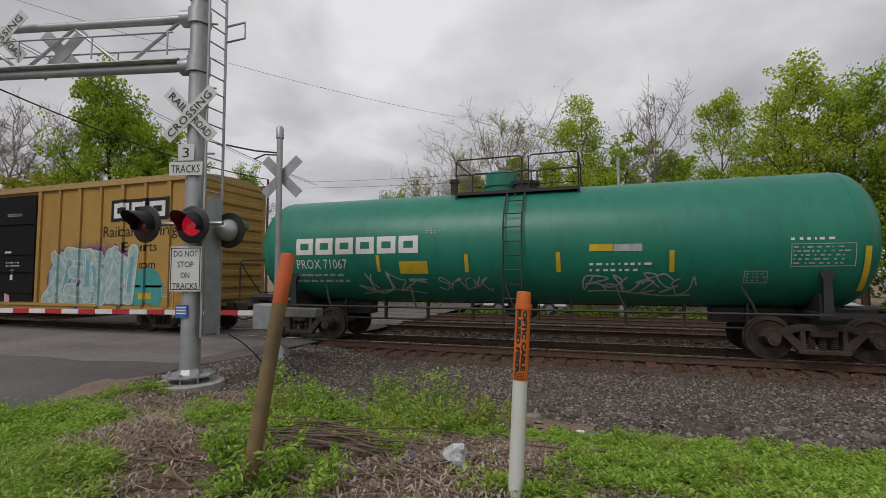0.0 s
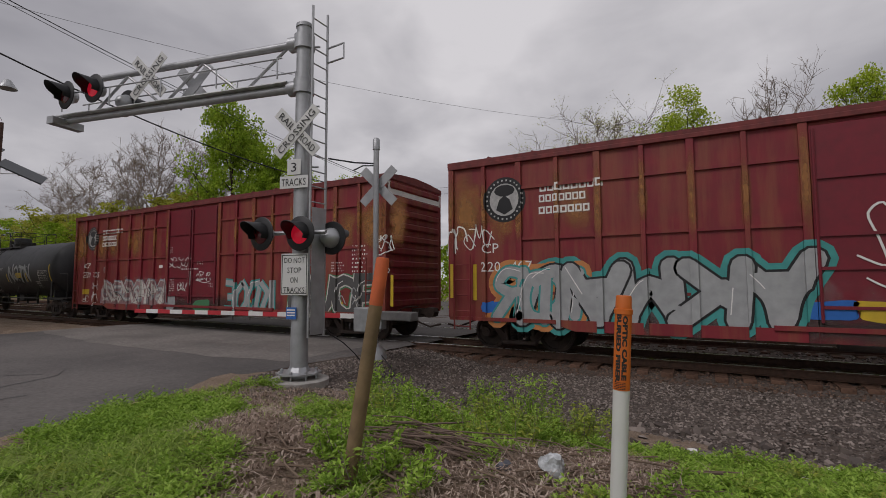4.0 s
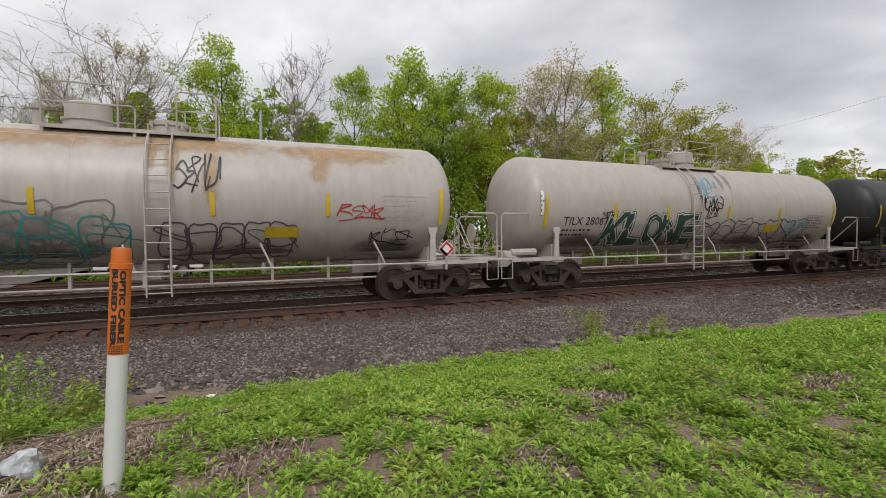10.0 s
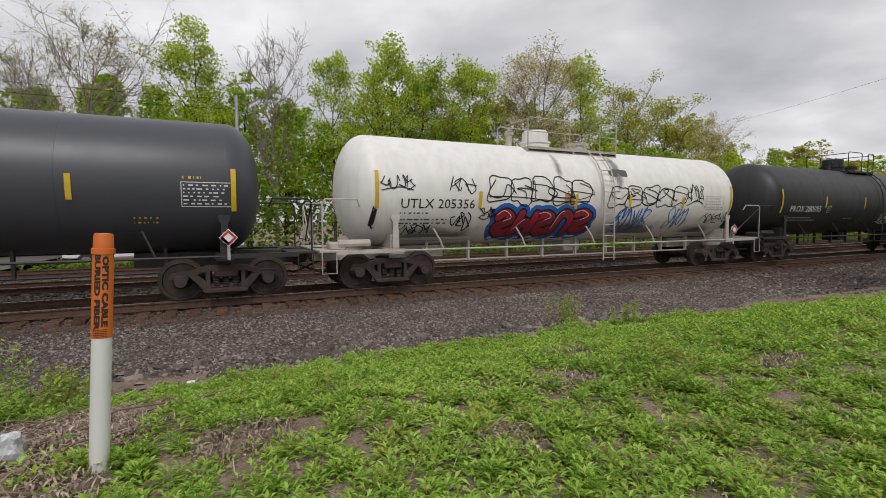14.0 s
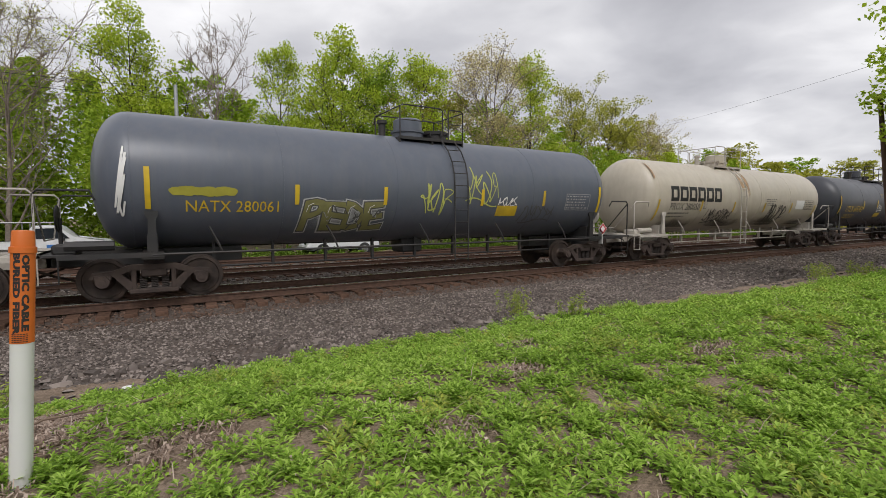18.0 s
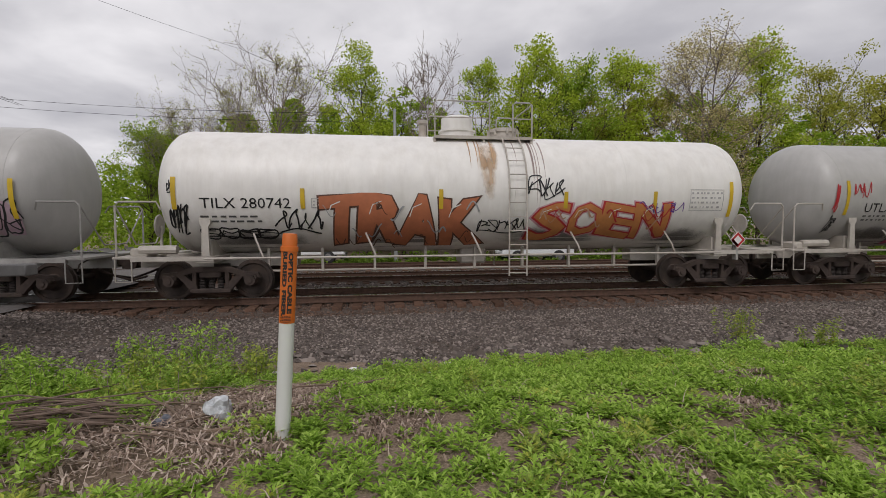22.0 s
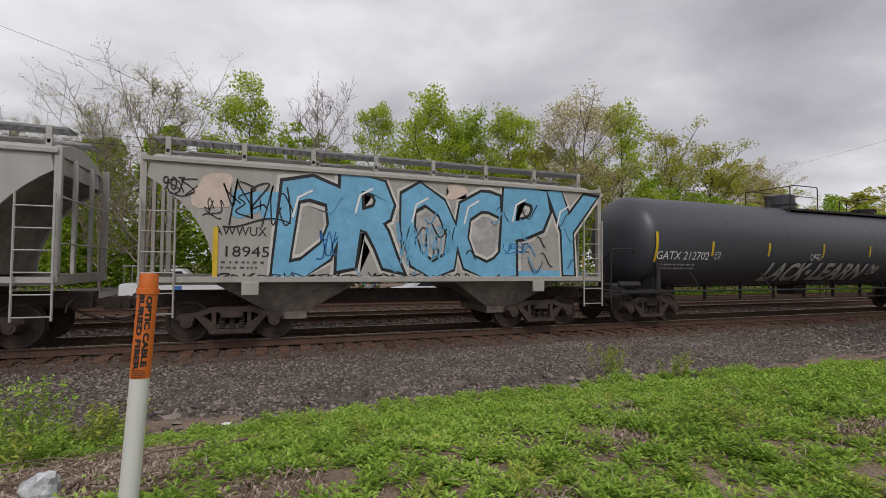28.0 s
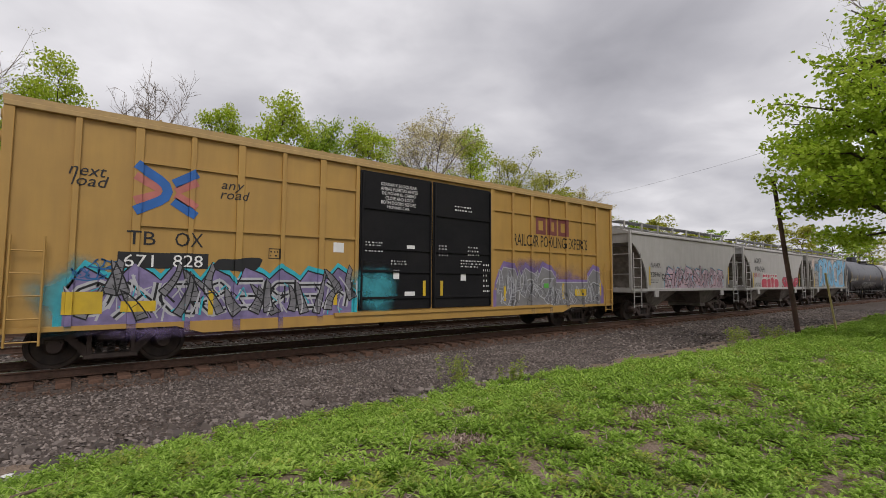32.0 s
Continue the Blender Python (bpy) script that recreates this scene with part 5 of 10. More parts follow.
def ellipse(cx, cz, rx, rz, n=28):
    return [(cx + rx * math.cos(2 * math.pi * k / n), cz + rz * math.sin(2 * math.pi * k / n)) for k in range(n)]


def bar(x0, z0, x1, z1, w):
    """A slanting band from one point to another."""
    d = math.hypot(x1 - x0, z1 - z0)
    nx, nz = -(z1 - z0) / d * w / 2, (x1 - x0) / d * w / 2
    return [(x0 + nx, z0 + nz), (x1 + nx, z1 + nz), (x1 - nx, z1 - nz), (x0 - nx, z0 - nz)]


def band_bm(top, z0):
    """A sprayed band between a ragged upper line and a straight foot."""
    bm = bmesh.new()
    pairs = [(bm.verts.new((a, 0, z0)), bm.verts.new((a, 0, b))) for a, b in top]
    for (p, q), (u, v) in zip(pairs, pairs[1:]):
        bm.faces.new((p, u, v, q))
    return bm


def mark(i, kind, ink, x0, z0, x1, z1, *more):
    """Paints one mark onto the near side of car i, between (x0, z0) and (x1, z1)."""
    car, surf = BUILT[i]
    m = INK[ink]
    COUNT[0] += 1
    seed = COUNT[0]
    if surf.step and kind != "dia":
        x0, x1 = max(x0, surf.low), min(x1, surf.high)
        x0, x1 = min(x0, surf.high - 0.1), max(x1, surf.low + 0.1)
    w, h = x1 - x0, z1 - z0
    cx, cz = (x0 + x1) / 2, (z0 + z1) / 2
    if kind in "ti":
        bm = text_bm(more[0], h, x0, z0, "LEFT", w, 0.25 if kind == "i" else 0.0)
        decal(car, "lettering", bm, m, surf, more[1] if len(more) > 1 else 0.008)
    elif kind == "w":
        for block in letter_frames(x0, z0, x1, z1, more[0]):
            decal(car, "logo_block", rects_bm(block), m, surf, more[1] if len(more) > 1 else 0.008)
    elif kind == "r":
        decal(car, "painted_panel", rects_bm([(x0, x1, z0, z1)]), m, surf, more[0] if more else 0.007)
    elif kind == "v":
        decal(car, "reflective_strip", rects_bm([(x0, x1, z0, z1)]), m, surf, 0.018)
    elif kind == "p":
        decal(car, "small_print", rects_bm(small_print(x0, z0, w, h, more[0], seed)), m, surf, more[1] if len(more) > 1 else 0.008)["kind"] = "stuff"
    elif kind == "d":
        t = 0.015
        r = [(x0, x1, z1 - t, z1), (x0, x1, z0, z0 + t), (x0, x0 + t, z0, z1), (x1 - t, x1, z0, z1)]
        decal(car, "data_panel", rects_bm(r + small_print(x0 + 0.04, z0 + 0.03, w - 0.08, h - 0.06, more[0], seed)), m, surf, 0.008)
    elif kind == "dia":
        r = max(w, h) / 2
        decal(car, "placard", poly_bm([[(cx - r, cz), (cx, cz - r), (cx + r, cz), (cx, cz + r)]]), M_WHITE, surface(flat=1.46), 0.0, "diamond hazard placard")
        decal(car, "placard_border", outline_bm([[(cx - r * 0.72, cz), (cx, cz - r * 0.72), (cx + r * 0.72, cz), (cx, cz + r * 0.72)]], r * 0.36), m, surface(flat=1.465), 0.0)
        bm = bmesh.new()
        box(bm, cx - r * 0.6, cx + r * 0.6, -1.455, -1.42, cz - r * 0.6, cz + r * 0.6)
        box(bm, cx - 0.03, cx + 0.03, -1.45, -1.3, cz - r - 0.3, cz)
        part("placard_holder", bm, TRIMG, car)
    elif kind == "e":
        r = w / 2
        decal(car, "emblem_ring", poly_bm([ellipse(cx, cz, r, h / 2)]), M_BLACK, surf, 0.006)
        decal(car, "emblem_disc", poly_bm([ellipse(cx, cz, r * 0.72, h * 0.36)]), M_GREYTXT, surf, 0.010)
        decal(car, "emblem_shape", poly_bm([ellipse(cx, cz + h * 0.2, r * 0.5, h * 0.13, 10), [(cx - r * 0.4, cz - h * 0.22), (cx, cz - h * 0.33), (cx + r * 0.4, cz - h * 0.22), (cx + r * 0.25, cz), (cx, cz + h * 0.1), (cx - r * 0.25, cz)]]), M_BLACK, surf, 0.014)
        decal(car, "emblem_rim", rects_bm([(cx + r * 0.86 * math.cos(a) - 0.022, cx + r * 0.86 * math.cos(a) + 0.022, cz + h * 0.43 * math.sin(a) - 0.022, cz + h * 0.43 * math.sin(a) + 0.022) for a in [k * 2 * math.pi / 26 for k in range(26)]]), M_GREYTXT, surf, 0.012)
    elif kind == "x":
        # a blue bow from the upper to the lower corner, two blue arms beyond it, red arms inside
        bw = h * 0.17
        P = lambda u, v: (x0 + u * w, z0 + v * h)
        bow = bmesh.new()
        ribbon(bow, [P(*q) for q in ((0.03, 0.95), (0.2, 0.83), (0.38, 0.71), (0.47, 0.62), (0.51, 0.5), (0.47, 0.38), (0.38, 0.3), (0.2, 0.19), (0.03, 0.08))], bw)
        decal(car, "logo_band", bow, INK["B"], surf, 0.0105)
        for (ua, va), (ub, vb), ink2 in (((0.6, 0.66), (0.97, 0.92), "B"), ((0.6, 0.33), (0.97, 0.07), "B"), ((0.02, 0.73), (0.42, 0.52), "R2"), ((0.02, 0.27), (0.42, 0.46), "R2"), ((0.63, 0.52), (0.98, 0.74), "R2"), ((0.63, 0.46), (0.98, 0.24), "R2")):
            decal(car, "logo_band", poly_bm([bar(*P(ua, va), *P(ub, vb), bw * (1 if ink2 == "B" else 0.85))]), INK[ink2], surf, 0.0065 if va > 0.5 else 0.008)
    elif kind == "b":
        decal(car, "spray_patch", poly_bm(blobs(x0, z0, w, h, more[0], seed, 0.0, 0.05)), m, surf, 0.006)
    elif kind == "o":
        lw = 0.035
        decal(car, "graffiti_outline", outline_bm(blobs(x0, z0, w, h, more[0], seed, -0.02), lw), m, surf, 0.008)
        decal(car, "graffiti_stroke", scrawl_bm(x0, z0 + h * 0.2, w, h * 0.6, more[0], seed + 7, lw), m, surf, 0.010)
    elif kind == "s":
        decal(car, "graffiti_tag", scrawl_bm(x0, z0, w, h, more[0], seed, 0.03 if h < 0.45 else 0.042), m, surf, 0.013)
    elif kind in "gh":
        n, line, halo = more
        soft = kind == "g"
        lw = min(w / n * (0.36 if soft else 0.3), h * 0.3)
        for k, p in enumerate(letter_paths(x0, z0, w, h, n, seed, soft)):
            up = 0.004 * (k % 2)
            if halo:
                decal(car, "graffiti_halo", stroke_bm(p, lw + 0.34, soft), INK[halo], surf, 0.003 + 0.0006 * k)
            edge = decal(car, "graffiti_outline", stroke_bm(p, lw + 0.1, soft), INK[line], surf, 0.010 + up)
            fill = decal(car, "graffiti_fill", stroke_bm(p, lw, soft), m, surf, 0.0135 + up)
            body = max(p, key=len)
            decal(car, "graffiti_shade", stroke_bm([body[len(body) // 4: len(body) * 3 // 4 + 1]], lw * 0.5, False), SHADE.get(ink, INK["GR"]), surf, 0.0165 + up)
            shine = [(a - lw * 0.3, b + lw * 0.28) for a, b in body[: len(body) // 2 + 1]]
            decal(car, "graffiti_shine", stroke_bm([shine], 0.02, False), M_WHITE if ink not in ("W", "SV") else INK["GR"], surf, 0.019 + up)
    elif kind == "L":
        word, line, halo = more
        k = h * 0.05
        if halo:
            decal(car, "graffiti_halo", text_bm(word, h, x0, z0, "LEFT", w * 1.02, 0.1, k * 2.6), INK[halo], surf, 0.004)
        decal(car, "graffiti_outline", text_bm(word, h, x0 - 0.02, z0, "LEFT", w, 0.1, k * 1.9), INK[line], surf, 0.008)
        decal(car, "graffiti_fill", text_bm(word, h * 0.97, x0 + 0.02, z0 + 0.015, "LEFT", w * 0.985, 0.1, k * 0.8), m, surf, 0.013)
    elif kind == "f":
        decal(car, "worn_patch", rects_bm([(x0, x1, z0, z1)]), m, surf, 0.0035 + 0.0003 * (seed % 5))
    elif kind == "W":
        word, line, halo, fat = more
        r = random.Random(seed)
        n = len(word)
        step = w / n
        for k, ch in enumerate(word):
            base = text_bm(ch, 1.0, 0, 0)
            xs, zs = [v.co.x for v in base.verts], [v.co.z for v in base.verts]
            base.free()
            kx, kz = step * r.uniform(0.88, 1.0) / (max(xs) - min(xs)), h * r.uniform(0.9, 1.02) / (max(zs) - min(zs))
            tilt, rise, lean = r.uniform(-0.1, 0.1), r.uniform(-0.04, 0.04) * h, r.uniform(-0.05, 0.16)
            mx, mz = x0 + step * (k + 0.5), z0 + h / 2 + rise
            for name, ink2, grow, lift in (("graffiti_halo", halo, fat + 0.07, 0.003), ("graffiti_outline", line, fat + 0.035, 0.0085), ("graffiti_fill", ink, fat, 0.0125)):
                if not ink2:
                    continue
                bm = text_bm(ch, 1.0, 0, 0, "LEFT", None, 0.0, grow)
                for v in bm.verts:
                    a, b = (v.co.x - (max(xs) + min(xs)) / 2) * kx, (v.co.z - (max(zs) + min(zs)) / 2) * kz
                    a += lean * b + 0.06 * step * math.sin(b * 4 / h + k)
                    b += 0.05 * h * math.sin(a * 3 / step + k * 1.7)
                    v.co = Vector((mx + a + tilt * b, 0.0003 * (k % 3), min(z1 + 0.1, max(z0 - 0.08, mz + b - tilt * a))))
                decal(car, name, bm, INK[ink2], surf, lift + 0.003 * (k % 2))
            shade = bmesh.new()
            ribbon(shade, [(mx - step * 0.3, mz + h * 0.1), (mx - step * 0.22, mz + h * 0.3), (mx, mz + h * 0.38)], h * 0.022)
            decal(car, "graffiti_shine", shade, M_WHITE if ink not in ("W", "SV") else INK["GR"], surf, 0.02)
        for k in range(n * 4):
            a, b = x0 + w * r.random(), z0 + h * r.uniform(-0.05, 0.8)
            q = r.uniform(0.5, 1.0) * step * 0.35
            bm = bmesh.new()
            ribbon(bm, [(a + q * (t - 0.5), b + q * 0.5 * math.sin(t * 4 + k)) for t in [i / 7 for i in range(8)]], r.uniform(0.015, 0.04))
            decal(car, "graffiti_stroke", bm, (SHADE.get(ink, INK["GR"]), INK[line])[k % 2], surf, 0.0225 + 0.0004 * (k % 6))
    elif kind == "q":
        n, line, halo, spread, gap = more
        r = random.Random(seed)
        step = w / n
        top = [(x0, z0 + h * 0.55)]
        for k in range(n):
            a = x0 + step * k
            top += [(a + step * 0.1, z0 + h * r.uniform(0.6, 0.74)), (a + step * r.uniform(0.3, 0.5), z1 - h * r.uniform(0, 0.1)), (a + step * 0.9, z0 + h * r.uniform(0.7, 0.9))]
        top.append((x1, z0 + h * 0.5))
        if gap:
            ga, gb, gz = gap
            top = [q for q in top if q[0] < ga] + [(ga - 0.01, z0 + h * 0.9), (ga, gz), (gb, gz), (gb + 0.01, z0 + h * 0.8)] + [q for q in top if q[0] > gb]
        glow = [(x0 - spread, z0 + h * 0.4)] + [(q, u + spread * (0.55 if gap and gap[0] <= q <= gap[1] else 1)) for q, u in top] + [(x1 + spread, z0 + h * 0.45)]
        decal(car, "graffiti_halo", band_bm(glow, z0 - 0.003), INK[halo], surf, 0.004)
        decal(car, "graffiti_fill", band_bm(top, z0), m, surf, 0.008)
        edge = bmesh.new()
        ribbon(edge, top, 0.035)
        decal(car, "graffiti_outline", edge, INK[line], surf, 0.012)
        for k, p in enumerate(letter_paths(x0 + 0.1, z0 + 0.06, w - 0.2, h * 0.72, n, seed, False)):
            mx = x0 + step * (k + 0.5)
            if not (gap and gap[0] - step * 0.4 < mx < gap[1] + step * 0.4):
                decal(car, "graffiti_stroke", stroke_bm(p, 0.15, False), SHADE.get(ink, INK["GR"]) if not gap else INK["GD2"], surf, 0.0095 + 0.0006 * (k % 2))
                decal(car, "graffiti_outline", stroke_bm(p, 0.045, False), INK[line], surf, 0.0115 + 0.0006 * (k % 2))
        for k in range(n * 5):
            a, b = x0 + w * (k + r.random()) / (n * 5), z0 + h * r.uniform(0.08, 0.55)
            if gap and gap[0] - 0.3 < a < gap[1] + 0.3:
                b = z0 + h * r.uniform(0.06, 0.2)
            sx, sz = r.choice((-1, 1)) * step * r.uniform(0.12, 0.34), h * r.uniform(0.06, 0.26)
            mid = (min(max(a + sx, x0), x1), min(b + sz, z1 - h * 0.3 if not gap else gap[2]))
            end = (min(max(mid[0] + sx * r.uniform(-0.9, 0.5), x0), x1), max(mid[1] - h * r.uniform(0.1, 0.35), z0 + 0.02))
            bm = bmesh.new()
            ribbon(bm, [(a, b), mid, end], r.uniform(0.018, 0.05))
            decal(car, "graffiti_stroke", bm, (INK[line], SHADE.get(ink, INK["GR"]), INK["GD" if gap else halo])[k % 3], surf, 0.014 + 0.0007 * (k % 7))
    elif kind == "j":
        # curved blades with a rim, hatching and a gleam beside them
        n, rim, shine, wide = more
        r = random.Random(seed)
        for k in range(n):
            bx, bz = x0 + w * (k + r.uniform(0.2, 0.8)) / n, z0 + h * r.choice((0.02, 0.08, 0.3, 0.45))
            ang, bend = math.pi / 2 + r.uniform(-0.75, 0.75), r.uniform(-1.1, 1.1)
            ln, wd = min(z1 - bz, h * r.uniform(0.4, 1.0)), wide * r.uniform(0.7, 1.3)
            left, right, mid = [], [], []
            px, pz = bx, bz
            for q in range(7):
                th, half = ang + bend * q / 6, wd * (1 - 0.55 * q / 6) / 2
                left.append((px - math.sin(th) * half, pz + math.cos(th) * half))
                right.append((px + math.sin(th) * half, pz - math.cos(th) * half))
                mid.append((px, pz))
                px, pz = px + math.cos(th) * ln / 6, pz + math.sin(th) * ln / 6
            left[-1] = (left[-1][0], left[-1][1] + wd * 0.5)
            fit = lambda pts: [(min(x1, max(x0, u)), min(z1 + 0.05, max(z0, v))) for u, v in pts]
            left, right, mid = fit(left), fit(right), fit(mid)
            up = 0.0008 * (k % 6)
            bm = bmesh.new()
            ends = [(bm.verts.new((p[0], 0, p[1])), bm.verts.new((q[0], 0, q[1]))) for p, q in zip(left, right)]
            for (p0, q0), (p1, q1) in zip(ends, ends[1:]):
                bm.faces.new((p0, p1, q1, q0))
            decal(car, "graffiti_fill", bm, m, surf, 0.0155 + up)
            bm = bmesh.new()
            ribbon(bm, left + right[::-1] + left[:1], 0.026)
            for q in range(1, 6, 1 + k % 2):
                ribbon(bm, [left[q], right[q]], 0.011)
            decal(car, "graffiti_outline", bm, INK[rim], surf, 0.0188 + up)
            bm = bmesh.new()
            ribbon(bm, fit([(u + wd * 0.75, v - 0.03) for u, v in right[:5]]), r.uniform(0.025, 0.045))
            decal(car, "graffiti_shine", bm, INK[shine], surf, 0.0172 + up)
    elif kind == "toes":
        # a row of round bubble forms, each with its outline
        line = more[0]
        forms = ((0.15, 0.35, 0.17, 0.36), (0.42, 0.36, 0.13, 0.36), (0.63, 0.42, 0.11, 0.42), (0.86, 0.35, 0.15, 0.36), (0.13, 0.86, 0.065, 0.13), (0.27, 0.87, 0.06, 0.13), (0.41, 0.85, 0.06, 0.14), (0.56, 0.88, 0.05, 0.12), (0.70, 0.86, 0.055, 0.13), (0.84, 0.87, 0.06, 0.12))
        for k, (u, v, ru, rv) in enumerate(forms):
            e = [(x0 + u * w + math.copysign(abs(math.cos(a)) ** 0.8, math.cos(a)) * ru * w, z0 + v * h + math.copysign(abs(math.sin(a)) ** 0.8, math.sin(a)) * rv * h) for a in [2 * math.pi * i / 28 for i in range(28)]]
            decal(car, "graffiti_fill", poly_bm([e]), m, surf, 0.006 + 0.0022 * (k % 4))
            decal(car, "graffiti_outline", outline_bm([e], 0.065), INK[line], surf, 0.0145 + 0.0005 * k)
        for u, q in ((0.17, 0.30), (0.66, 0.34), (0.88, 0.2)):
            bm = bmesh.new()
            ribbon(bm, [(x0 + u * w, z0 + 0.02), (x0 + (u + 0.01) * w, z0 + h * q)], 0.04)
            decal(car, "graffiti_stroke", bm, INK[line], surf, 0.018)
    elif kind == "k":
        r = random.Random(seed)
        for k in range(more[0]):
            a, b, c = r.uniform(x0, x1), r.uniform(0.008, 0.022), z1 - h * r.uniform(0.3, 1.0)
            decal(car, "rust_streak", poly_bm([[(a - b, z1), (a + b, z1), (a + b * 0.8, (z1 + c) / 2), (a + b * 0.2, c), (a - b * 0.7, (z1 + c) / 2)]]), m, surf, 0.005)
    elif kind == "hand":
        pts = lambda q: [(x0 + a * w, z0 + b * h) for a, b in q]
        shapes = [pts(((0.02, 0.25), (0.1, 0.1), (0.3, 0.0), (0.7, 0.0), (0.92, 0.1), (1.0, 0.3), (0.97, 0.5), (0.8, 0.58), (0.4, 0.56), (0.12, 0.46))),
                  pts(((0.48, 0.5), (0.7, 0.5), (0.66, 0.72), (0.6, 0.97), (0.5, 1.0), (0.44, 0.94), (0.45, 0.75))), pts(((0.72, 0.5), (0.95, 0.5), (0.95, 0.96), (0.86, 1.0), (0.78, 0.96), (0.74, 0.74)))]
        decal(car, "painted_hand", poly_bm(shapes), m, surf, 0.006)
        decal(car, "painted_hand_outline", outline_bm(shapes, 0.07), M_BLACK, surf, 0.014)
        fing = [pts(((0.12, 0.3), (0.3, 0.3), (0.34, 0.46), (0.16, 0.46))), pts(((0.3, 0.1), (0.62, 0.1), (0.62, 0.34), (0.34, 0.34))), pts(((0.36, 0.36), (0.6, 0.36), (0.6, 0.52), (0.38, 0.52)))]
        decal(car, "painted_finger", outline_bm(fing, 0.05), M_BLACK, surf, 0.016)


mark(1, 'w', 'W', -6.08, 2.39, -2.35, 2.84, 6)
mark(1, 't', 'W', -6.11, 2.01, -4.54, 2.27, 'PROX 71067')
mark(1, 'p', 'G', -6.23, 1.60, -4.17, 1.92, 2)
mark(1, 'r', 'Y', -2.99, 1.86, -2.21, 2.18)
mark(1, 's', 'G', -4.31, 1.36, -2.41, 1.86, 4)
mark(1, 's', 'G', -1.98, 1.42, -0.64, 1.78, 4)
mark(1, 's', 'G', 1.68, 1.38, 3.86, 1.84, 6)
mark(1, 'r', 'Y', 1.74, 2.35, 2.24, 2.51)
mark(1, 'r', 'G', 2.26, 2.34, 2.85, 2.50)
mark(1, 'p', 'W', 1.73, 1.86, 3.11, 2.13, 2)
mark(1, 'p', 'W', 5.61, 2.46, 6.50, 2.60, 1)
mark(1, 'd', 'G', 5.62, 1.97, 6.70, 2.43, 5)
mark(1, 'd', 'G', 4.82, 1.63, 5.25, 1.89, 3)
mark(1, 'p', 'G', -2.22, 2.87, -1.79, 3.05, 3)
mark(1, 'v', 'Y', -3.63, 1.91, -3.53, 2.35)
mark(1, 'v', 'Y', -1.22, 1.89, -1.12, 2.34)
mark(1, 'v', 'Y', 0.99, 1.88, 1.09, 2.34)
mark(1, 'v', 'Y', 3.39, 1.87, 3.49, 2.34)
mark(1, 'v', 'Y', 6.84, 1.48, 6.94, 2.36)
mark(2, 'i', 'K', -8.49, 3.64, -7.99, 3.85, 'next')
mark(2, 'i', 'K', -8.44, 3.43, -7.95, 3.64, 'load')
mark(2, 'i', 'K', -5.83, 3.66, -5.41, 3.82, 'any')
mark(2, 'i', 'K', -5.86, 3.45, -5.34, 3.64, 'road')
mark(2, 'x', 'B', -7.71, 2.93, -6.07, 4.40)
mark(2, 't', 'K', -7.59, 2.41, -7.09, 2.71, 'TB')
mark(2, 't', 'K', -6.74, 2.41, -6.21, 2.70, 'OX')
mark(2, 't', 'K', -8.25, 1.97, -7.99, 2.26, '6')
mark(2, 't', 'K', -7.61, 1.99, -7.13, 2.26, '70')
mark(2, 't', 'K', -6.76, 1.98, -6.17, 2.27, '42')
mark(2, 't', 'K', -5.85, 1.99, -5.55, 2.26, '0')
mark(2, 'b', 'K', -8.88, 0.72, -7.58, 1.91, 1)
mark(2, 'r', 'TEAL', -7.58, 0.76, -6.87, 1.96)
mark(2, 'r', 'Y', -8.50, 1.13, -7.93, 1.33)
mark(2, 'v', 'Y', -6.28, 1.14, -6.18, 1.61)
mark(2, 'v', 'Y', -9.37, 1.45, -9.27, 1.90)
mark(2, 'W', 'GR', -6.7, 0.78, -2.8, 1.9, 'SMUT', 'GD', 'W2', 0.05)
mark(2, 'b', 'BL', -2.52, 0.57, -1.31, 2.05, 2)
mark(2, 'b', 'YO', -0.38, 0.72, 0.80, 0.94, 3)
mark(2, 'b', 'PK', 0.81, 0.80, 1.06, 1.26, 1)
mark(2, 'b', 'PK', -1.07, 1.13, -0.67, 1.36, 1)
mark(2, 't', 'W', -1.71, 4.23, -0.77, 4.32, 'CLOSE AND LOCK')
mark(2, 't', 'W', -1.84, 4.10, -0.64, 4.21, 'BOTH DOORS BEFORE')
mark(2, 't', 'W', -1.59, 3.98, -0.89, 4.10, 'MOVING CAR')
mark(2, 'p', 'W', 0.82, 3.95, 1.68, 4.09, 2)
mark(2, 'p', 'W', -1.76, 2.20, -0.76, 2.38, 2)
mark(2, 'p', 'W', 0.81, 2.15, 1.76, 2.37, 2)
mark(2, 't', 'W', 1.05, 1.95, 1.25, 2.07, 'ASD')
mark(2, 't', 'W', -1.44, 1.98, -1.23, 2.10, 'ASD')
mark(2, 'r', 'W', 1.06, 1.70, 1.20, 1.89)
mark(2, 'r', 'W', -1.43, 1.74, -1.26, 1.94)
mark(2, 'r', 'W', -0.41, 2.91, -0.32, 3.14)
mark(2, 'r', 'W', 0.73, 2.61, 1.07, 2.72)
mark(2, 'p', 'W', -2.21, 2.53, -1.44, 2.82, 4)
mark(2, 'p', 'W', 0.22, 2.49, 0.52, 2.78, 4)
mark(2, 's', 'G', -1.73, 2.99, -0.83, 3.43, 5)
mark(2, 'v', 'Y', 0.26, 1.24, 0.36, 1.84)
mark(2, 'v', 'Y', -3.10, 1.21, -3.00, 1.69)
mark(2, 'v', 'Y', -6.26, 1.22, -6.16, 1.61)
mark(2, 's', 'K', -9.34, 3.32, -8.73, 4.37, 3)
mark(2, 's', 'K', -9.37, 2.52, -8.72, 3.13, 3)
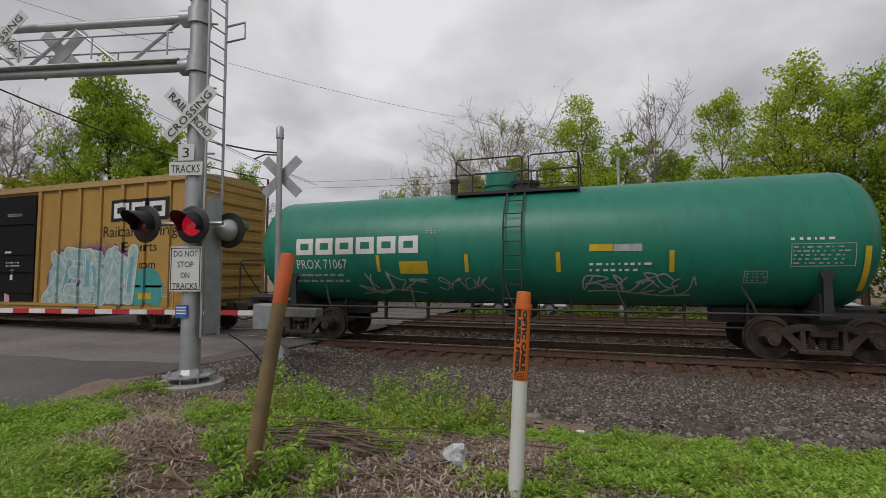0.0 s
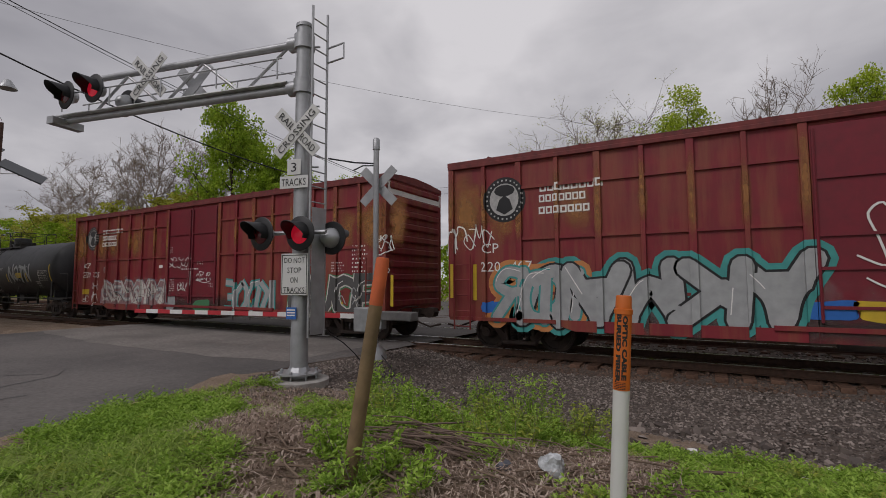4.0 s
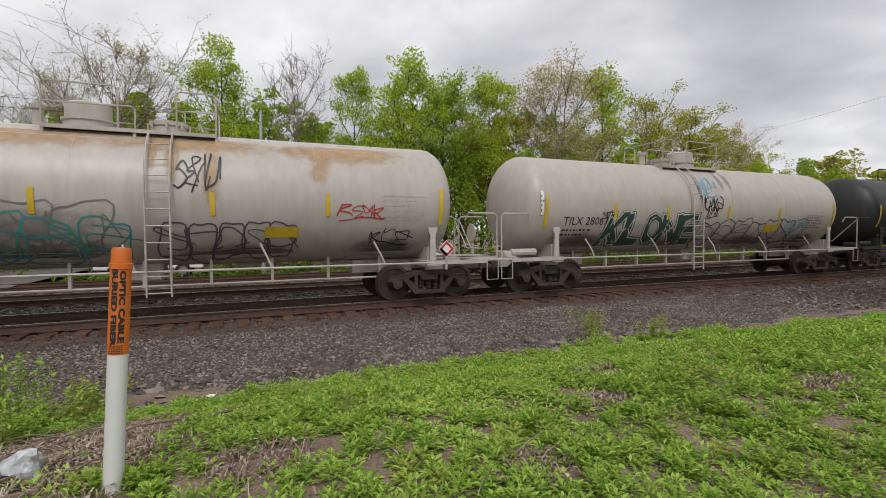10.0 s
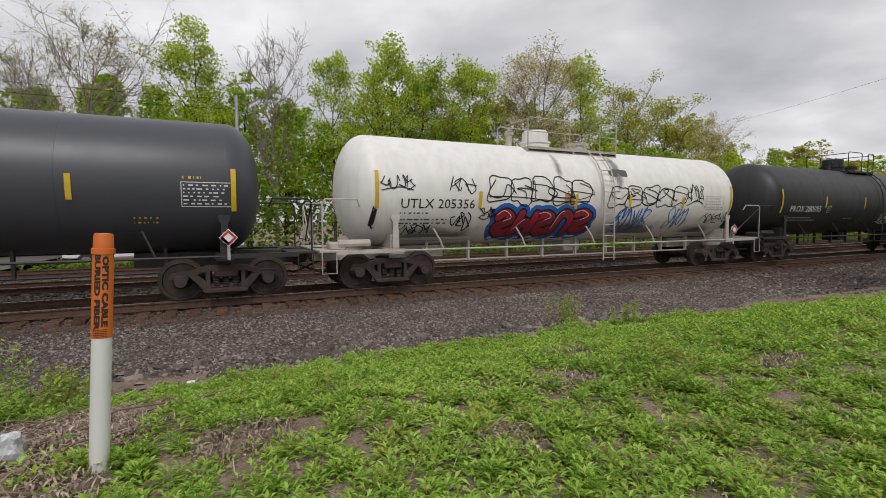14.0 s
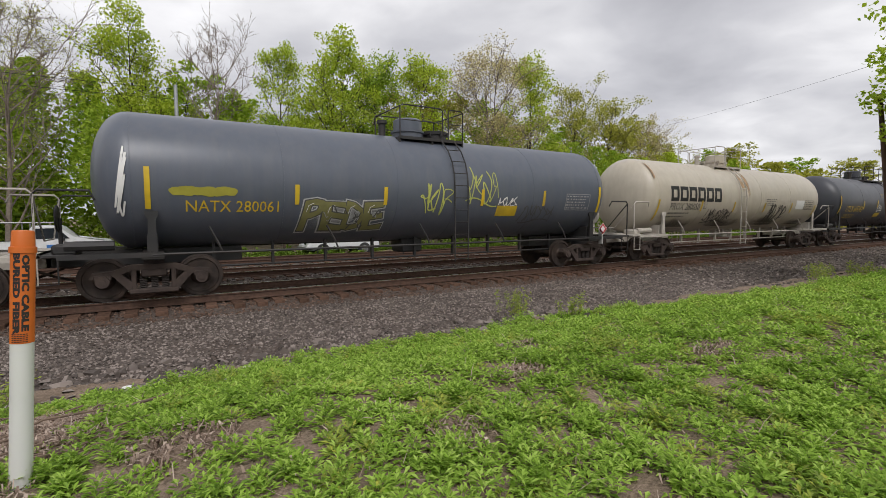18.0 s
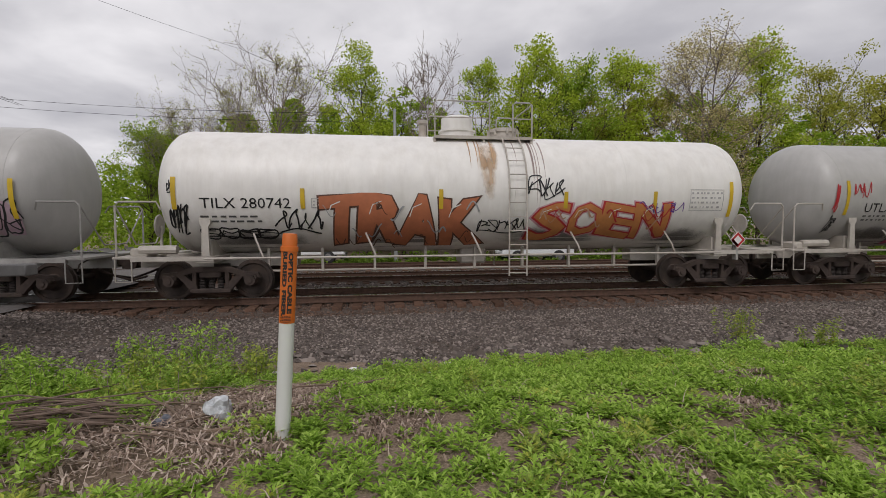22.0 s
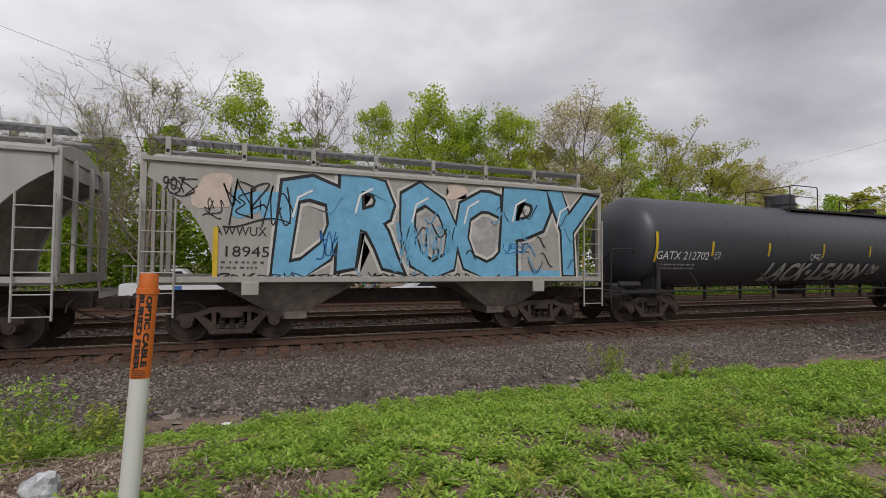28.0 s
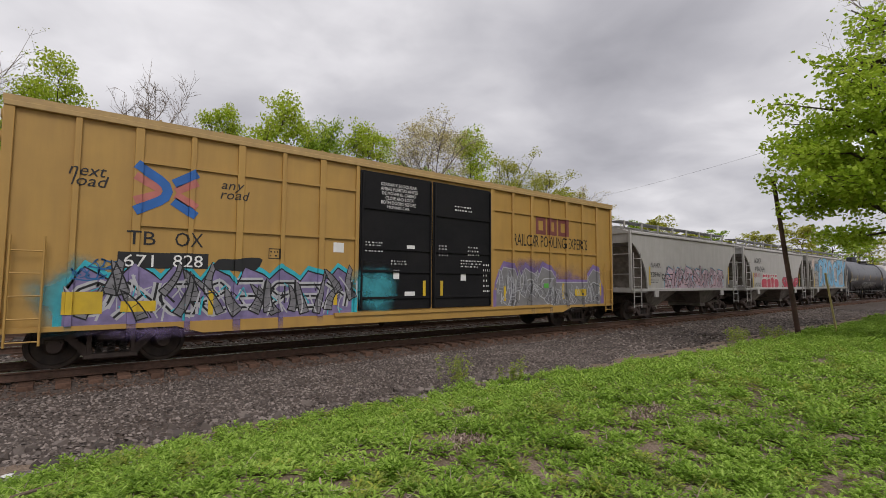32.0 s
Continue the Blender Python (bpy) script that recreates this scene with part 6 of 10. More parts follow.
mark(2, 'r', 'K', 5.85, 3.59, 8.41, 4.30)
mark(2, 'w', 'W', 5.98, 3.70, 8.28, 4.19, 3, 0.014)
mark(2, 't', 'K', 5.49, 3.10, 8.64, 3.47, 'Railcar Pooling')
mark(2, 't', 'K', 6.41, 2.61, 7.83, 2.93, 'Experts')
mark(2, 't', 'K', 7.02, 2.06, 7.80, 2.35, '.com')
mark(2, 'f', 'FV', 2.5, 1.1, 7.4, 3.3)
mark(2, 'q', 'MINT', 3.0, 0.92, 6.95, 2.85, 3, 'W2', 'PU', 0.1, None)
mark(2, 'g', 'MINT', 3.0, 0.95, 6.9, 2.8, 4, 'W2', '')
mark(2, 'f', 'FC', 2.4, 0.7, 7.6, 1.7)
mark(2, 'b', 'TEAL', 7.01, 0.71, 8.07, 2.06, 1)
mark(2, 'r', 'Y', 7.14, 1.10, 7.70, 1.30)
mark(2, 's', 'K', 8.68, 3.03, 9.46, 3.74, 4)
mark(2, 'v', 'Y', 9.17, 1.20, 9.27, 1.93)
mark(2, 'd', 'G', 8.11, 1.19, 8.51, 1.53, 3)
mark(2, 'b', 'BL', 3.90, 0.61, 5.33, 1.19, 2)
mark(3, 'e', 'K', -8.38, 3.28, -7.25, 4.44)
mark(3, 't', 'W', -8.45, 2.51, -8.01, 2.77, 'CP')
mark(3, 't', 'W', -8.50, 2.04, -7.96, 2.30, '220')
mark(3, 't', 'W', -7.67, 2.04, -7.12, 2.30, '467')
mark(3, 'w', 'W', -6.89, 3.97, -5.37, 4.16, 8)
mark(3, 'w', 'W', -6.91, 3.71, -5.77, 3.89, 7)
mark(3, 'w', 'W', -6.92, 3.42, -5.68, 3.60, 7)
mark(3, 'v', 'Y', -8.71, 1.30, -8.61, 2.23)
mark(3, 's', 'W', -9.44, 2.55, -8.16, 3.24, 5)
mark(3, 'p', 'G', -7.55, 1.54, -7.21, 1.85, 3)
mark(3, 'g', 'GR', -8.04, 0.73, -6.00, 2.14, 3, 'TEAL', 'OR')
mark(3, 'b', 'BL', -8.46, 0.99, -7.83, 1.31, 2)
mark(3, 'g', 'GR', -7.30, 0.78, -1.63, 2.23, 5, 'K', 'TEAL')
mark(3, 'b', 'Y', -1.07, 1.06, 0.08, 1.45, 2)
mark(3, 'b', 'BL', -1.92, 1.04, -1.07, 1.44, 1)
mark(3, 's', 'W', -0.91, 1.74, 0.38, 3.30, 3)
mark(3, 's', 'W', 2.93, 2.21, 7.77, 3.00, 7)
mark(3, 'g', 'BLD', 2.95, 0.96, 4.94, 2.03, 3, 'K', '')
mark(3, 's', 'W', 0.05, 3.65, 0.88, 4.04, 2)
mark(3, 'hand', 'TQ', 7.42, 0.70, 9.71, 4.00)
mark(3, 'v', 'Y', 4.26, 1.22, 4.36, 1.73)
mark(3, 'v', 'Y', 6.80, 1.38, 6.90, 1.77)
mark(3, 'v', 'Y', 8.67, 1.32, 8.77, 2.32)
mark(3, 'v', 'Y', -9.35, 1.35, -9.25, 2.25)
mark(3, 'v', 'Y', -0.49, 1.50, -0.39, 1.93)
mark(4, 'e', 'K', -8.35, 3.32, -7.23, 4.44)
mark(4, 'w', 'W', -6.89, 4.03, -5.13, 4.22, 8)
mark(4, 'w', 'W', -6.89, 3.74, -5.60, 3.94, 7)
mark(4, 'w', 'W', -6.90, 3.46, -5.49, 3.65, 7)
mark(4, 'i', 'W', -8.41, 2.49, -7.97, 2.76, 'CP')
mark(4, 'i', 'W', -8.45, 2.05, -7.91, 2.32, '220')
mark(4, 'i', 'W', -7.64, 2.04, -7.09, 2.30, '505')
mark(4, 'r', 'Y', -8.45, 1.26, -7.94, 1.50)
mark(4, 's', 'W', -8.43, 0.92, -7.97, 1.24, 2)
mark(4, 's', 'W', -7.67, 1.44, -7.16, 1.88, 2)
mark(4, 's', 'W', -7.68, 0.78, -7.17, 1.37, 2)
mark(4, 'd', 'G', -6.70, 2.25, -6.46, 2.52, 2)
mark(4, 'f', 'FW', -7.2, 0.6, -1.2, 2.2)
mark(4, 'q', 'ROSE', -6.78, 0.86, -1.55, 1.99, 6, 'W2', 'CYD', 0.07, None)
mark(4, 'j', 'W2', -6.7, 0.88, -1.6, 1.95, 15, 'ROSE', 'K', 0.26)
mark(4, 'r', 'Y', -6.76, 1.07, -6.25, 1.21)
mark(4, 'r', 'Y', -4.24, 1.05, -3.75, 1.18)
mark(4, 'b', 'GR', -1.50, 0.57, -0.98, 1.31, 1)
mark(4, 's', 'W', -1.39, 2.41, -0.94, 2.80, 2)
mark(4, 's', 'W', -0.81, 2.37, 0.15, 2.79, 4)
mark(4, 's', 'W', 0.39, 1.82, 1.27, 2.20, 4)
mark(4, 'p', 'W', -1.35, 2.97, -1.14, 3.24, 4)
mark(4, 'p', 'W', -1.35, 1.43, -0.96, 1.95, 6)
mark(4, 'r', 'W', -0.11, 1.69, 0.04, 2.24)
mark(4, 's', 'W', -0.77, 1.49, -0.24, 1.82, 3)
mark(4, 'p', 'W', 0.47, 2.47, 0.87, 2.62, 2)
mark(4, 'p', 'W', -0.56, 2.26, 0.78, 2.39, 1)
mark(4, 'r', 'W', -2.23, 2.39, -1.97, 2.52)
mark(4, 'p', 'W', 1.20, 1.60, 1.47, 1.80, 3)
mark(4, 'b', 'GN', 0.35, 0.58, 1.23, 1.19, 1)
mark(4, 'h', 'GR', 2.04, 0.60, 4.64, 2.03, 4, 'TEAL', '')
mark(4, 'W', 'GD', 5.5, 0.75, 9.1, 1.95, 'PUCE', 'W2', 'GN', 0.055)
mark(4, 'p', 'W', 8.11, 2.05, 8.69, 2.94, 7)
mark(4, 'p', 'W', 7.27, 2.09, 7.80, 2.43, 4)
mark(4, 's', 'W', 8.93, 2.62, 9.65, 3.15, 3)
mark(4, 'r', 'Y', 5.65, 1.08, 6.10, 1.18)
mark(4, 'r', 'Y', 7.31, 1.06, 7.75, 1.18)
mark(4, 'r', 'Y', 8.09, 1.36, 8.71, 1.45)
mark(4, 'v', 'Y', 9.56, 1.08, 9.66, 1.98)
mark(4, 'r', 'Y', 3.16, 1.08, 3.63, 1.18)
mark(4, 's', 'W', 9.07, 2.03, 9.49, 2.25, 3)
mark(5, 'w', 'W', -6.26, 2.34, -2.65, 2.83, 6)
mark(5, 't', 'W', -6.28, 1.97, -4.27, 2.24, 'PROX 40473')
mark(5, 'p', 'G', -6.31, 1.47, -4.54, 1.91, 3)
mark(5, 's', 'W', -3.23, 1.36, -1.07, 1.82, 6)
mark(5, 's', 'G', -5.23, 1.34, -4.26, 1.64, 4)
mark(5, 'd', 'W', -2.09, 2.44, -1.83, 2.70, 2)
mark(5, 'b', 'RU', -1.29, 2.48, -0.96, 3.63, 1)
mark(5, 'p', 'W', 0.17, 2.54, 0.72, 2.72, 2)
mark(5, 'W', 'GR', 1.37, 1.88, 4.19, 2.8, 'NOTN', 'GD', '', 0.02)
mark(5, 'f', 'FS', 1.2, 1.6, 4.4, 2.5)
mark(5, 'r', 'Y', 2.34, 2.09, 3.11, 2.38, 0.02)
mark(5, 'd', 'W', 5.18, 1.95, 6.26, 2.46, 5)
mark(5, 'd', 'W', 4.66, 1.58, 5.12, 1.90, 2)
mark(5, 'v', 'Y', -7.05, 1.89, -6.95, 2.81)
mark(5, 'v', 'Y', -3.98, 1.90, -3.88, 2.34)
mark(5, 'v', 'Y', -1.73, 1.88, -1.63, 2.34)
mark(5, 'v', 'Y', 1.11, 1.88, 1.21, 2.35)
mark(5, 'v', 'Y', 3.69, 1.89, 3.79, 2.35)
mark(5, 'v', 'Y', 6.54, 1.88, 6.64, 2.78)
mark(6, 't', 'K', -6.37, 1.97, -4.58, 2.21, 'TILX 280673')
mark(6, 'p', 'K', -6.35, 1.62, -5.25, 1.88, 2)
mark(6, 'W', 'DG', -4.75, 1.36, -0.9, 2.3, 'KLONE', 'W2', 'GD', 0.045)
mark(6, 'o', 'GD', -0.69, 1.17, 5.08, 2.19, 7)
mark(6, 's', 'LB', -0.91, 2.95, 0.02, 3.60, 4)
mark(6, 's', 'K', -0.82, 2.45, 0.18, 2.93, 5)
mark(6, 's', 'K', -0.68, 2.20, -0.04, 2.58, 4)
mark(6, 's', 'K', -5.03, 2.06, -4.58, 2.41, 2)
mark(6, 'r', 'Y', 2.58, 1.71, 3.36, 1.98, 0.02)
mark(6, 'd', 'K', 4.91, 1.87, 5.90, 2.32, 4)
mark(6, 's', 'LB', 3.76, 1.60, 4.98, 2.15, 3)
mark(6, 'v', 'Y', -7.05, 1.87, -6.95, 2.78)
mark(6, 'v', 'Y', -4.54, 2.11, -4.44, 2.62)
mark(6, 'v', 'Y', -2.38, 2.13, -2.28, 2.61)
mark(6, 'v', 'Y', 0.48, 2.14, 0.58, 2.61)
mark(6, 'v', 'Y', 3.21, 2.13, 3.31, 2.59)
mark(6, 'v', 'Y', 6.51, 1.91, 6.61, 2.79)
mark(6, 'r', 'W', -8.75, 2.25, -8.19, 2.93)
mark(6, 'p', 'K', -8.70, 2.31, -8.24, 2.85, 4, 0.02)
mark(7, 't', 'K', -6.45, 2.04, -4.38, 2.31, 'UTLX 205373')
mark(7, 'd', 'W', -6.42, 1.57, -4.86, 1.82, 3)
mark(7, 'f', 'FG', -4.8, 1.0, 0.2, 2.7)
mark(7, 'o', 'GD2', -4.3, 1.2, -0.45, 2.45, 4)
mark(7, 'o', 'TEAL', -4.5, 1.15, -0.1, 2.2, 5)
mark(7, 's', 'DG', -6.32, 1.78, -5.02, 2.08, 5)
mark(7, 'o', 'PD', 0.4, 1.15, 3.1, 2.1, 5)
mark(7, 's', 'R', 4.09, 2.09, 5.18, 2.46, 4)
mark(7, 'd', 'G', 5.16, 2.09, 6.21, 2.67, 4)
mark(7, 's', 'K', 4.87, 1.50, 5.92, 1.89, 3)
mark(7, 's', 'K', 0.76, 2.64, 1.56, 3.48, 4)
mark(7, 'r', 'Y', 2.47, 1.68, 3.19, 1.92, 0.02)
mark(7, 'dia', 'R', 6.61, 1.12, 7.05, 1.58)
mark(7, 's', 'K', -7.48, 2.43, -7.37, 2.85, 2)
mark(7, 'v', 'Y', -7.02, 1.97, -6.92, 2.84)
mark(7, 'v', 'Y', -4.36, 2.18, -4.26, 2.65)
mark(7, 'v', 'Y', -1.66, 2.17, -1.56, 2.67)
mark(7, 'v', 'Y', 1.38, 2.16, 1.48, 2.65)
mark(7, 'v', 'Y', 3.78, 2.16, 3.88, 2.68)
mark(7, 'v', 'Y', 6.62, 1.96, 6.72, 2.87)
mark(8, 't', 'W', -6.38, 2.05, -4.18, 2.30, 'PROX 280095')
mark(8, 'p', 'G', -6.38, 1.65, -4.03, 1.86, 2)
mark(8, 'd', 'W', -3.67, 2.03, -3.40, 2.30, 2)
mark(8, 's', 'W', 1.09, 1.54, 2.47, 2.03, 5)
mark(8, 's', 'W', 2.56, 1.92, 3.66, 2.24, 4)
mark(8, 's', 'W', 4.32, 1.64, 5.13, 2.09, 3)
mark(8, 'd', 'W', 5.36, 2.01, 6.42, 2.51, 5)
mark(8, 'p', 'W', 2.07, 2.33, 2.64, 2.49, 2)
mark(8, 'p', 'G', -1.99, 1.71, -1.15, 1.83, 1)
mark(8, 's', 'GN', -0.97, 1.41, -0.06, 1.78, 3)
mark(8, 'dia', 'R', 6.95, 1.01, 7.34, 1.41)
mark(8, 'v', 'Y', -7.05, 2.01, -6.95, 2.94)
mark(8, 'v', 'Y', -3.90, 2.23, -3.80, 2.70)
mark(8, 'v', 'Y', -0.72, 2.21, -0.62, 2.71)
mark(8, 'v', 'Y', 1.65, 2.22, 1.75, 2.70)
mark(8, 'v', 'Y', 4.03, 2.23, 4.13, 2.71)
mark(8, 'v', 'Y', 6.50, 2.01, 6.60, 2.92)
mark(9, 't', 'K', -6.46, 2.08, -4.33, 2.33, 'UTLX 205356')
mark(9, 'p', 'GD', -6.45, 1.91, -5.53, 2.00, 1)
mark(9, 'p', 'GD', -6.44, 1.64, -4.93, 1.84, 2)
mark(9, 'o', 'K', -3.88, 2.17, -0.27, 3.02, 5)
mark(9, 'o', 'K', 0.53, 2.15, 4.11, 2.89, 5)
mark(9, 'g', 'RD', -3.56, 1.31, -0.07, 2.05, 5, 'K', 'BL')
mark(9, 's', 'BL', 0.97, 1.40, 2.41, 2.15, 6)
mark(9, 's', 'BL', 3.37, 1.46, 4.29, 2.13, 4)
mark(9, 's', 'K', -6.97, 2.55, -6.11, 2.89, 4)
mark(9, 's', 'K', -5.02, 2.48, -4.34, 2.91, 3)
mark(9, 's', 'K', -7.59, 1.60, -7.18, 2.09, 4)
mark(9, 's', 'K', -4.99, 1.50, -4.36, 1.96, 3)
mark(9, 's', 'K', -4.12, 1.81, -3.64, 2.13, 3)
mark(9, 's', 'K', -6.45, 1.39, -5.56, 1.64, 5)
mark(9, 's', 'K', 4.11, 2.30, 4.95, 2.97, 4)
mark(9, 's', 'K', 5.16, 1.61, 6.77, 1.97, 5)
mark(9, 'd', 'G', 5.08, 2.11, 6.08, 2.57, 4)
mark(9, 'b', 'GD', 0.62, 3.13, 1.38, 3.38, 2)
mark(9, 'dia', 'R', 6.57, 1.14, 6.99, 1.58)
mark(9, 'b', 'RU2', -1.24, 2.16, -0.88, 2.57, 1)
mark(9, 'v', 'Y', -7.13, 2.08, -7.03, 3.00)
mark(9, 'v', 'Y', -4.20, 2.09, -4.10, 2.54)
mark(9, 'v', 'Y', -0.85, 2.09, -0.75, 2.54)
mark(9, 'v', 'Y', 1.37, 2.09, 1.47, 2.55)
mark(9, 'v', 'Y', 3.87, 2.09, 3.97, 2.52)
mark(9, 'v', 'Y', 6.43, 2.04, 6.53, 2.96)
mark(10, 't', 'Y', -5.90, 1.97, -3.61, 2.30, 'UTLX 665742')
mark(10, 'p', 'Y', -5.76, 1.59, -4.12, 1.84, 2)
mark(10, 'v', 'Y', -6.85, 1.86, -6.75, 2.85)
mark(10, 'v', 'Y', -3.52, 2.09, -3.42, 2.61)
mark(10, 'p', 'Y', -0.74, 2.87, -0.26, 3.10, 3)
mark(10, 'r', 'Y', -1.25, 1.66, -0.45, 1.91)
mark(10, 's', 'W', -1.26, 2.00, -0.58, 2.39, 4)
mark(10, 'p', 'Y', 0.83, 1.81, 1.22, 2.04, 3)
mark(10, 'p', 'Y', 4.83, 1.70, 5.27, 1.89, 2)
mark(10, 'd', 'W', 5.70, 2.07, 6.79, 2.59, 6)
mark(10, 'p', 'Y', 5.73, 2.61, 6.19, 2.76, 1)
mark(10, 'dia', 'R', 6.38, 1.22, 6.76, 1.60)
mark(10, 'v', 'Y', -1.39, 2.21, -1.29, 2.67)
mark(10, 'v', 'Y', 1.14, 2.19, 1.24, 2.67)
mark(10, 'v', 'Y', 3.77, 2.19, 3.87, 2.69)
mark(10, 'v', 'Y', 6.88, 1.98, 6.98, 2.89)
mark(11, 'w', 'K', -6.28, 2.34, -2.61, 2.93, 6)
mark(11, 't', 'K', -6.25, 2.00, -4.24, 2.28, 'PROX 280050')
mark(11, 'p', 'GD', -6.24, 1.66, -4.70, 1.94, 2)
mark(11, 'd', 'GD', -3.95, 2.05, -3.71, 2.30, 2)
mark(11, 's', 'K', -3.55, 1.47, -1.63, 2.02, 9)
mark(11, 's', 'K', 1.56, 1.29, 3.23, 2.23, 7)
mark(11, 'r', 'W', 4.21, 2.07, 5.08, 2.51)
mark(11, 'd', 'K', 5.08, 2.06, 6.11, 2.52, 4)
mark(11, 'p', 'GD', 1.18, 2.21, 2.20, 2.57, 4)
mark(11, 'b', 'RU2', -7.47, 3.14, -7.34, 3.81, 1)
mark(11, 'v', 'Y', -7.06, 1.58, -6.96, 2.39)
mark(11, 'v', 'Y', -4.15, 1.95, -4.05, 2.38)
mark(11, 'v', 'Y', -1.62, 1.93, -1.52, 2.37)
mark(11, 'v', 'Y', 1.05, 1.91, 1.15, 2.35)
mark(11, 'v', 'Y', 3.71, 1.89, 3.81, 2.37)
mark(11, 'v', 'Y', 6.29, 1.76, 6.39, 2.29)
mark(12, 't', 'Y', -5.90, 1.88, -4.01, 2.13, 'NATX 280061')
mark(12, 'b', 'YD', -6.13, 2.20, -4.91, 2.43, 3)
mark(12, 'v', 'Y', -6.60, 1.93, -6.50, 2.78)
mark(12, 'v', 'Y', -3.63, 2.05, -3.53, 2.51)
mark(12, 's', 'W', -8.45, 1.89, -7.41, 3.13, 3)
mark(12, 'f', 'FW', -4.0, 1.3, -0.9, 2.4)
mark(12, 'W', 'OL', -3.45, 1.42, -1.35, 2.15, 'PEDE', 'GD', 'SV', 0.03)
mark(12, 's', 'YG', -0.29, 1.81, 0.65, 2.64, 4)
mark(12, 's', 'YG', 1.14, 2.13, 2.29, 3.13, 4)
mark(12, 'r', 'Y', 2.33, 1.77, 3.11, 2.08)
mark(12, 'd', 'G', 5.14, 1.96, 6.25, 2.49, 5)
mark(12, 's', 'W', 2.42, 2.06, 3.04, 2.34, 3)
mark(12, 's', 'GD', 3.36, 1.59, 4.60, 2.09, 5)
mark(12, 'v', 'Y', -1.38, 2.06, -1.28, 2.52)
mark(12, 'v', 'Y', 1.70, 2.07, 1.80, 2.54)
mark(12, 'v', 'Y', 4.11, 2.08, 4.21, 2.56)
mark(12, 'v', 'Y', 6.65, 1.89, 6.75, 2.76)
mark(12, 'dia', 'R', 6.77, 1.09, 7.14, 1.53)
mark(13, 'r', 'WP', -7.90, 1.54, -6.81, 3.18)
mark(13, 'r', 'WP', -3.29, 2.76, -1.21, 3.51)
mark(13, 't', 'K', -6.25, 2.04, -4.10, 2.33, 'NATX 280021')
mark(13, 'p', 'GD', -6.04, 1.77, -4.38, 1.99, 2)
mark(13, 'v', 'Y', -6.79, 1.95, -6.69, 2.87)
mark(13, 'v', 'Y', -4.04, 2.22, -3.94, 2.66)
mark(13, 'r', 'WP', -2.13, 2.54, -1.33, 3.55)
mark(13, 'r', 'WP', -0.75, 2.69, 0.27, 3.52)
mark(13, 'r', 'PG', 0.28, 2.91, 2.18, 3.88)
mark(13, 's', 'K', -2.79, 1.27, -1.36, 1.97, 7)
mark(13, 's', 'K', 0.86, 1.53, 2.34, 2.24, 8)
mark(13, 's', 'K', 2.86, 1.42, 4.55, 2.28, 6)
mark(13, 's', 'K', 4.99, 1.56, 5.44, 2.11, 2)
mark(13, 'r', 'Y', 0.26, 2.25, 1.00, 2.57)
mark(13, 'p', 'K', 0.30, 2.29, 0.97, 2.54, 2, 0.012)
mark(13, 'r', 'W', 5.43, 2.65, 6.61, 2.92)
mark(13, 'd', 'K', 5.48, 2.16, 6.57, 2.62, 5)
mark(13, 'p', 'GD', -0.05, 1.55, 1.21, 1.70, 2)
mark(13, 'd', 'GD', -3.91, 2.14, -3.66, 2.38, 3)
mark(13, 'v', 'Y', -2.04, 2.22, -1.94, 2.66)
mark(13, 'v', 'Y', -0.02, 2.21, 0.08, 2.68)
mark(13, 'v', 'Y', 2.78, 2.20, 2.88, 2.66)
mark(13, 'v', 'Y', 6.62, 1.92, 6.72, 2.78)
mark(14, 't', 'K', -6.22, 2.05, -4.23, 2.30, 'UTLX 202161')
mark(14, 'f', 'FS', -4.9, 1.0, 0.2, 2.8)
mark(14, 'W', 'MG', -4.4, 1.2, -0.3, 2.4, 'JOEYL', 'GD', '', 0.06)
mark(14, 'p', 'GD', -6.17, 1.79, -5.14, 2.00, 2)
mark(14, 'r', 'PG', -4.40, 1.63, -3.67, 1.98, 0.02)
mark(14, 's', 'MG', -0.01, 1.64, 1.39, 2.17, 4)
mark(14, 's', 'K', 1.91, 1.63, 3.06, 2.09, 4)
mark(14, 's', 'R', -7.60, 2.11, -7.27, 2.81, 3)
mark(14, 's', 'R', -6.61, 2.40, -6.13, 2.84, 3)
mark(14, 's', 'K', -7.67, 1.53, -6.98, 1.96, 3)
mark(14, 'v', 'Y', -6.84, 1.97, -6.74, 2.90)
mark(14, 'v', 'Y', -4.22, 2.16, -4.12, 2.62)
mark(14, 'r', 'Y', 2.91, 1.69, 3.72, 1.90)
mark(14, 'd', 'K', 5.38, 2.12, 6.50, 2.68, 5)
mark(14, 's', 'K', 1.93, 1.50, 2.94, 2.16, 5)
mark(14, 's', 'MG', -0.11, 1.67, 1.39, 2.27, 7)
mark(14, 'p', 'W', 2.89, 1.93, 3.38, 2.17, 3)
mark(14, 'v', 'Y', -1.65, 2.24, -1.55, 2.66)
mark(14, 'v', 'Y', 1.45, 2.20, 1.55, 2.66)
mark(14, 'v', 'Y', 4.20, 2.21, 4.30, 2.68)
mark(14, 'v', 'Y', 6.69, 1.96, 6.79, 2.86)
mark(14, 'dia', 'R', 6.70, 1.06, 7.13, 1.54)
mark(15, 't', 'K', -6.46, 2.14, -4.50, 2.38, 'TILX 280742')
mark(15, 'p', 'GD', -6.48, 1.79, -4.84, 2.01, 2)
mark(15, 'W', 'OB', -3.85, 1.3, -0.05, 2.4, 'TRAK', 'BR', '', 0.075)
mark(15, 'W', 'OR', 1.3, 1.42, 4.95, 2.25, 'SOEN', 'R', 'PK', 0.03)
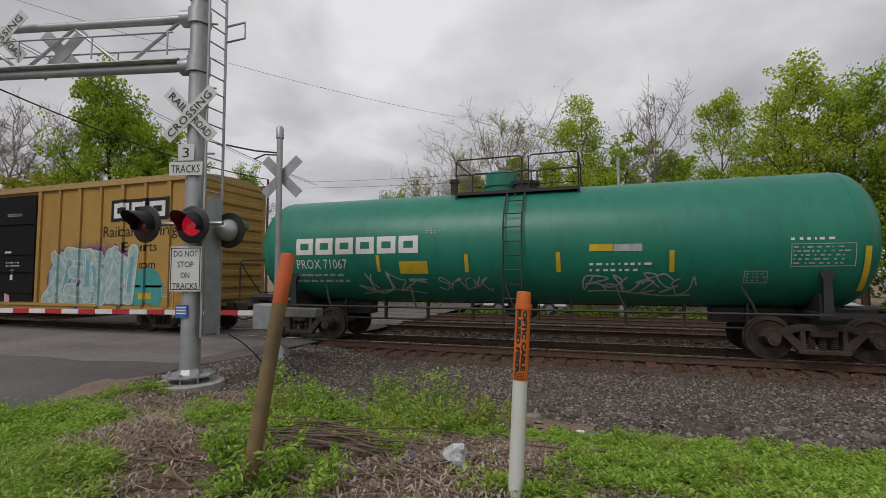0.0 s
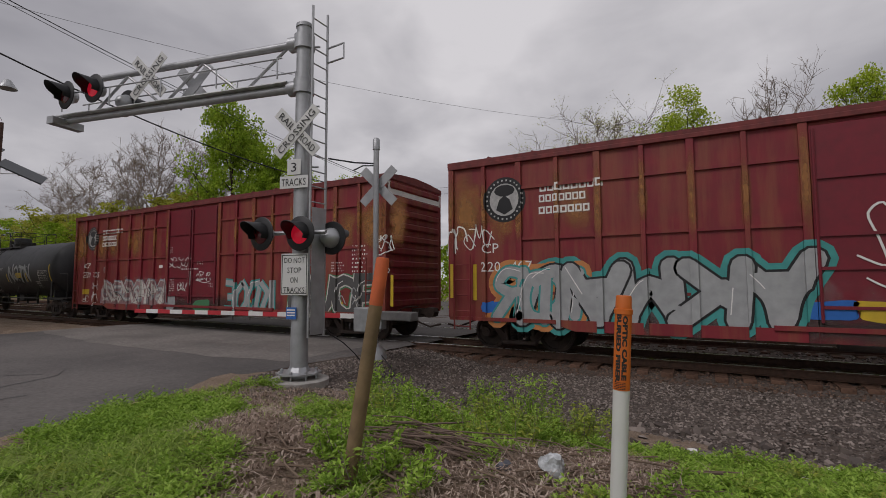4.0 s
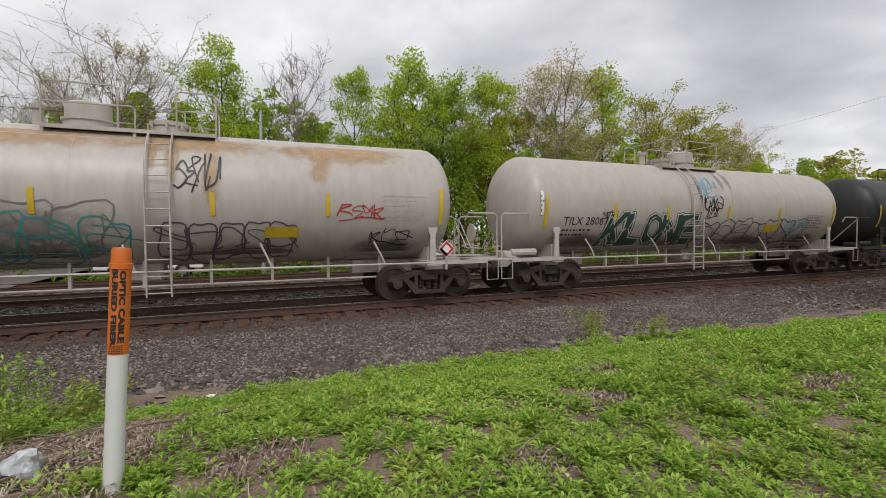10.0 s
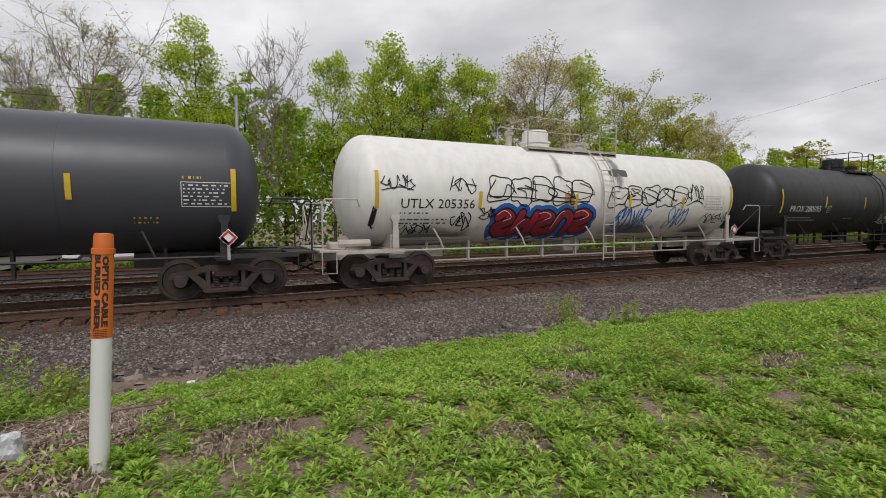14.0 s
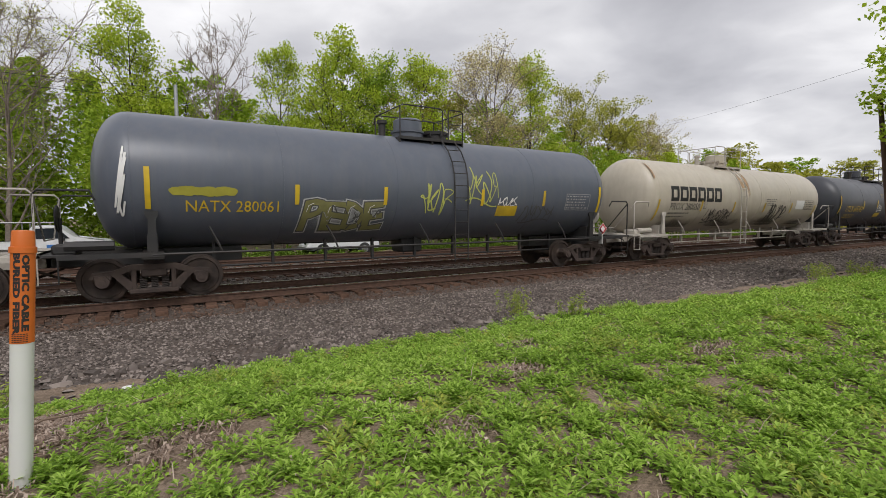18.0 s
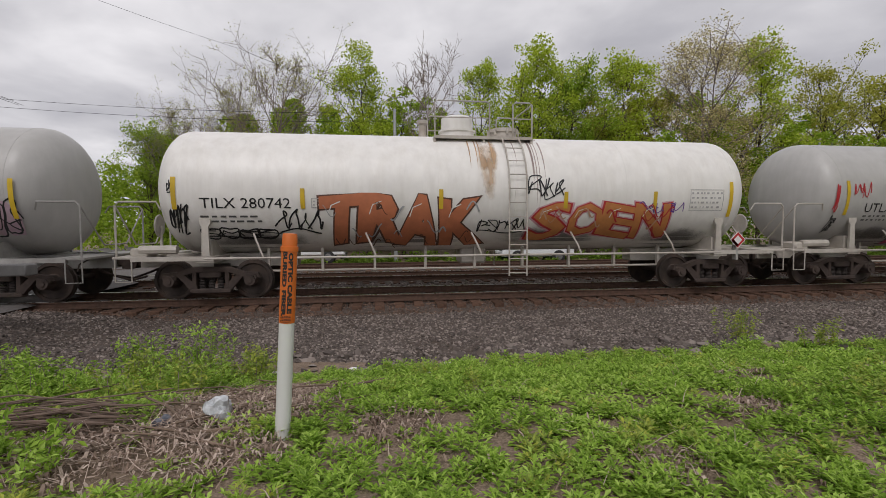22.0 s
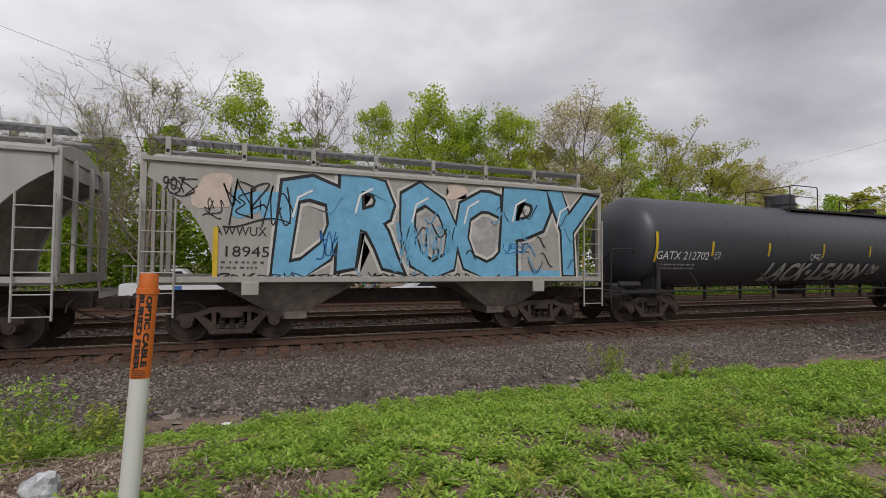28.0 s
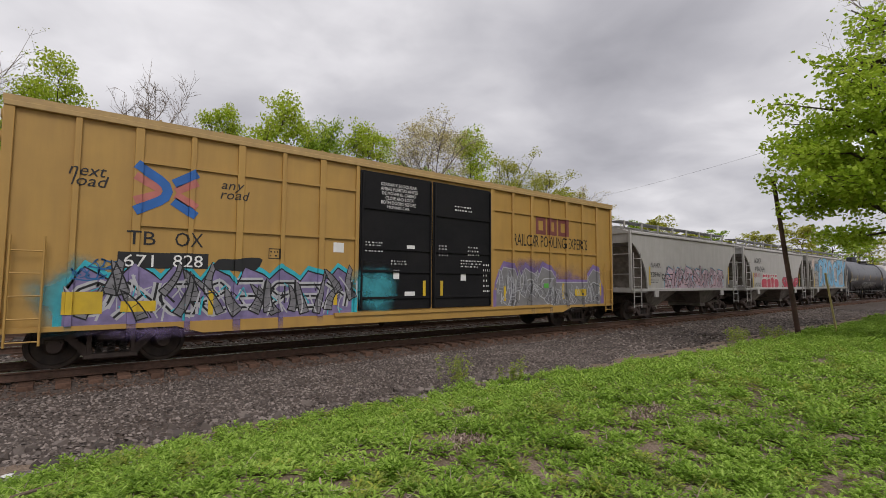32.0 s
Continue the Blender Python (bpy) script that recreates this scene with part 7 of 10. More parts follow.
mark(15, 's', 'PU', 4.07, 2.00, 5.25, 2.30, 5)
mark(15, 's', 'K', -7.35, 2.50, -6.96, 2.77, 3)
mark(15, 's', 'K', -7.39, 1.58, -6.75, 2.21, 5)
mark(15, 's', 'K', -4.79, 1.59, -3.84, 2.10, 4)
mark(15, 'o', 'K', -6.54, 1.42, -4.86, 1.70, 4)
mark(15, 's', 'K', -0.03, 1.56, 1.10, 1.88, 5)
mark(15, 's', 'K', 1.18, 2.38, 2.03, 2.90, 4)
mark(15, 'd', 'G', 5.46, 2.09, 6.40, 2.63, 4)
mark(15, 'd', 'G', -4.03, 2.15, -3.79, 2.37, 2)
mark(15, 'dia', 'R', 6.69, 1.10, 7.05, 1.55)
mark(15, 'v', 'Y', -7.04, 2.11, -6.94, 2.83)
mark(15, 'v', 'Y', -4.27, 2.13, -4.17, 2.59)
mark(15, 'v', 'Y', -1.06, 2.13, -0.96, 2.59)
mark(15, 'v', 'Y', 2.06, 2.14, 2.16, 2.55)
mark(15, 'v', 'Y', 4.44, 2.12, 4.54, 2.57)
mark(15, 'v', 'Y', 6.56, 1.93, 6.66, 2.83)
mark(16, 't', 'K', -5.70, 2.13, -3.90, 2.37, 'UTLX 205315')
mark(16, 'f', 'FG', -4.6, 1.2, 4.2, 2.4)
mark(16, 'o', 'GR', -4.13, 1.41, -0.45, 2.25, 6)
mark(16, 'o', 'GR', 1.26, 1.39, 3.58, 2.13, 5)
mark(16, 'o', 'MU', 1.22, 2.53, 2.23, 3.09, 3)
mark(16, 'r', 'Y', 2.54, 1.86, 3.49, 2.13)
mark(16, 'p', 'K', 2.65, 1.90, 3.39, 2.07, 2, 0.012)
mark(16, 'b', 'Y', 3.58, 1.60, 3.92, 1.95, 1)
mark(16, 's', 'K', 4.00, 1.66, 4.60, 2.36, 5)
mark(16, 'd', 'GD', 4.95, 1.81, 5.35, 2.04, 3)
mark(16, 's', 'GD', -0.08, 2.84, 0.39, 3.40, 3)
mark(16, 's', 'K', 5.06, 1.34, 5.94, 1.62, 5)
mark(16, 's', 'GD', 5.34, 2.63, 5.85, 2.96, 4)
mark(16, 'v', 'Y', -6.70, 1.92, -6.60, 2.84)
mark(16, 'v', 'Y', -3.71, 2.07, -3.61, 2.53)
mark(16, 'v', 'Y', -0.88, 2.09, -0.78, 2.56)
mark(16, 'v', 'Y', 1.80, 2.11, 1.90, 2.55)
mark(16, 'v', 'Y', 4.71, 2.07, 4.81, 2.55)
mark(16, 'b', 'PK2', 6.35, 1.5, 7.45, 2.3, 2)
mark(16, 'o', 'K', 6.45, 1.5, 7.45, 2.3, 2)
mark(16, 'v', 'Y', 6.97, 1.91, 7.07, 2.76)
mark(17, 't', 'K', -6.21, 2.03, -4.01, 2.23, 'UTLX 205381')
mark(17, 'p', 'GD', -5.97, 1.82, -4.23, 1.98, 1)
mark(17, 'g', 'GD2', -3.99, 1.03, 2.36, 2.21, 7, 'GD', '')
mark(17, 's', 'GD', -6.11, 1.50, -5.13, 1.74, 3)
mark(17, 'v', 'Y', -3.98, 1.89, -3.88, 2.40)
mark(17, 'v', 'Y', -1.74, 1.94, -1.64, 2.45)
mark(17, 'v', 'Y', 1.74, 1.97, 1.84, 2.41)
mark(17, 's', 'K', 0.95, 3.20, 1.96, 3.48, 6)
mark(17, 's', 'GD', 3.86, 2.25, 5.56, 2.86, 4)
mark(17, 's', 'R2', 6.35, 1.84, 7.09, 2.84, 3)
mark(17, 'b', 'R2', 6.3, 2.6, 7.1, 2.85, 1)
mark(17, 'dia', 'R', 5.16, 1.09, 5.62, 1.54)
mark(17, 's', 'GD', 2.12, 1.16, 4.46, 2.26, 6)
mark(18, 't', 'W', -8.32, 1.99, -6.13, 2.25, 'GATX 212702')
mark(18, 'p', 'G', -8.16, 1.65, -6.38, 1.89, 2)
mark(18, 'd', 'W', -5.86, 2.02, -5.63, 2.25, 2)
mark(18, 'L', 'SV', -3.17, 1.29, -0.92, 1.94, 'LACK', 'K', '')
mark(18, 'L', 'SV', -0.64, 1.32, 2.39, 1.95, 'LEARN', 'K', '')
mark(18, 'b', 'SV', -0.92, 1.51, -0.70, 1.72, 1)
mark(18, 's', 'W', -1.14, 2.04, -0.51, 2.27, 3)
mark(18, 's', 'W', 2.65, 1.56, 3.14, 1.91, 3)
mark(18, 'r', 'Y', 5.24, 2.17, 5.94, 2.38)
mark(18, 'p', 'W', 6.31, 2.29, 7.10, 2.65, 3)
mark(18, 'd', 'W', 7.66, 2.29, 8.22, 2.81, 4)
mark(18, 'd', 'G', 6.58, 1.63, 7.07, 2.00, 2)
mark(18, 'v', 'Y', -9.16, 1.91, -9.06, 2.83)
mark(18, 'v', 'Y', -6.06, 2.11, -5.96, 2.58)
mark(18, 'v', 'Y', -3.42, 2.14, -3.32, 2.60)
mark(18, 'v', 'Y', -0.54, 2.16, -0.44, 2.63)
mark(18, 'v', 'Y', 2.20, 2.19, 2.30, 2.62)
mark(18, 'v', 'Y', 4.98, 2.23, 5.08, 2.71)
mark(18, 'v', 'Y', 8.19, 2.03, 8.29, 2.92)
mark(19, 't', 'K', -5.35, 3.25, -4.94, 3.56, '907')
mark(19, 't', 'K', -4.37, 2.35, -3.31, 2.56, 'AWWUX')
mark(19, 't', 'K', -4.21, 1.89, -3.33, 2.13, '18945')
mark(19, 'f', 'FW', -3.6, 1.4, 5.6, 3.9)
mark(19, 'W', 'SB', -3.05, 1.5, 5.35, 3.75, 'DROCPY', 'K', 'W2', 0.045)
mark(19, 'b', 'BE', -4.74, 2.9, -4.05, 3.72, 1)
mark(19, 's', 'K', -5.22, 3.17, -4.75, 3.56, 2)
mark(19, 'b', 'SB', -4.03, 2.75, -2.9, 3.4, 2)
mark(19, 's', 'K', -4.2, 2.6, -2.8, 3.5, 5)
mark(19, 'b', 'BE', 0.95, 3.45, 1.51, 3.84, 1)
mark(19, 's', 'K', -4.60, 2.73, -4.23, 3.17, 2)
mark(19, 'b', 'SB', 2.83, 1.36, 4.77, 1.64, 2)
mark(19, 's', 'K', -4.27, 1.32, 2.41, 1.54, 26)
mark(19, 's', 'BLD', -2.18, 1.85, -1.40, 2.48, 5)
mark(19, 's', 'BLD', 2.57, 2.09, 3.35, 2.36, 4)
mark(19, 's', 'LB', -0.37, 1.74, 1.11, 2.72, 9)
mark(19, 'p', 'GD', -4.22, 1.60, -3.32, 1.83, 2)
mark(19, 'v', 'Y', -4.38, 1.46, -4.28, 2.52)
mark(19, 'v', 'Y', 5.07, 1.45, 5.17, 2.01)
mark(20, 't', 'K', -4.06, 3.00, -2.88, 3.36, 'AOKX')
mark(20, 't', 'K', -4.05, 2.48, -2.34, 2.83, '496064')
mark(20, 's', 'R', -4.16, 2.08, -3.30, 2.40, 4)
mark(20, 't', 'K', -4.04, 1.65, -3.13, 1.77, 'LD LMT 233000')
mark(20, 't', 'K', -4.04, 1.51, -3.13, 1.63, 'LT WT 53000')
mark(20, 'toes', 'RD2', -2.95, 1.37, 0.2, 2.35, 'W2')
mark(20, 'W', 'RD2', 0.95, 1.32, 4.4, 2.1, 'SKIMP', 'K', '', 0.04)
mark(20, 'v', 'Y', -4.38, 1.45, -4.28, 2.37)
mark(20, 'v', 'Y', 4.62, 1.52, 4.72, 2.44)
mark(20, 'p', 'K', -4.43, 1.26, -3.77, 1.37, 1)
mark(21, 't', 'K', -4.06, 2.44, -3.18, 2.68, 'NAHX')
mark(21, 't', 'K', -4.11, 2.01, -3.13, 2.24, '328461')
mark(21, 'q', 'LI', -2.76, 1.4, 3.99, 2.57, 7, 'K', 'LB', 0.045, None)
mark(21, 'j', 'PK2', -2.7, 1.42, 3.9, 2.6, 15, 'K', 'CY', 0.3)
mark(21, 's', 'K', -1.57, 1.69, 2.75, 2.22, 8)
mark(21, 'f', 'FG', -3.0, 1.4, 4.2, 2.7)
mark(21, 'p', 'GD', -4.06, 1.70, -3.25, 1.91, 2)
mark(21, 's', 'K', -3.01, 1.79, -2.38, 2.25, 2)
mark(21, 'v', 'Y', -4.22, 1.61, -4.12, 2.47)
mark(21, 'v', 'Y', 4.60, 1.69, 4.70, 2.67)
mark(21, 'd', 'GD', -2.59, 2.29, -2.28, 2.48, 2)
mark(22, 'i', 'K', -8.50, 3.70, -7.92, 3.93, 'next')
mark(22, 'i', 'K', -8.46, 3.50, -7.88, 3.73, 'load')
mark(22, 'i', 'K', -5.85, 3.75, -5.38, 3.96, 'any')
mark(22, 'i', 'K', -5.87, 3.53, -5.25, 3.75, 'road')
mark(22, 'x', 'B', -7.46, 3.01, -6.28, 4.10)
mark(22, 't', 'K', -7.54, 2.43, -7.04, 2.72, 'TB')
mark(22, 't', 'K', -6.70, 2.43, -6.17, 2.74, 'OX')
mark(22, 'r', 'K', -7.66, 1.96, -6.77, 2.28)
mark(22, 'r', 'K', -6.77, 1.97, -6.04, 2.29)
mark(22, 't', 'W', -7.58, 1.99, -7.07, 2.24, '671', 0.014)
mark(22, 't', 'W', -6.72, 2.00, -6.16, 2.26, '828', 0.014)
mark(22, 'b', 'K', -5.86, 1.91, -4.95, 2.24, 1)
mark(22, 'q', 'LV', -8.45, 0.87, -2.6, 2.08, 8, 'K', 'CY2', 0.13, None)
mark(22, 'j', 'GR2', -8.3, 0.92, -2.5, 2.1, 19, 'K', 'PA', 0.22)
mark(22, 'f', 'FC', -8.9, 0.9, -7.4, 2.4)
mark(22, 'f', 'FC', -3.2, 0.95, -1.2, 2.3)
mark(22, 's', 'BLD', -8.1, 1.95, -7.55, 2.12, 3)
mark(22, 'r', 'Y', -8.47, 1.08, -7.86, 1.50, 0.02)
mark(22, 'r', 'Y', -7.57, 1.10, -6.98, 1.31, 0.02)
mark(22, 'v', 'Y', -6.01, 0.99, -5.91, 1.50)
mark(22, 'v', 'Y', -3.11, 1.12, -3.01, 1.58)
mark(22, 'v', 'Y', -0.37, 1.29, -0.27, 1.75)
mark(22, 'v', 'Y', 0.27, 1.28, 0.37, 1.75)
mark(22, 'v', 'Y', 3.00, 1.09, 3.10, 1.58)
mark(22, 't', 'W', -1.81, 4.36, -0.62, 4.45, 'CERRAR Y BLOQUEAR')
mark(22, 't', 'W', -1.81, 4.23, -0.58, 4.33, 'AMBAS PUERTAS ANTES')
mark(22, 't', 'W', -1.77, 4.11, -0.66, 4.20, 'DE MOVER EL CARRO')
mark(22, 't', 'W', -1.66, 3.98, -0.72, 4.08, 'CLOSE AND LOCK')
mark(22, 't', 'W', -1.80, 3.85, -0.64, 3.95, 'BOTH DOORS BEFORE')
mark(22, 't', 'W', -1.60, 3.73, -0.87, 3.82, 'MOVING CAR')
mark(22, 'p', 'W', 0.83, 3.88, 1.62, 4.10, 2)
mark(22, 'p', 'W', -2.25, 2.50, -1.64, 2.81, 4)
mark(22, 'p', 'W', -1.45, 2.17, -0.89, 2.33, 2)
mark(22, 'p', 'W', 0.22, 2.47, 0.59, 2.84, 4)
mark(22, 'p', 'W', 1.37, 2.51, 1.95, 2.86, 3)
mark(22, 'p', 'W', 1.07, 2.15, 1.95, 2.42, 3)
mark(22, 'p', 'W', 2.02, 1.35, 2.30, 2.35, 6)
mark(22, 'r', 'W', -0.93, 2.63, -0.66, 2.75)
mark(22, 'r', 'W', -1.37, 1.79, -1.18, 2.04)
mark(22, 'r', 'W', -0.99, 1.32, -0.64, 1.44)
mark(22, 'r', 'W', 1.07, 1.76, 1.28, 2.02)
mark(22, 'r', 'W', -3.14, 2.46, -2.85, 2.71)
mark(22, 'w', 'RB', 4.64, 3.45, 6.54, 4.09, 3)
mark(22, 't', 'K', 3.47, 2.99, 7.69, 3.42, 'RAILCAR POOLING EXPERTS')
mark(22, 'q', 'ST', 2.66, 0.87, 8.6, 2.3, 6, 'PA', 'PUR', 0.2, (5.75, 7.7, 1.72))
mark(22, 'j', 'GR2', 2.7, 0.9, 5.7, 2.1, 13, 'PA', 'GD', 0.26)
mark(22, 'j', 'GR2', 5.7, 0.9, 7.7, 1.66, 8, 'PA', 'GD', 0.2)
mark(22, 'j', 'GR2', 7.7, 0.9, 8.5, 2.1, 4, 'PA', 'GD', 0.22)
mark(22, 'f', 'FV', 2.4, 1.6, 6.0, 2.7)
mark(22, 'f', 'FV', 7.4, 1.5, 8.9, 2.6)
mark(22, 'r', 'GL', 5.05, 1.52, 5.3, 1.68, 0.022)
mark(22, 'v', 'Y', 6.1, 1.1, 6.22, 1.68)
mark(22, 'v', 'Y', 8.52, 1.2, 8.62, 1.7)
mark(22, 'r', 'Y', 6.88, 1.20, 7.60, 1.46, 0.02)
mark(22, 's', 'BLD', -8.36, 1.73, -7.84, 1.94, 4)
mark(22, 'd', 'K', -4.76, 2.24, -4.50, 2.48, 2)
mark(15, 'k', 'RU2', -0.35, 3.0, 0.35, 4.1, 5)
mark(15, 'k', 'MU', 0.8, 1.8, 1.7, 4.0, 7)
for car_no in (3, 4):
    r = random.Random(car_no)
    mark(car_no, 'f', 'FO', -9.55, 2.2, -8.3, 5.1)
    mark(car_no, 'f', 'FO', 8.3, 2.3, 9.6, 4.9)
    for x0, x1, d in BUILT[car_no][1].ribs:
        if d > 0.06:
            cx = (x0 + x1) / 2
            mark(car_no, 'f', 'FO', cx - 0.14, 2.6 + r.uniform(-0.3, 0.2), cx + 0.14, 4.9 + r.uniform(-0.3, 0.1))
            if r.random() < 0.55 and not -2.4 < cx < 1.2:
                mark(car_no, 'f', 'FO', cx - 0.05, 2.5, cx + 1.0, 4.4 + r.uniform(-0.3, 0.3))
    mark(car_no, 'f', 'FG', -7.5, 0.4, 0.2, 2.3)
    mark(car_no, 'f', 'FS', -9.6, 0.3, 9.6, 1.5)
# grime on the tanks: sooty dirt and underside shade painted below the drums, runs below the top fittings, rust along
# the crown
for car_no, soot_and_shade, rust in ((6, 'FS', 'FG'), (7, 'FS', 'FR'), (9, 'FS', 'FG'), (11, 'FS', 'FR'), (13, 'FS', 'FG'), (14, 'FS', 'FG'), (15, 'FS', 'FR'), (16, 'FS', 'FG'), (17, 'FS', 'FS')):
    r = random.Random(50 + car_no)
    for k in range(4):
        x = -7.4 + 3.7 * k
        mark(car_no, 'f', soot_and_shade, x, 1.02, x + 3.9, 1.62 + r.uniform(0, 0.25))
    for k in range(3):
        x = r.uniform(-1.6, 1.2)
        mark(car_no, 'f', rust, x, 2.4 + r.uniform(-0.5, 0.5), x + r.uniform(0.25, 0.6), 4.05)
for x, wd, low in ((-7.6, 5.2, 3.25), (-4.6, 5.4, 3.35), (-1.2, 5.0, 3.4), (2.0, 5.6, 3.3), (-6.9, 0.9, 2.5), (-5.2, 0.7, 2.8), (3.3, 0.8, 2.7)):
    mark(7, 'f', 'FR', x, low, x + wd, 4.085)
# worn, grimy lower sides with shade painted in, and overspray on the yellow cars
for x0, x1, z0, z1, ink in ((-7.2, -2.4, 0.5, 2.2, 'FG'), (-9.3, -2.4, 0.4, 1.3, 'FS'), (2.6, 9.3, 0.4, 1.2, 'FS'), (-2.7, -0.9, 0.7, 2.2, 'FB')):
    mark(2, 'f', ink, x0, z0, x1, z1)
for x0, x1, z0, z1, ink in ((2.4, 9.0, 0.5, 2.7, 'FV'), (-9.3, -2.4, 0.4, 1.4, 'FV'), (-2.75, -0.9, 0.6, 2.3, 'FC'), (-9.2, -7.6, 0.5, 2.3, 'FC'), (2.6, 8.8, 0.4, 1.8, 'FG')):
    mark(22, 'f', ink, x0, z0, x1, z1)
# ---------------------------------------------------------------- level crossing
M_GALV = mat("galvanised_steel", (0.42, 0.43, 0.44), 0.45, 0.55, var=0.12, scale=5, dirt=(0.25, 0.25, 0.25), dscale=1.5, damount=0.5)
M_SIGNW = mat("sign_white", (0.66, 0.66, 0.64), 0.45, var=0.05, scale=3, dirt=(0.45, 0.44, 0.41), damount=0.4)
M_SIGNB = mat("sign_black", (0.015, 0.015, 0.015), 0.5)
M_LAMPB = mat("lamp_black", (0.012, 0.012, 0.013), 0.5, var=0.3)
M_LENS = mat("lens_red_dark", (0.10, 0.008, 0.012), 0.2)


def glow(name, color, strength):
    m = bpy.data.materials.new(name)
    m.use_nodes = True
    b = m.node_tree.nodes["Principled BSDF"]
    b.inputs["Base Color"].default_value = (*color, 1)
    b.inputs["Roughness"].default_value = 0.25
    b.inputs["Emission Color"].default_value = (*color, 1)
    b.inputs["Emission Strength"].default_value = strength
    return m


M_LIT = glow("lens_red_lit", (0.62, 0.012, 0.035), 0.42)

MAST = (-6.88, 6.5)
ARM = Vector((-6.35, -1.42, 0)).normalized()


def oriented(ob, loc, rz):
    ob.location, ob.rotation_euler = loc, (0, 0, radians(rz))
    return ob


def crossbuck(parent, loc, rz, back=False, blade=1.22, w=0.23, spread=45):
    """Two crossed white blades; the front carries the words."""
    g = None
    for s in (1, -1):
        bm = bmesh.new()
        box(bm, -blade / 2, blade / 2, -0.006, 0.006, -w / 2, w / 2, 0.003)
        bmesh.ops.rotate(bm, verts=bm.verts, matrix=Matrix.Rotation(radians(-spread * s), 3, "Y"))
        bmesh.ops.translate(bm, verts=bm.verts, vec=(0, -0.012 if s > 0 else 0, 0))
        bl = part("crossbuck_blade", bm, M_GALV if back else M_SIGNW, parent, "bare metal back of a crossbuck" if back else "white crossbuck blade")
        oriented(bl, loc, rz)
        if back:
            continue
        words = (("RAIL", -0.31, 0.42), ("ROAD", 0.33, 0.42)) if s < 0 else (("CROSSING", 0.0, 1.06),)
        for word, x, wd in words:
            t = text_bm(word, 0.14, 0, -0.07, "CENTER", wd)
            for v in t.verts:
                v.co.x += x
            bmesh.ops.rotate(t, verts=t.verts, matrix=Matrix.Rotation(radians(spread * (1 if s < 0 else -1)), 3, "Y"))
            bmesh.ops.translate(t, verts=t.verts, vec=(0, -0.016 if s < 0 else -0.03, 0))
            part("lettering", t, M_SIGNB, bl)


def flasher(parent, loc, rz, lit, facing=1):
    """A round black background with a long hood, red lens and grey housing behind."""
    bm = bmesh.new()
    lathe(bm, [(-0.02, 0.31), (-0.01, 0.325), (0.008, 0.32), (0.012, 0.1)], "y", 32)
    disc = oriented(part("flasher", bm, M_LAMPB, parent, "black signal lamp with round background"), loc, rz)
    bm = bmesh.new()
    lathe(bm, [(0.012, 0.2), (0.06, 0.195), (0.12, 0.16), (0.2, 0.12), (0.24, 0.04)], "y", 20)
    part("housing", bm, M_GALV, disc, "grey lamp housing")
    bm = bmesh.new()
    n = 22
    rows = []
    for k in range(n + 1):
        a = math.pi * (-0.16 + 1.32 * k / n)
        c, s = math.cos(a), math.sin(a)
        ln = 0.16 + 0.26 * max(0, s) ** 0.6
        rows.append([bm.verts.new(p) for p in ((c * 0.215, -0.02, s * 0.215), (c * 0.2, -ln, s * 0.2 + 0.0), (c * 0.192, -ln, s * 0.192), (c * 0.205, -0.02, s * 0.205))])
    for p, q in zip(rows, rows[1:]):
        for e in range(3):
            bm.faces.new((p[e], p[e + 1], q[e + 1], q[e]))
    part("hood", bm, M_LAMPB, disc)
    bm = bmesh.new()
    lathe(bm, [(-0.06, 0.03), (-0.055, 0.11), (-0.03, 0.19), (-0.02, 0.195)], "y", 24)
    part("lens", bm, M_LIT if lit else M_LENS, disc, "lit red lens" if lit else "dark red lens")
    return disc


sig = thing("cantilever_signal", "grey steel cantilever crossing signal with crossbucks and red flashing lamps", "crossing signal", (MAST[0], MAST[1], 0))
bm = bmesh.new()
tube(bm, (0, 0, -0.2), (0, 0, 6.8), 0.165, 0.15, n=20)
lathe(bm, [(6.8, 0.17), (6.86, 0.17), (6.9, 0.12), (6.91, 0.02)], "z", 20)
part("mast", bm, M_GALV, sig)
bm = bmesh.new()
lathe(bm, [(-0.3, 0.56), (-0.035, 0.56), (-0.02, 0.53), (-0.018, 0.1)], "z", 28)
part("footing", bm, mat("concrete", (0.33, 0.315, 0.29), 0.9, var=0.2, bump=0.3), sig, "round concrete footing")
bm = bmesh.new()
lathe(bm, [(0.07, 0.41), (0.072, 0.42), (0.1, 0.42), (0.105, 0.4), (0.108, 0.22), (0.2, 0.17)], "z", 8, smooth=False)
flange = part("base_flange", bm, M_GALV, sig)
for k in range(8):
    a = k * math.pi / 4 + 0.39
    bm = bmesh.new()
    tube(bm, (0.34 * math.cos(a), 0.34 * math.sin(a), -0.03), (0.34 * math.cos(a), 0.34 * math.sin(a), 0.15), 0.018, n=6)
    tube(bm, (0.34 * math.cos(a), 0.34 * math.sin(a), 0.105), (0.34 * math.cos(a), 0.34 * math.sin(a), 0.135), 0.034, n=6)
    part("anchor_bolt", bm, M_GALV, flange)

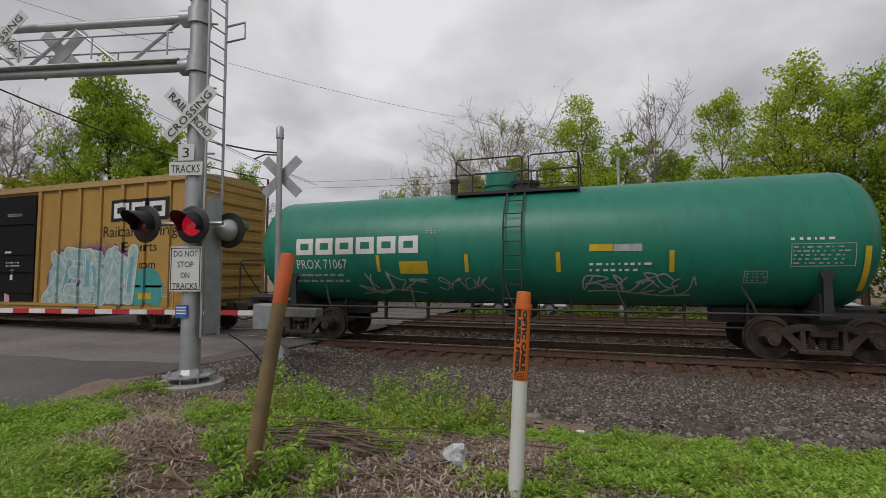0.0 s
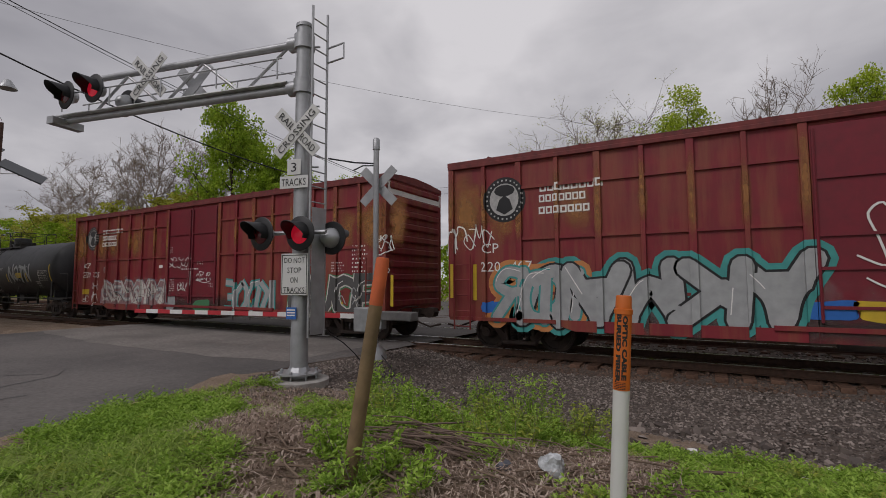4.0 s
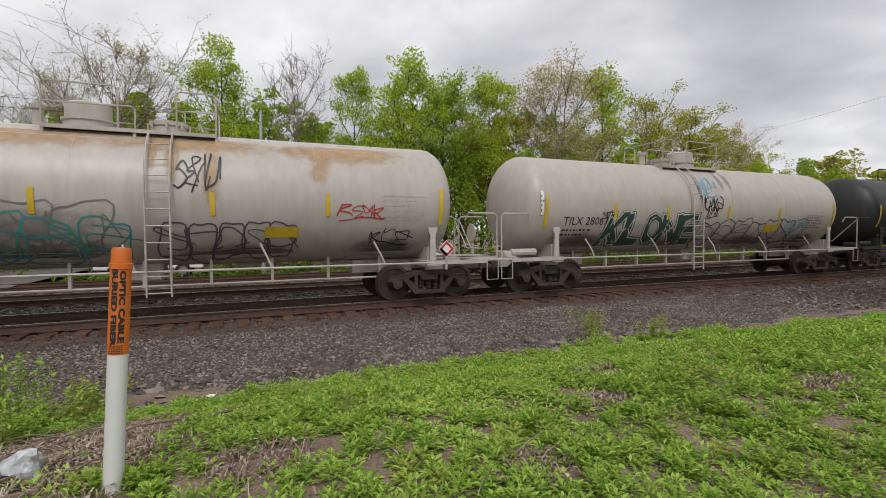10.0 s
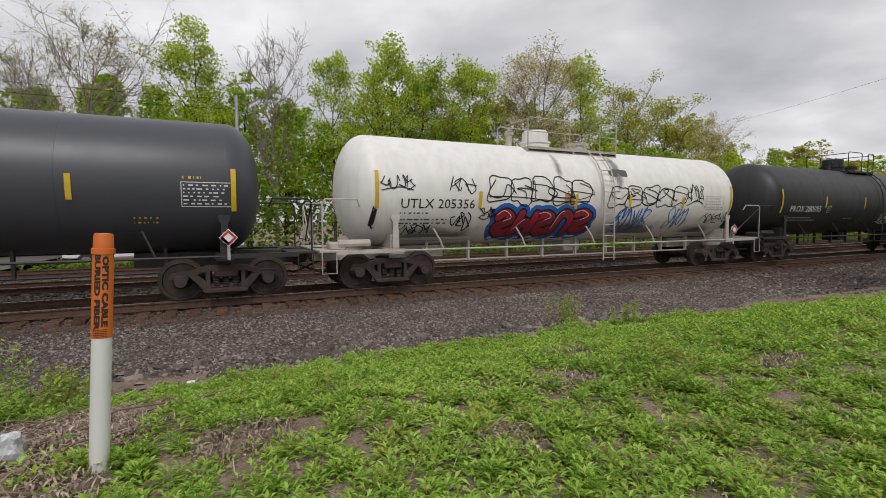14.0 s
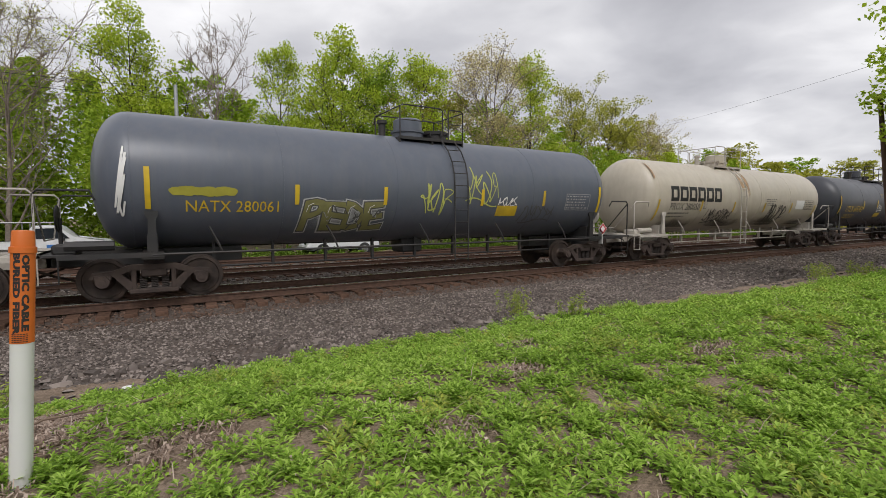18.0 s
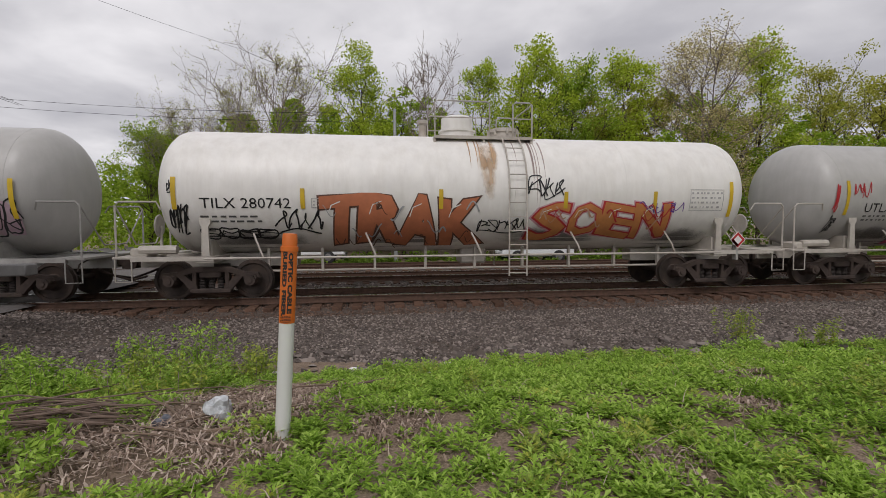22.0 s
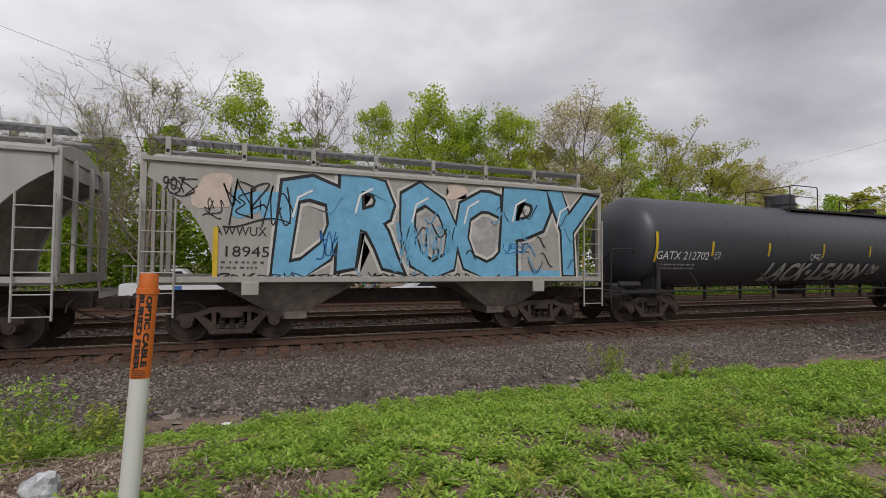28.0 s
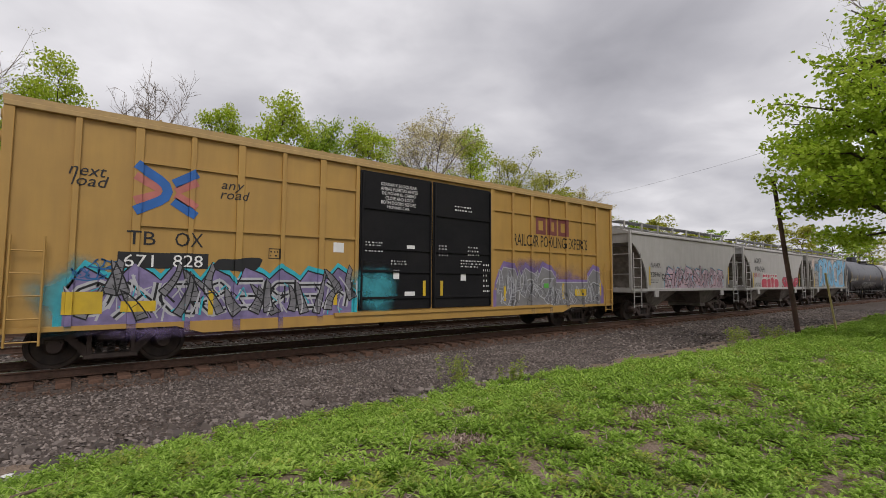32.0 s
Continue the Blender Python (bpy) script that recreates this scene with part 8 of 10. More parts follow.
ux, uy = ARM.x, ARM.y
arm_deg = math.degrees(math.atan2(uy, ux))
face = arm_deg - 180  # the signs face the road's near approach
A = lambda d, z, off=0.0: (ux * d - uy * off, uy * d + ux * off, z)
for z, r, d1 in ((5.6, 0.085, 6.5), (6.5, 0.08, 5.5)):
    bm = bmesh.new()
    tube(bm, A(0.1, z), A(d1, z), r, r * 0.85, n=14)
    tube(bm, A(0.1, z), A(0.32, z), 0.15, n=16)
    lathe(bm, [(z - 0.14, 0.2), (z + 0.14, 0.2)], "z", 20)
    part("cantilever_arm", bm, M_GALV, sig)
for k in range(5):
    d0, d1 = 0.4 + k * 1.05, 0.4 + (k + 1) * 1.05
    bm = bmesh.new()
    tube(bm, A(d0, 6.45 if k % 2 == 0 else 5.65), A(d1, 5.65 if k % 2 == 0 else 6.45), 0.03, n=8)
    part("brace", bm, M_GALV, sig)
bm = bmesh.new()
for o in (-0.3, 0.3):
    tube(bm, A(0.3, 6.1, o), A(6.4, 6.1, o), 0.016, n=6)
    for k in range(5):
        d = 0.4 + k * 1.45
        tube(bm, A(d, 5.7, o), A(d, 6.1, o), 0.016, n=6)
part("walkway_railing", bm, M_GALV, sig)
bm = bmesh.new()
prev = None
for d in (0.3, 6.6):
    cur = [bm.verts.new(A(d, z, o)) for o, z in ((-0.16, 5.69), (0.16, 5.69), (0.16, 5.71), (-0.16, 5.71))]
    if prev:
        for i in range(4):
            bm.faces.new((prev[i], prev[(i + 1) % 4], cur[(i + 1) % 4], cur[i]))
    prev = cur
part("walkway_grating", bm, mat("pale_grating", (0.66, 0.67, 0.67), 0.6, 0.2, var=0.2), sig)
bm = bmesh.new()
box(bm, -0.1, 0.1, -0.35, 0.35, 5.45, 5.62)
oriented(part("arm_end_bracket", bm, M_GALV, sig), A(6.5, 0), arm_deg)
# ladder on the mast
bm = bmesh.new()
for o in (-0.2, 0.2):
    tube(bm, (0.3 + 0.0, 0.12 + o, 0.75), (0.3, 0.12 + o, 7.15), 0.025, n=6)
lad = part("ladder", bm, M_GALV, sig)
for k in range(21):
    bm = bmesh.new()
    tube(bm, (0.3, -0.08, 0.9 + 0.3 * k), (0.3, 0.32, 0.9 + 0.3 * k), 0.014, n=5)
    part("rung", bm, M_GALV, lad)
bm = bmesh.new()
pipe(bm, [(0.3, 0.32, 6.45), (0.75, 0.3, 6.45), (0.75, 0.3, 6.15), (0.3, 0.32, 6.15)], 0.02, 5)
for z in (1.2, 2.6, 4.0, 5.2, 6.4):
    tube(bm, (0, 0, z), (0.3, 0.12, z), 0.02, n=5)
part("ladder_brackets", bm, M_GALV, sig)
bm = bmesh.new()
box(bm, 0.328, 0.336, -0.06, 0.28, 0.8, 3.2, 0.002)
part("climb_guard", bm, M_GALV, lad, "flat grey steel plate over the lower rungs")
# signs and lamps on the mast
side = Matrix.Rotation(radians(face), 3, "Z")


def on_mast(dx, dy, z):
    p = side @ Vector((dx, dy, 0))
    return (p.x, p.y, z)


crossbuck(sig, on_mast(0, -0.2, 4.65), face)
for txt, z, w, h in (("3", 3.97, 0.3, 0.3), ("TRACKS", 3.68, 0.62, 0.24)):
    bm = bmesh.new()
    box(bm, -w / 2, w / 2, -0.006, 0.006, -h / 2, h / 2, 0.004)
    pl = oriented(part("sign_plate", bm, M_SIGNW, sig, "white sign plate"), on_mast(-0.05, -0.2, z), face)
    t = text_bm(txt, h * 0.6, 0, -h * 0.3, "CENTER", w * (0.4 if txt == "3" else 0.86))
    bmesh.ops.translate(t, verts=t.verts, vec=(0, -0.011, 0))
    part("lettering", t, M_SIGNB, pl)
bm = bmesh.new()
box(bm, -0.29, 0.29, -0.006, 0.006, -0.39, 0.39, 0.01)
pl = oriented(part("sign_plate", bm, M_SIGNW, sig, "white do-not-stop sign"), on_mast(0, -0.2, 1.93), face)
for i, w in enumerate(("DO NOT", "STOP", "ON", "TRACKS")):
    t = text_bm(w, 0.105, 0, 0.21 - 0.185 * i, "CENTER", {"DO NOT": 0.44, "STOP": 0.3, "ON": 0.16, "TRACKS": 0.46}[w])
    bmesh.ops.translate(t, verts=t.verts, vec=(0, -0.011, 0))
    part("lettering", t, M_SIGNB, pl)
bm = bmesh.new()
for x0, x1, z0, z1 in ((-0.27, 0.27, 0.35, 0.362), (-0.27, 0.27, -0.362, -0.35), (-0.27, -0.258, -0.35, 0.35), (0.258, 0.27, -0.35, 0.35)):
    box(bm, x0, x1, -0.011, -0.007, z0, z1)
part("border", bm, M_SIGNB, pl)
bm = bmesh.new()
box(bm, -0.11, 0.11, -0.006, 0.006, -0.11, 0.11)
pl = oriented(part("notice_plate", bm, mat("sign_blue", (0.03, 0.13, 0.42), 0.4), sig, "small blue notice plate"), on_mast(-0.06, -0.19, 1.2), face)
t = rects_bm([(-0.09, 0.09, 0.05 - 0.05 * i, 0.075 - 0.05 * i) for i in range(3)])
bmesh.ops.translate(t, verts=t.verts, vec=(0, -0.011, 0))
part("notice_print", t, M_WHITE, pl)
bm = bmesh.new()
tube(bm, on_mast(-0.75, -0.1, 2.72), on_mast(0.6, -0.1, 2.72), 0.04, n=8)
part("lamp_crossarm", bm, M_GALV, sig)
flasher(sig, on_mast(-0.67, -0.3, 2.7), face - 14, False)
flasher(sig, on_mast(0.18, -0.3, 2.68), face - 6, True)
flasher(sig, on_mast(0.53, 0.22, 2.63), face + 172, False)
# lamps, crossbucks on the arm
flasher(sig, A(6.0, 6.05, 0.35), face - 10, False)
flasher(sig, A(5.15, 6.1, 0.35), face - 6, True)
flasher(sig, A(5.05, 6.0, -0.35), face + 175, False)
crossbuck(sig, A(3.75, 6.25, 0.2), face)
crossbuck(sig, A(2.95, 6.1, -0.25), face, True)

bm = bmesh.new()
pipe(bm, [(0.34, 0.5, 0.75), (0.48, 0.7, 0.58), (0.6, 0.9, 0.35), (0.68, 1.02, 0.17), (0.78, 1.12, 0.0), (0.93, 1.21, -0.11), (1.08, 1.34, -0.14), (1.08, 1.58, -0.14), (0.9, 1.8, -0.12), (0.56, 2.07, -0.03), (0.2, 2.3, 0.1)], 0.012, 6)
part("cable", bm, M_LAMPB, sig, "black cable sagging to the ground")
# gate mechanism with arm, crossbuck back and pole
GP = (-7.22, 9.25)
gate = thing("crossing_gate", "crossing gate with lowered red and white striped arm", "crossing gate", (GP[0], GP[1], -0.02))
bm = bmesh.new()
tube(bm, (0, 0, 0), (0, 0, 5.15), 0.07, n=14)
lathe(bm, [(5.1, 0.09), (5.35, 0.09), (5.4, 0.05)], "z", 12)
part("pole", bm, M_GALV, gate)
bm = bmesh.new()
lathe(bm, [(-0.1, 0.3), (0.12, 0.26), (0.3, 0.12)], "z", 16)
part("pole_base", bm, M_GALV, gate)
bm = bmesh.new()
box(bm, -0.28, 0.3, -0.5, -0.12, 0.62, 1.2, 0.03)
box(bm, 0.3, 0.5, -0.4, -0.2, 0.7, 1.1, 0.02)
part("gate_mechanism", bm, mat("mechanism_grey", (0.30, 0.31, 0.31), 0.5, 0.3, var=0.15), gate, "grey metal gate motor box")
bm = bmesh.new()
box(bm, 0.35, 1.35, -0.46, -0.16, 0.92, 1.12, 0.02)
part("counterweight", bm, mat("weight_grey", (0.17, 0.165, 0.16), 0.7, 0.3, var=0.2), gate, "steel counterweight arms")
crossbuck(gate, (0.0, 0.1, 4.2), face, True)
bm = bmesh.new()
pipe(bm, [(0, 0, 4.75), (-0.4, -0.35, 4.75), (-0.9, -0.75, 4.83)], 0.02, 5)
pipe(bm, [(0, 0, 4.7), (-0.25, -0.22, 4.68), (-0.42, -0.37, 4.55)], 0.018, 5)
part("conduit", bm, M_LAMPB, gate)
M_GRED = mat("gate_red", (0.50, 0.03, 0.04), 0.5, var=0.1)
seg = 16
gx0, gx1 = -0.3, -7.7
for i in range(seg):
    bm = bmesh.new()
    a, b = gx0 + (gx1 - gx0) * i / seg, gx0 + (gx1 - gx0) * (i + 1) / seg
    box(bm, min(a, b), max(a, b), -0.025, 0.025, -0.055, 0.055)
    for v in bm.verts:
        v.co.y += -0.3 + (v.co.x - gx0) * 0.17
        v.co.z += 0.98
    part("gate_arm_segment", bm, M_GRED if i % 2 else M_WHITE, gate)

# ---------------------------------------------------------------- marker posts and litter
M_ORANGE = mat("marker_orange", (0.62, 0.14, 0.015), 0.5, var=0.08, scale=4, dirt=(0.4, 0.1, 0.02), damount=0.4)
M_PVC = mat("marker_white", (0.66, 0.66, 0.63), 0.45, var=0.04, scale=3, dirt=(0.5, 0.48, 0.42), damount=0.35)
mz = 0.40
post = thing("cable_marker_post", "white and orange plastic buried-cable marker post", "marker post", (-0.575, 2.95, mz))
lean = Matrix.Rotation(radians(3.0), 4, "Y") @ Matrix.Rotation(radians(-1.0), 4, "X")
post.matrix_world = Matrix.Translation((-0.575, 2.95, mz)) @ lean
bm = bmesh.new()
lathe(bm, [(-0.2, 0.046), (0.75, 0.046)], "z", 24)
part("tube", bm, M_PVC, post)
bm = bmesh.new()
lathe(bm, [(0.745, 0.0475), (1.18, 0.0475), (1.182, 0.053), (1.21, 0.053), (1.212, 0.046), (1.28, 0.044), (1.29, 0.04), (1.292, 0.01)], "z", 24)
part("cap", bm, M_ORANGE, post, "orange marker cap")


def wrap_text(s, size, z, ang, material, parent, length):
    """Lettering that runs down a round post."""
    t = text_bm(s, size, 0, -size / 2, "CENTER", length, 0.0, 0.0022)
    r = 0.0485
    for c in (-0.012, -0.006, 0, 0.006, 0.012):
        bmesh.ops.bisect_plane(t, geom=list(t.verts) + list(t.edges) + list(t.faces), plane_co=(0, 0, c), plane_no=(0, 0, 1))
    for v in t.verts:
        along, across = v.co.x, v.co.z
        a = ang + across / r
        v.co = Vector((math.sin(a) * r, -math.cos(a) * r, z - along))
    part("lettering", t, material, parent)


wrap_text("BURIED FIBER", 0.026, 0.99, -0.32, M_SIGNB, post, 0.4)
wrap_text("OPTIC CABLE", 0.026, 0.99, 0.42, M_SIGNB, post, 0.37)
t = bmesh.new()
for i in range(5):
    for q in range(6):
        a0, a1 = -0.6 + q * 0.2, -0.6 + q * 0.2 + 0.17
        t.faces.new([t.verts.new((math.sin(a) * 0.0546, -math.cos(a) * 0.0546, z)) for a, z in ((a0, 0.79 - 0.009 * i), (a1, 0.79 - 0.009 * i), (a1, 0.794 - 0.009 * i), (a0, 0.794 - 0.009 * i))])
part("small_print", t, M_SIGNB, post)

wp = thing("wooden_post", "leaning brown wooden post with orange painted top", "post", (-2.2, 2.5, 0.38))
wp.rotation_euler = (radians(-4), radians(7.5), 0)
M_POSTW = mat("post_wood", (0.20, 0.135, 0.07), 0.85, var=0.25, scale=7, bump=0.4, bscale=30, dirt=(0.10, 0.07, 0.04), dscale=2)
bm = bmesh.new()
lathe(bm, [(-0.25, 0.053), (0.4, 0.05), (1.25, 0.047)], "z", 14)
part("shaft", bm, M_POSTW, wp)
bm = bmesh.new()
lathe(bm, [(1.25, 0.048), (1.56, 0.047), (1.575, 0.04), (1.577, 0.005)], "z", 14)
part("painted_top", bm, mat("faded_orange", (0.55, 0.11, 0.03), 0.7, var=0.25, scale=6, dirt=(0.35, 0.10, 0.04)), wp, "faded orange paint")
# ---------------------------------------------------------------- trees and plants
M_BARK = mat("bark", (0.085, 0.065, 0.05), 0.95, var=0.35, scale=6, bump=0.7, bscale=18, spec=0.1)
M_TWIG = mat("bare_twigs", (0.26, 0.215, 0.18), 0.95, var=0.25, spec=0.1)
L_BRIGHT = leaf_mat("leaves_spring_green", (0.30, 0.41, 0.025), (0.47, 0.58, 0.045), (0.60, 0.68, 0.10), 0.5)
L_MID = leaf_mat("leaves_green", (0.18, 0.29, 0.02), (0.32, 0.46, 0.035), (0.46, 0.58, 0.07), 0.5)
L_TAN = leaf_mat("leaves_budding", (0.46, 0.40, 0.16), (0.62, 0.54, 0.24), (0.72, 0.65, 0.34), 0.45)
# dense trees' own green; in the undergrowth it stands in for shade
L_DARK = leaf_mat("leaves_deep_green", (0.10, 0.17, 0.02), (0.18, 0.285, 0.032), (0.28, 0.40, 0.06), 0.45)
L_OLIVE = leaf_mat("leaves_olive", (0.29, 0.30, 0.035), (0.42, 0.43, 0.06), (0.53, 0.53, 0.11), 0.5)
L_GROUND = leaf_mat("weed_leaves", (0.14, 0.25, 0.028), (0.31, 0.48, 0.055), (0.50, 0.66, 0.15), 0.35)
L_PALE = leaf_mat("weed_leaves_pale", (0.19, 0.26, 0.05), (0.31, 0.40, 0.07), (0.50, 0.52, 0.08), 0.3)
L_GRASS = leaf_mat("grass_blades", (0.13, 0.20, 0.025), (0.23, 0.34, 0.045), (0.38, 0.46, 0.12), 0.3)
L_STRAW = leaf_mat("dead_stalks", (0.12, 0.078, 0.055), (0.32, 0.235, 0.18), (0.58, 0.47, 0.39), 0.1)


def tree_parts(name, seed, height, spread, leafmat, leaves, leaf, crown0=0.25, limbs=16, trunk=0.2, lean=(0, 0), twigs=False, clump=0.5, fork=0.55, stout=1.0):
    """Trunk, limbs, branches and twigs, and a crown of many small leaves gathered round the twigs."""
    r = random.Random(seed)
    bm = bmesh.new()
    pts = [Vector((0, 0, -0.3))]
    for i in range(1, 9):
        t = i / 8
        pts.append(Vector((lean[0] * height * t + r.uniform(-0.3, 0.3) * t, lean[1] * height * t + r.uniform(-0.3, 0.3) * t, height * 0.9 * t)))
    for i in range(8):
        tube(bm, pts[i], pts[i + 1], trunk * (1.02 - i / 8), trunk * (1.02 - (i + 1) / 8), n=7, caps=False)
    tips = []

    def arc(p, d, ln, r0, r1, n, steps):
        """A limb that bends upwards; gives the points along it."""
        out = [p]
        for q in range(steps):
            d = (d + Vector((r.uniform(-0.25, 0.25), r.uniform(-0.25, 0.25), r.uniform(0.0, 0.3)))).normalized()
            e = out[-1] + d * ln / steps
            tube(bm, out[-1], e, r0 + (r1 - r0) * q / steps, r0 + (r1 - r0) * (q + 1) / steps, n=n, caps=False)
            out.append(e)
        return out

    def along(path, u):
        q = u * (len(path) - 1)
        i = min(len(path) - 2, int(q))
        return path[i].lerp(path[i + 1], q - i), (path[i + 1] - path[i]).normalized()

    def off(d, k):
        v = Vector((r.gauss(0, 1), r.gauss(0, 1), r.gauss(0.25, 0.7)))
        return (d * (1 - k) + v.normalized() * k).normalized()

    for k in range(limbs):
        t = crown0 + (0.97 - crown0) * (k + r.uniform(0, 0.8)) / limbs
        p, d = along(pts, t)
        a = k * 2.4 + r.uniform(-0.5, 0.5)
        prof = math.sin(math.pi * min(1, (t - crown0) / (1.04 - crown0) * 0.8 + 0.2)) ** 0.6
        ln = spread * prof * r.uniform(0.6, 1.15)
        limb = arc(p, Vector((math.cos(a), math.sin(a), r.uniform(0.5, 1.1))).normalized(), ln, trunk * 0.36 * (1.1 - t) + 0.014, 0.012, 4, 4)
        for j in range(7 if twigs else 6):
            s, ld = along(limb, r.uniform(0.25, 1))
            br = arc(s, off(ld, fork), ln * r.uniform(0.25, 0.5), 0.02 * stout, 0.008 * stout, 3, 2)
            tips.append(br[-1])
            for _ in range(4 if twigs else 2):
                s2, bd = along(br, r.uniform(0.2, 1))
                e = s2 + off(bd, 0.6) * ln * r.uniform(0.12, 0.28)
                tube(bm, s2, e, 0.011 * stout, 0.005 * stout, n=3, caps=False)
                tips.append(e)
                if twigs:
                    for _ in range(2):
                        m = s2.lerp(e, r.uniform(0.3, 0.9))
                        e2 = m + off((e - s2).normalized(), 0.6) * ln * r.uniform(0.06, 0.15)
                        tube(bm, m, e2, 0.008 * stout, 0.004 * stout, n=3, caps=False)
                        tips.append(e2)
    tips.append(pts[8])
    wood = mesh_of(name + "_trunk", bm, M_TWIG if twigs else M_BARK)
    crown = None
    if leaves:
        g = np.random.default_rng(seed)
        tp = np.array([tuple(v) for v in tips])
        wt = g.uniform(0.35, 1.0, len(tp))
        idx = g.choice(len(tp), leaves, p=wt / wt.sum())
        d = g.normal(0, 1, (leaves, 3))
        d /= np.linalg.norm(d, axis=1)[:, None]
        c = tp[idx] + d * (clump * np.cbrt(g.uniform(0, 1, leaves)))[:, None] * np.array([1, 1, 0.65])
        crown = leaf_mesh(name + "_crown", c, leaf, g, leafmat)
    return wood, crown


def leaf_mesh(name, c, leaf, g, leafmat, up=0.3, wide=0.38):
    """Small pointed, folded leaves at the given places."""
    k = len(c)
    d = g.normal(0, 1, (k, 3))
    d[:, 2] *= 0.6
    d /= np.linalg.norm(d, axis=1)[:, None]
    n = g.normal(0, 1, (k, 3)) + np.array([0, 0, up])
    s = np.cross(d, n)
    s /= np.linalg.norm(s, axis=1)[:, None] + 1e-9
    n = np.cross(s, d)
    L = (leaf * g.uniform(0.6, 1.3, k))[:, None]
    v = np.stack([c - d * L * 0.5, c + s * L * wide + n * L * 0.08, c + d * L * 0.55, c - s * L * wide + n * L * 0.08], 1).reshape(-1, 3)
    i = 4 * np.arange(k)[:, None]
    f = np.concatenate([i + np.array([[0, 1, 2]]), i + np.array([[0, 2, 3]])], 0)
    return bulk(name, v.tolist(), f.tolist(), leafmat)


KINDS = {
    "bright": tree_parts("maple", 11, 14, 4.2, L_BRIGHT, 13500, 0.165, 0.15, 26, 0.2, clump=0.62),
    "bright2": tree_parts("maple_tall", 12, 15, 3.4, L_BRIGHT, 12500, 0.16, 0.12, 26, 0.17, clump=0.6),
    "mid": tree_parts("ash", 13, 13, 4.0, L_MID, 13000, 0.17, 0.1, 26, 0.2, clump=0.62),
    "tan": tree_parts("budding_tree", 14, 13, 4.4, L_TAN, 16000, 0.09, 0.12, 28, 0.17, twigs=True, clump=0.4, stout=1.0),
    "olive": tree_parts("leafing_tree", 19, 13, 4.4, L_OLIVE, 10500, 0.15, 0.1, 24, 0.17, clump=0.6),
    "bare": tree_parts("dead_tree", 15, 13, 4.0, L_TAN, 0, 0.1, 0.25, 26, 0.18, twigs=True, stout=1.15),
    "sparse": tree_parts("willow", 16, 14, 5.4, L_OLIVE, 6500, 0.075, 0.1, 28, 0.16, twigs=True, clump=0.3, lean=(0.06, 0), stout=1.1),
    "dark": tree_parts("dense_tree", 17, 12, 5.0, L_DARK, 27000, 0.2, 0.08, 28, 0.25, clump=0.7),
    "full": tree_parts("full_tree", 18, 12, 5.2, L_MID, 25000, 0.2, 0.08, 28, 0.25, clump=0.7),
    "far": tree_parts("distant_tree", 20, 13, 4.4, L_OLIVE, 3500, 0.3, 0.1, 14, 0.2, clump=0.5),
    "farmid": tree_parts("distant_green_tree", 21, 13, 4.2, L_MID, 3500, 0.3, 0.1, 14, 0.2, clump=0.5),
}
LABELS = {"bright": "tall tree in fresh bright green leaf", "bright2": "slender tree in fresh green leaf", "mid": "broad tree in green spring leaf", "tan": "tree with pale budding twigs", "bare": "leafless grey-brown tree with fine twigs", "olive": "tree with olive-yellow young leaves", "sparse": "thin willow with sparse young leaves", "dark": "dense dark green tree", "full": "dense broad tree in full green leaf", "far": "distant tree with olive young leaves", "farmid": "distant tree in green leaf"}


def tree(kind, x, y, h, rz=0, wide=1.0, group="trees behind the tracks"):
    wood, crown = KINDS[kind]
    z = ground_z(x, y)
    t = thing("tree", LABELS[kind], "tree", (x, y, z), rz, group)
    k = h / {"bright": 14, "bright2": 15, "mid": 13, "tan": 13, "olive": 13, "bare": 13, "sparse": 14, "dark": 12, "full": 12, "far": 13, "farmid": 13}[kind]
    t.scale = (k * wide, k * wide, k)
    part("trunk", wood, None, t)
    if crown:
        part("crown", crown, None, t)
    return t


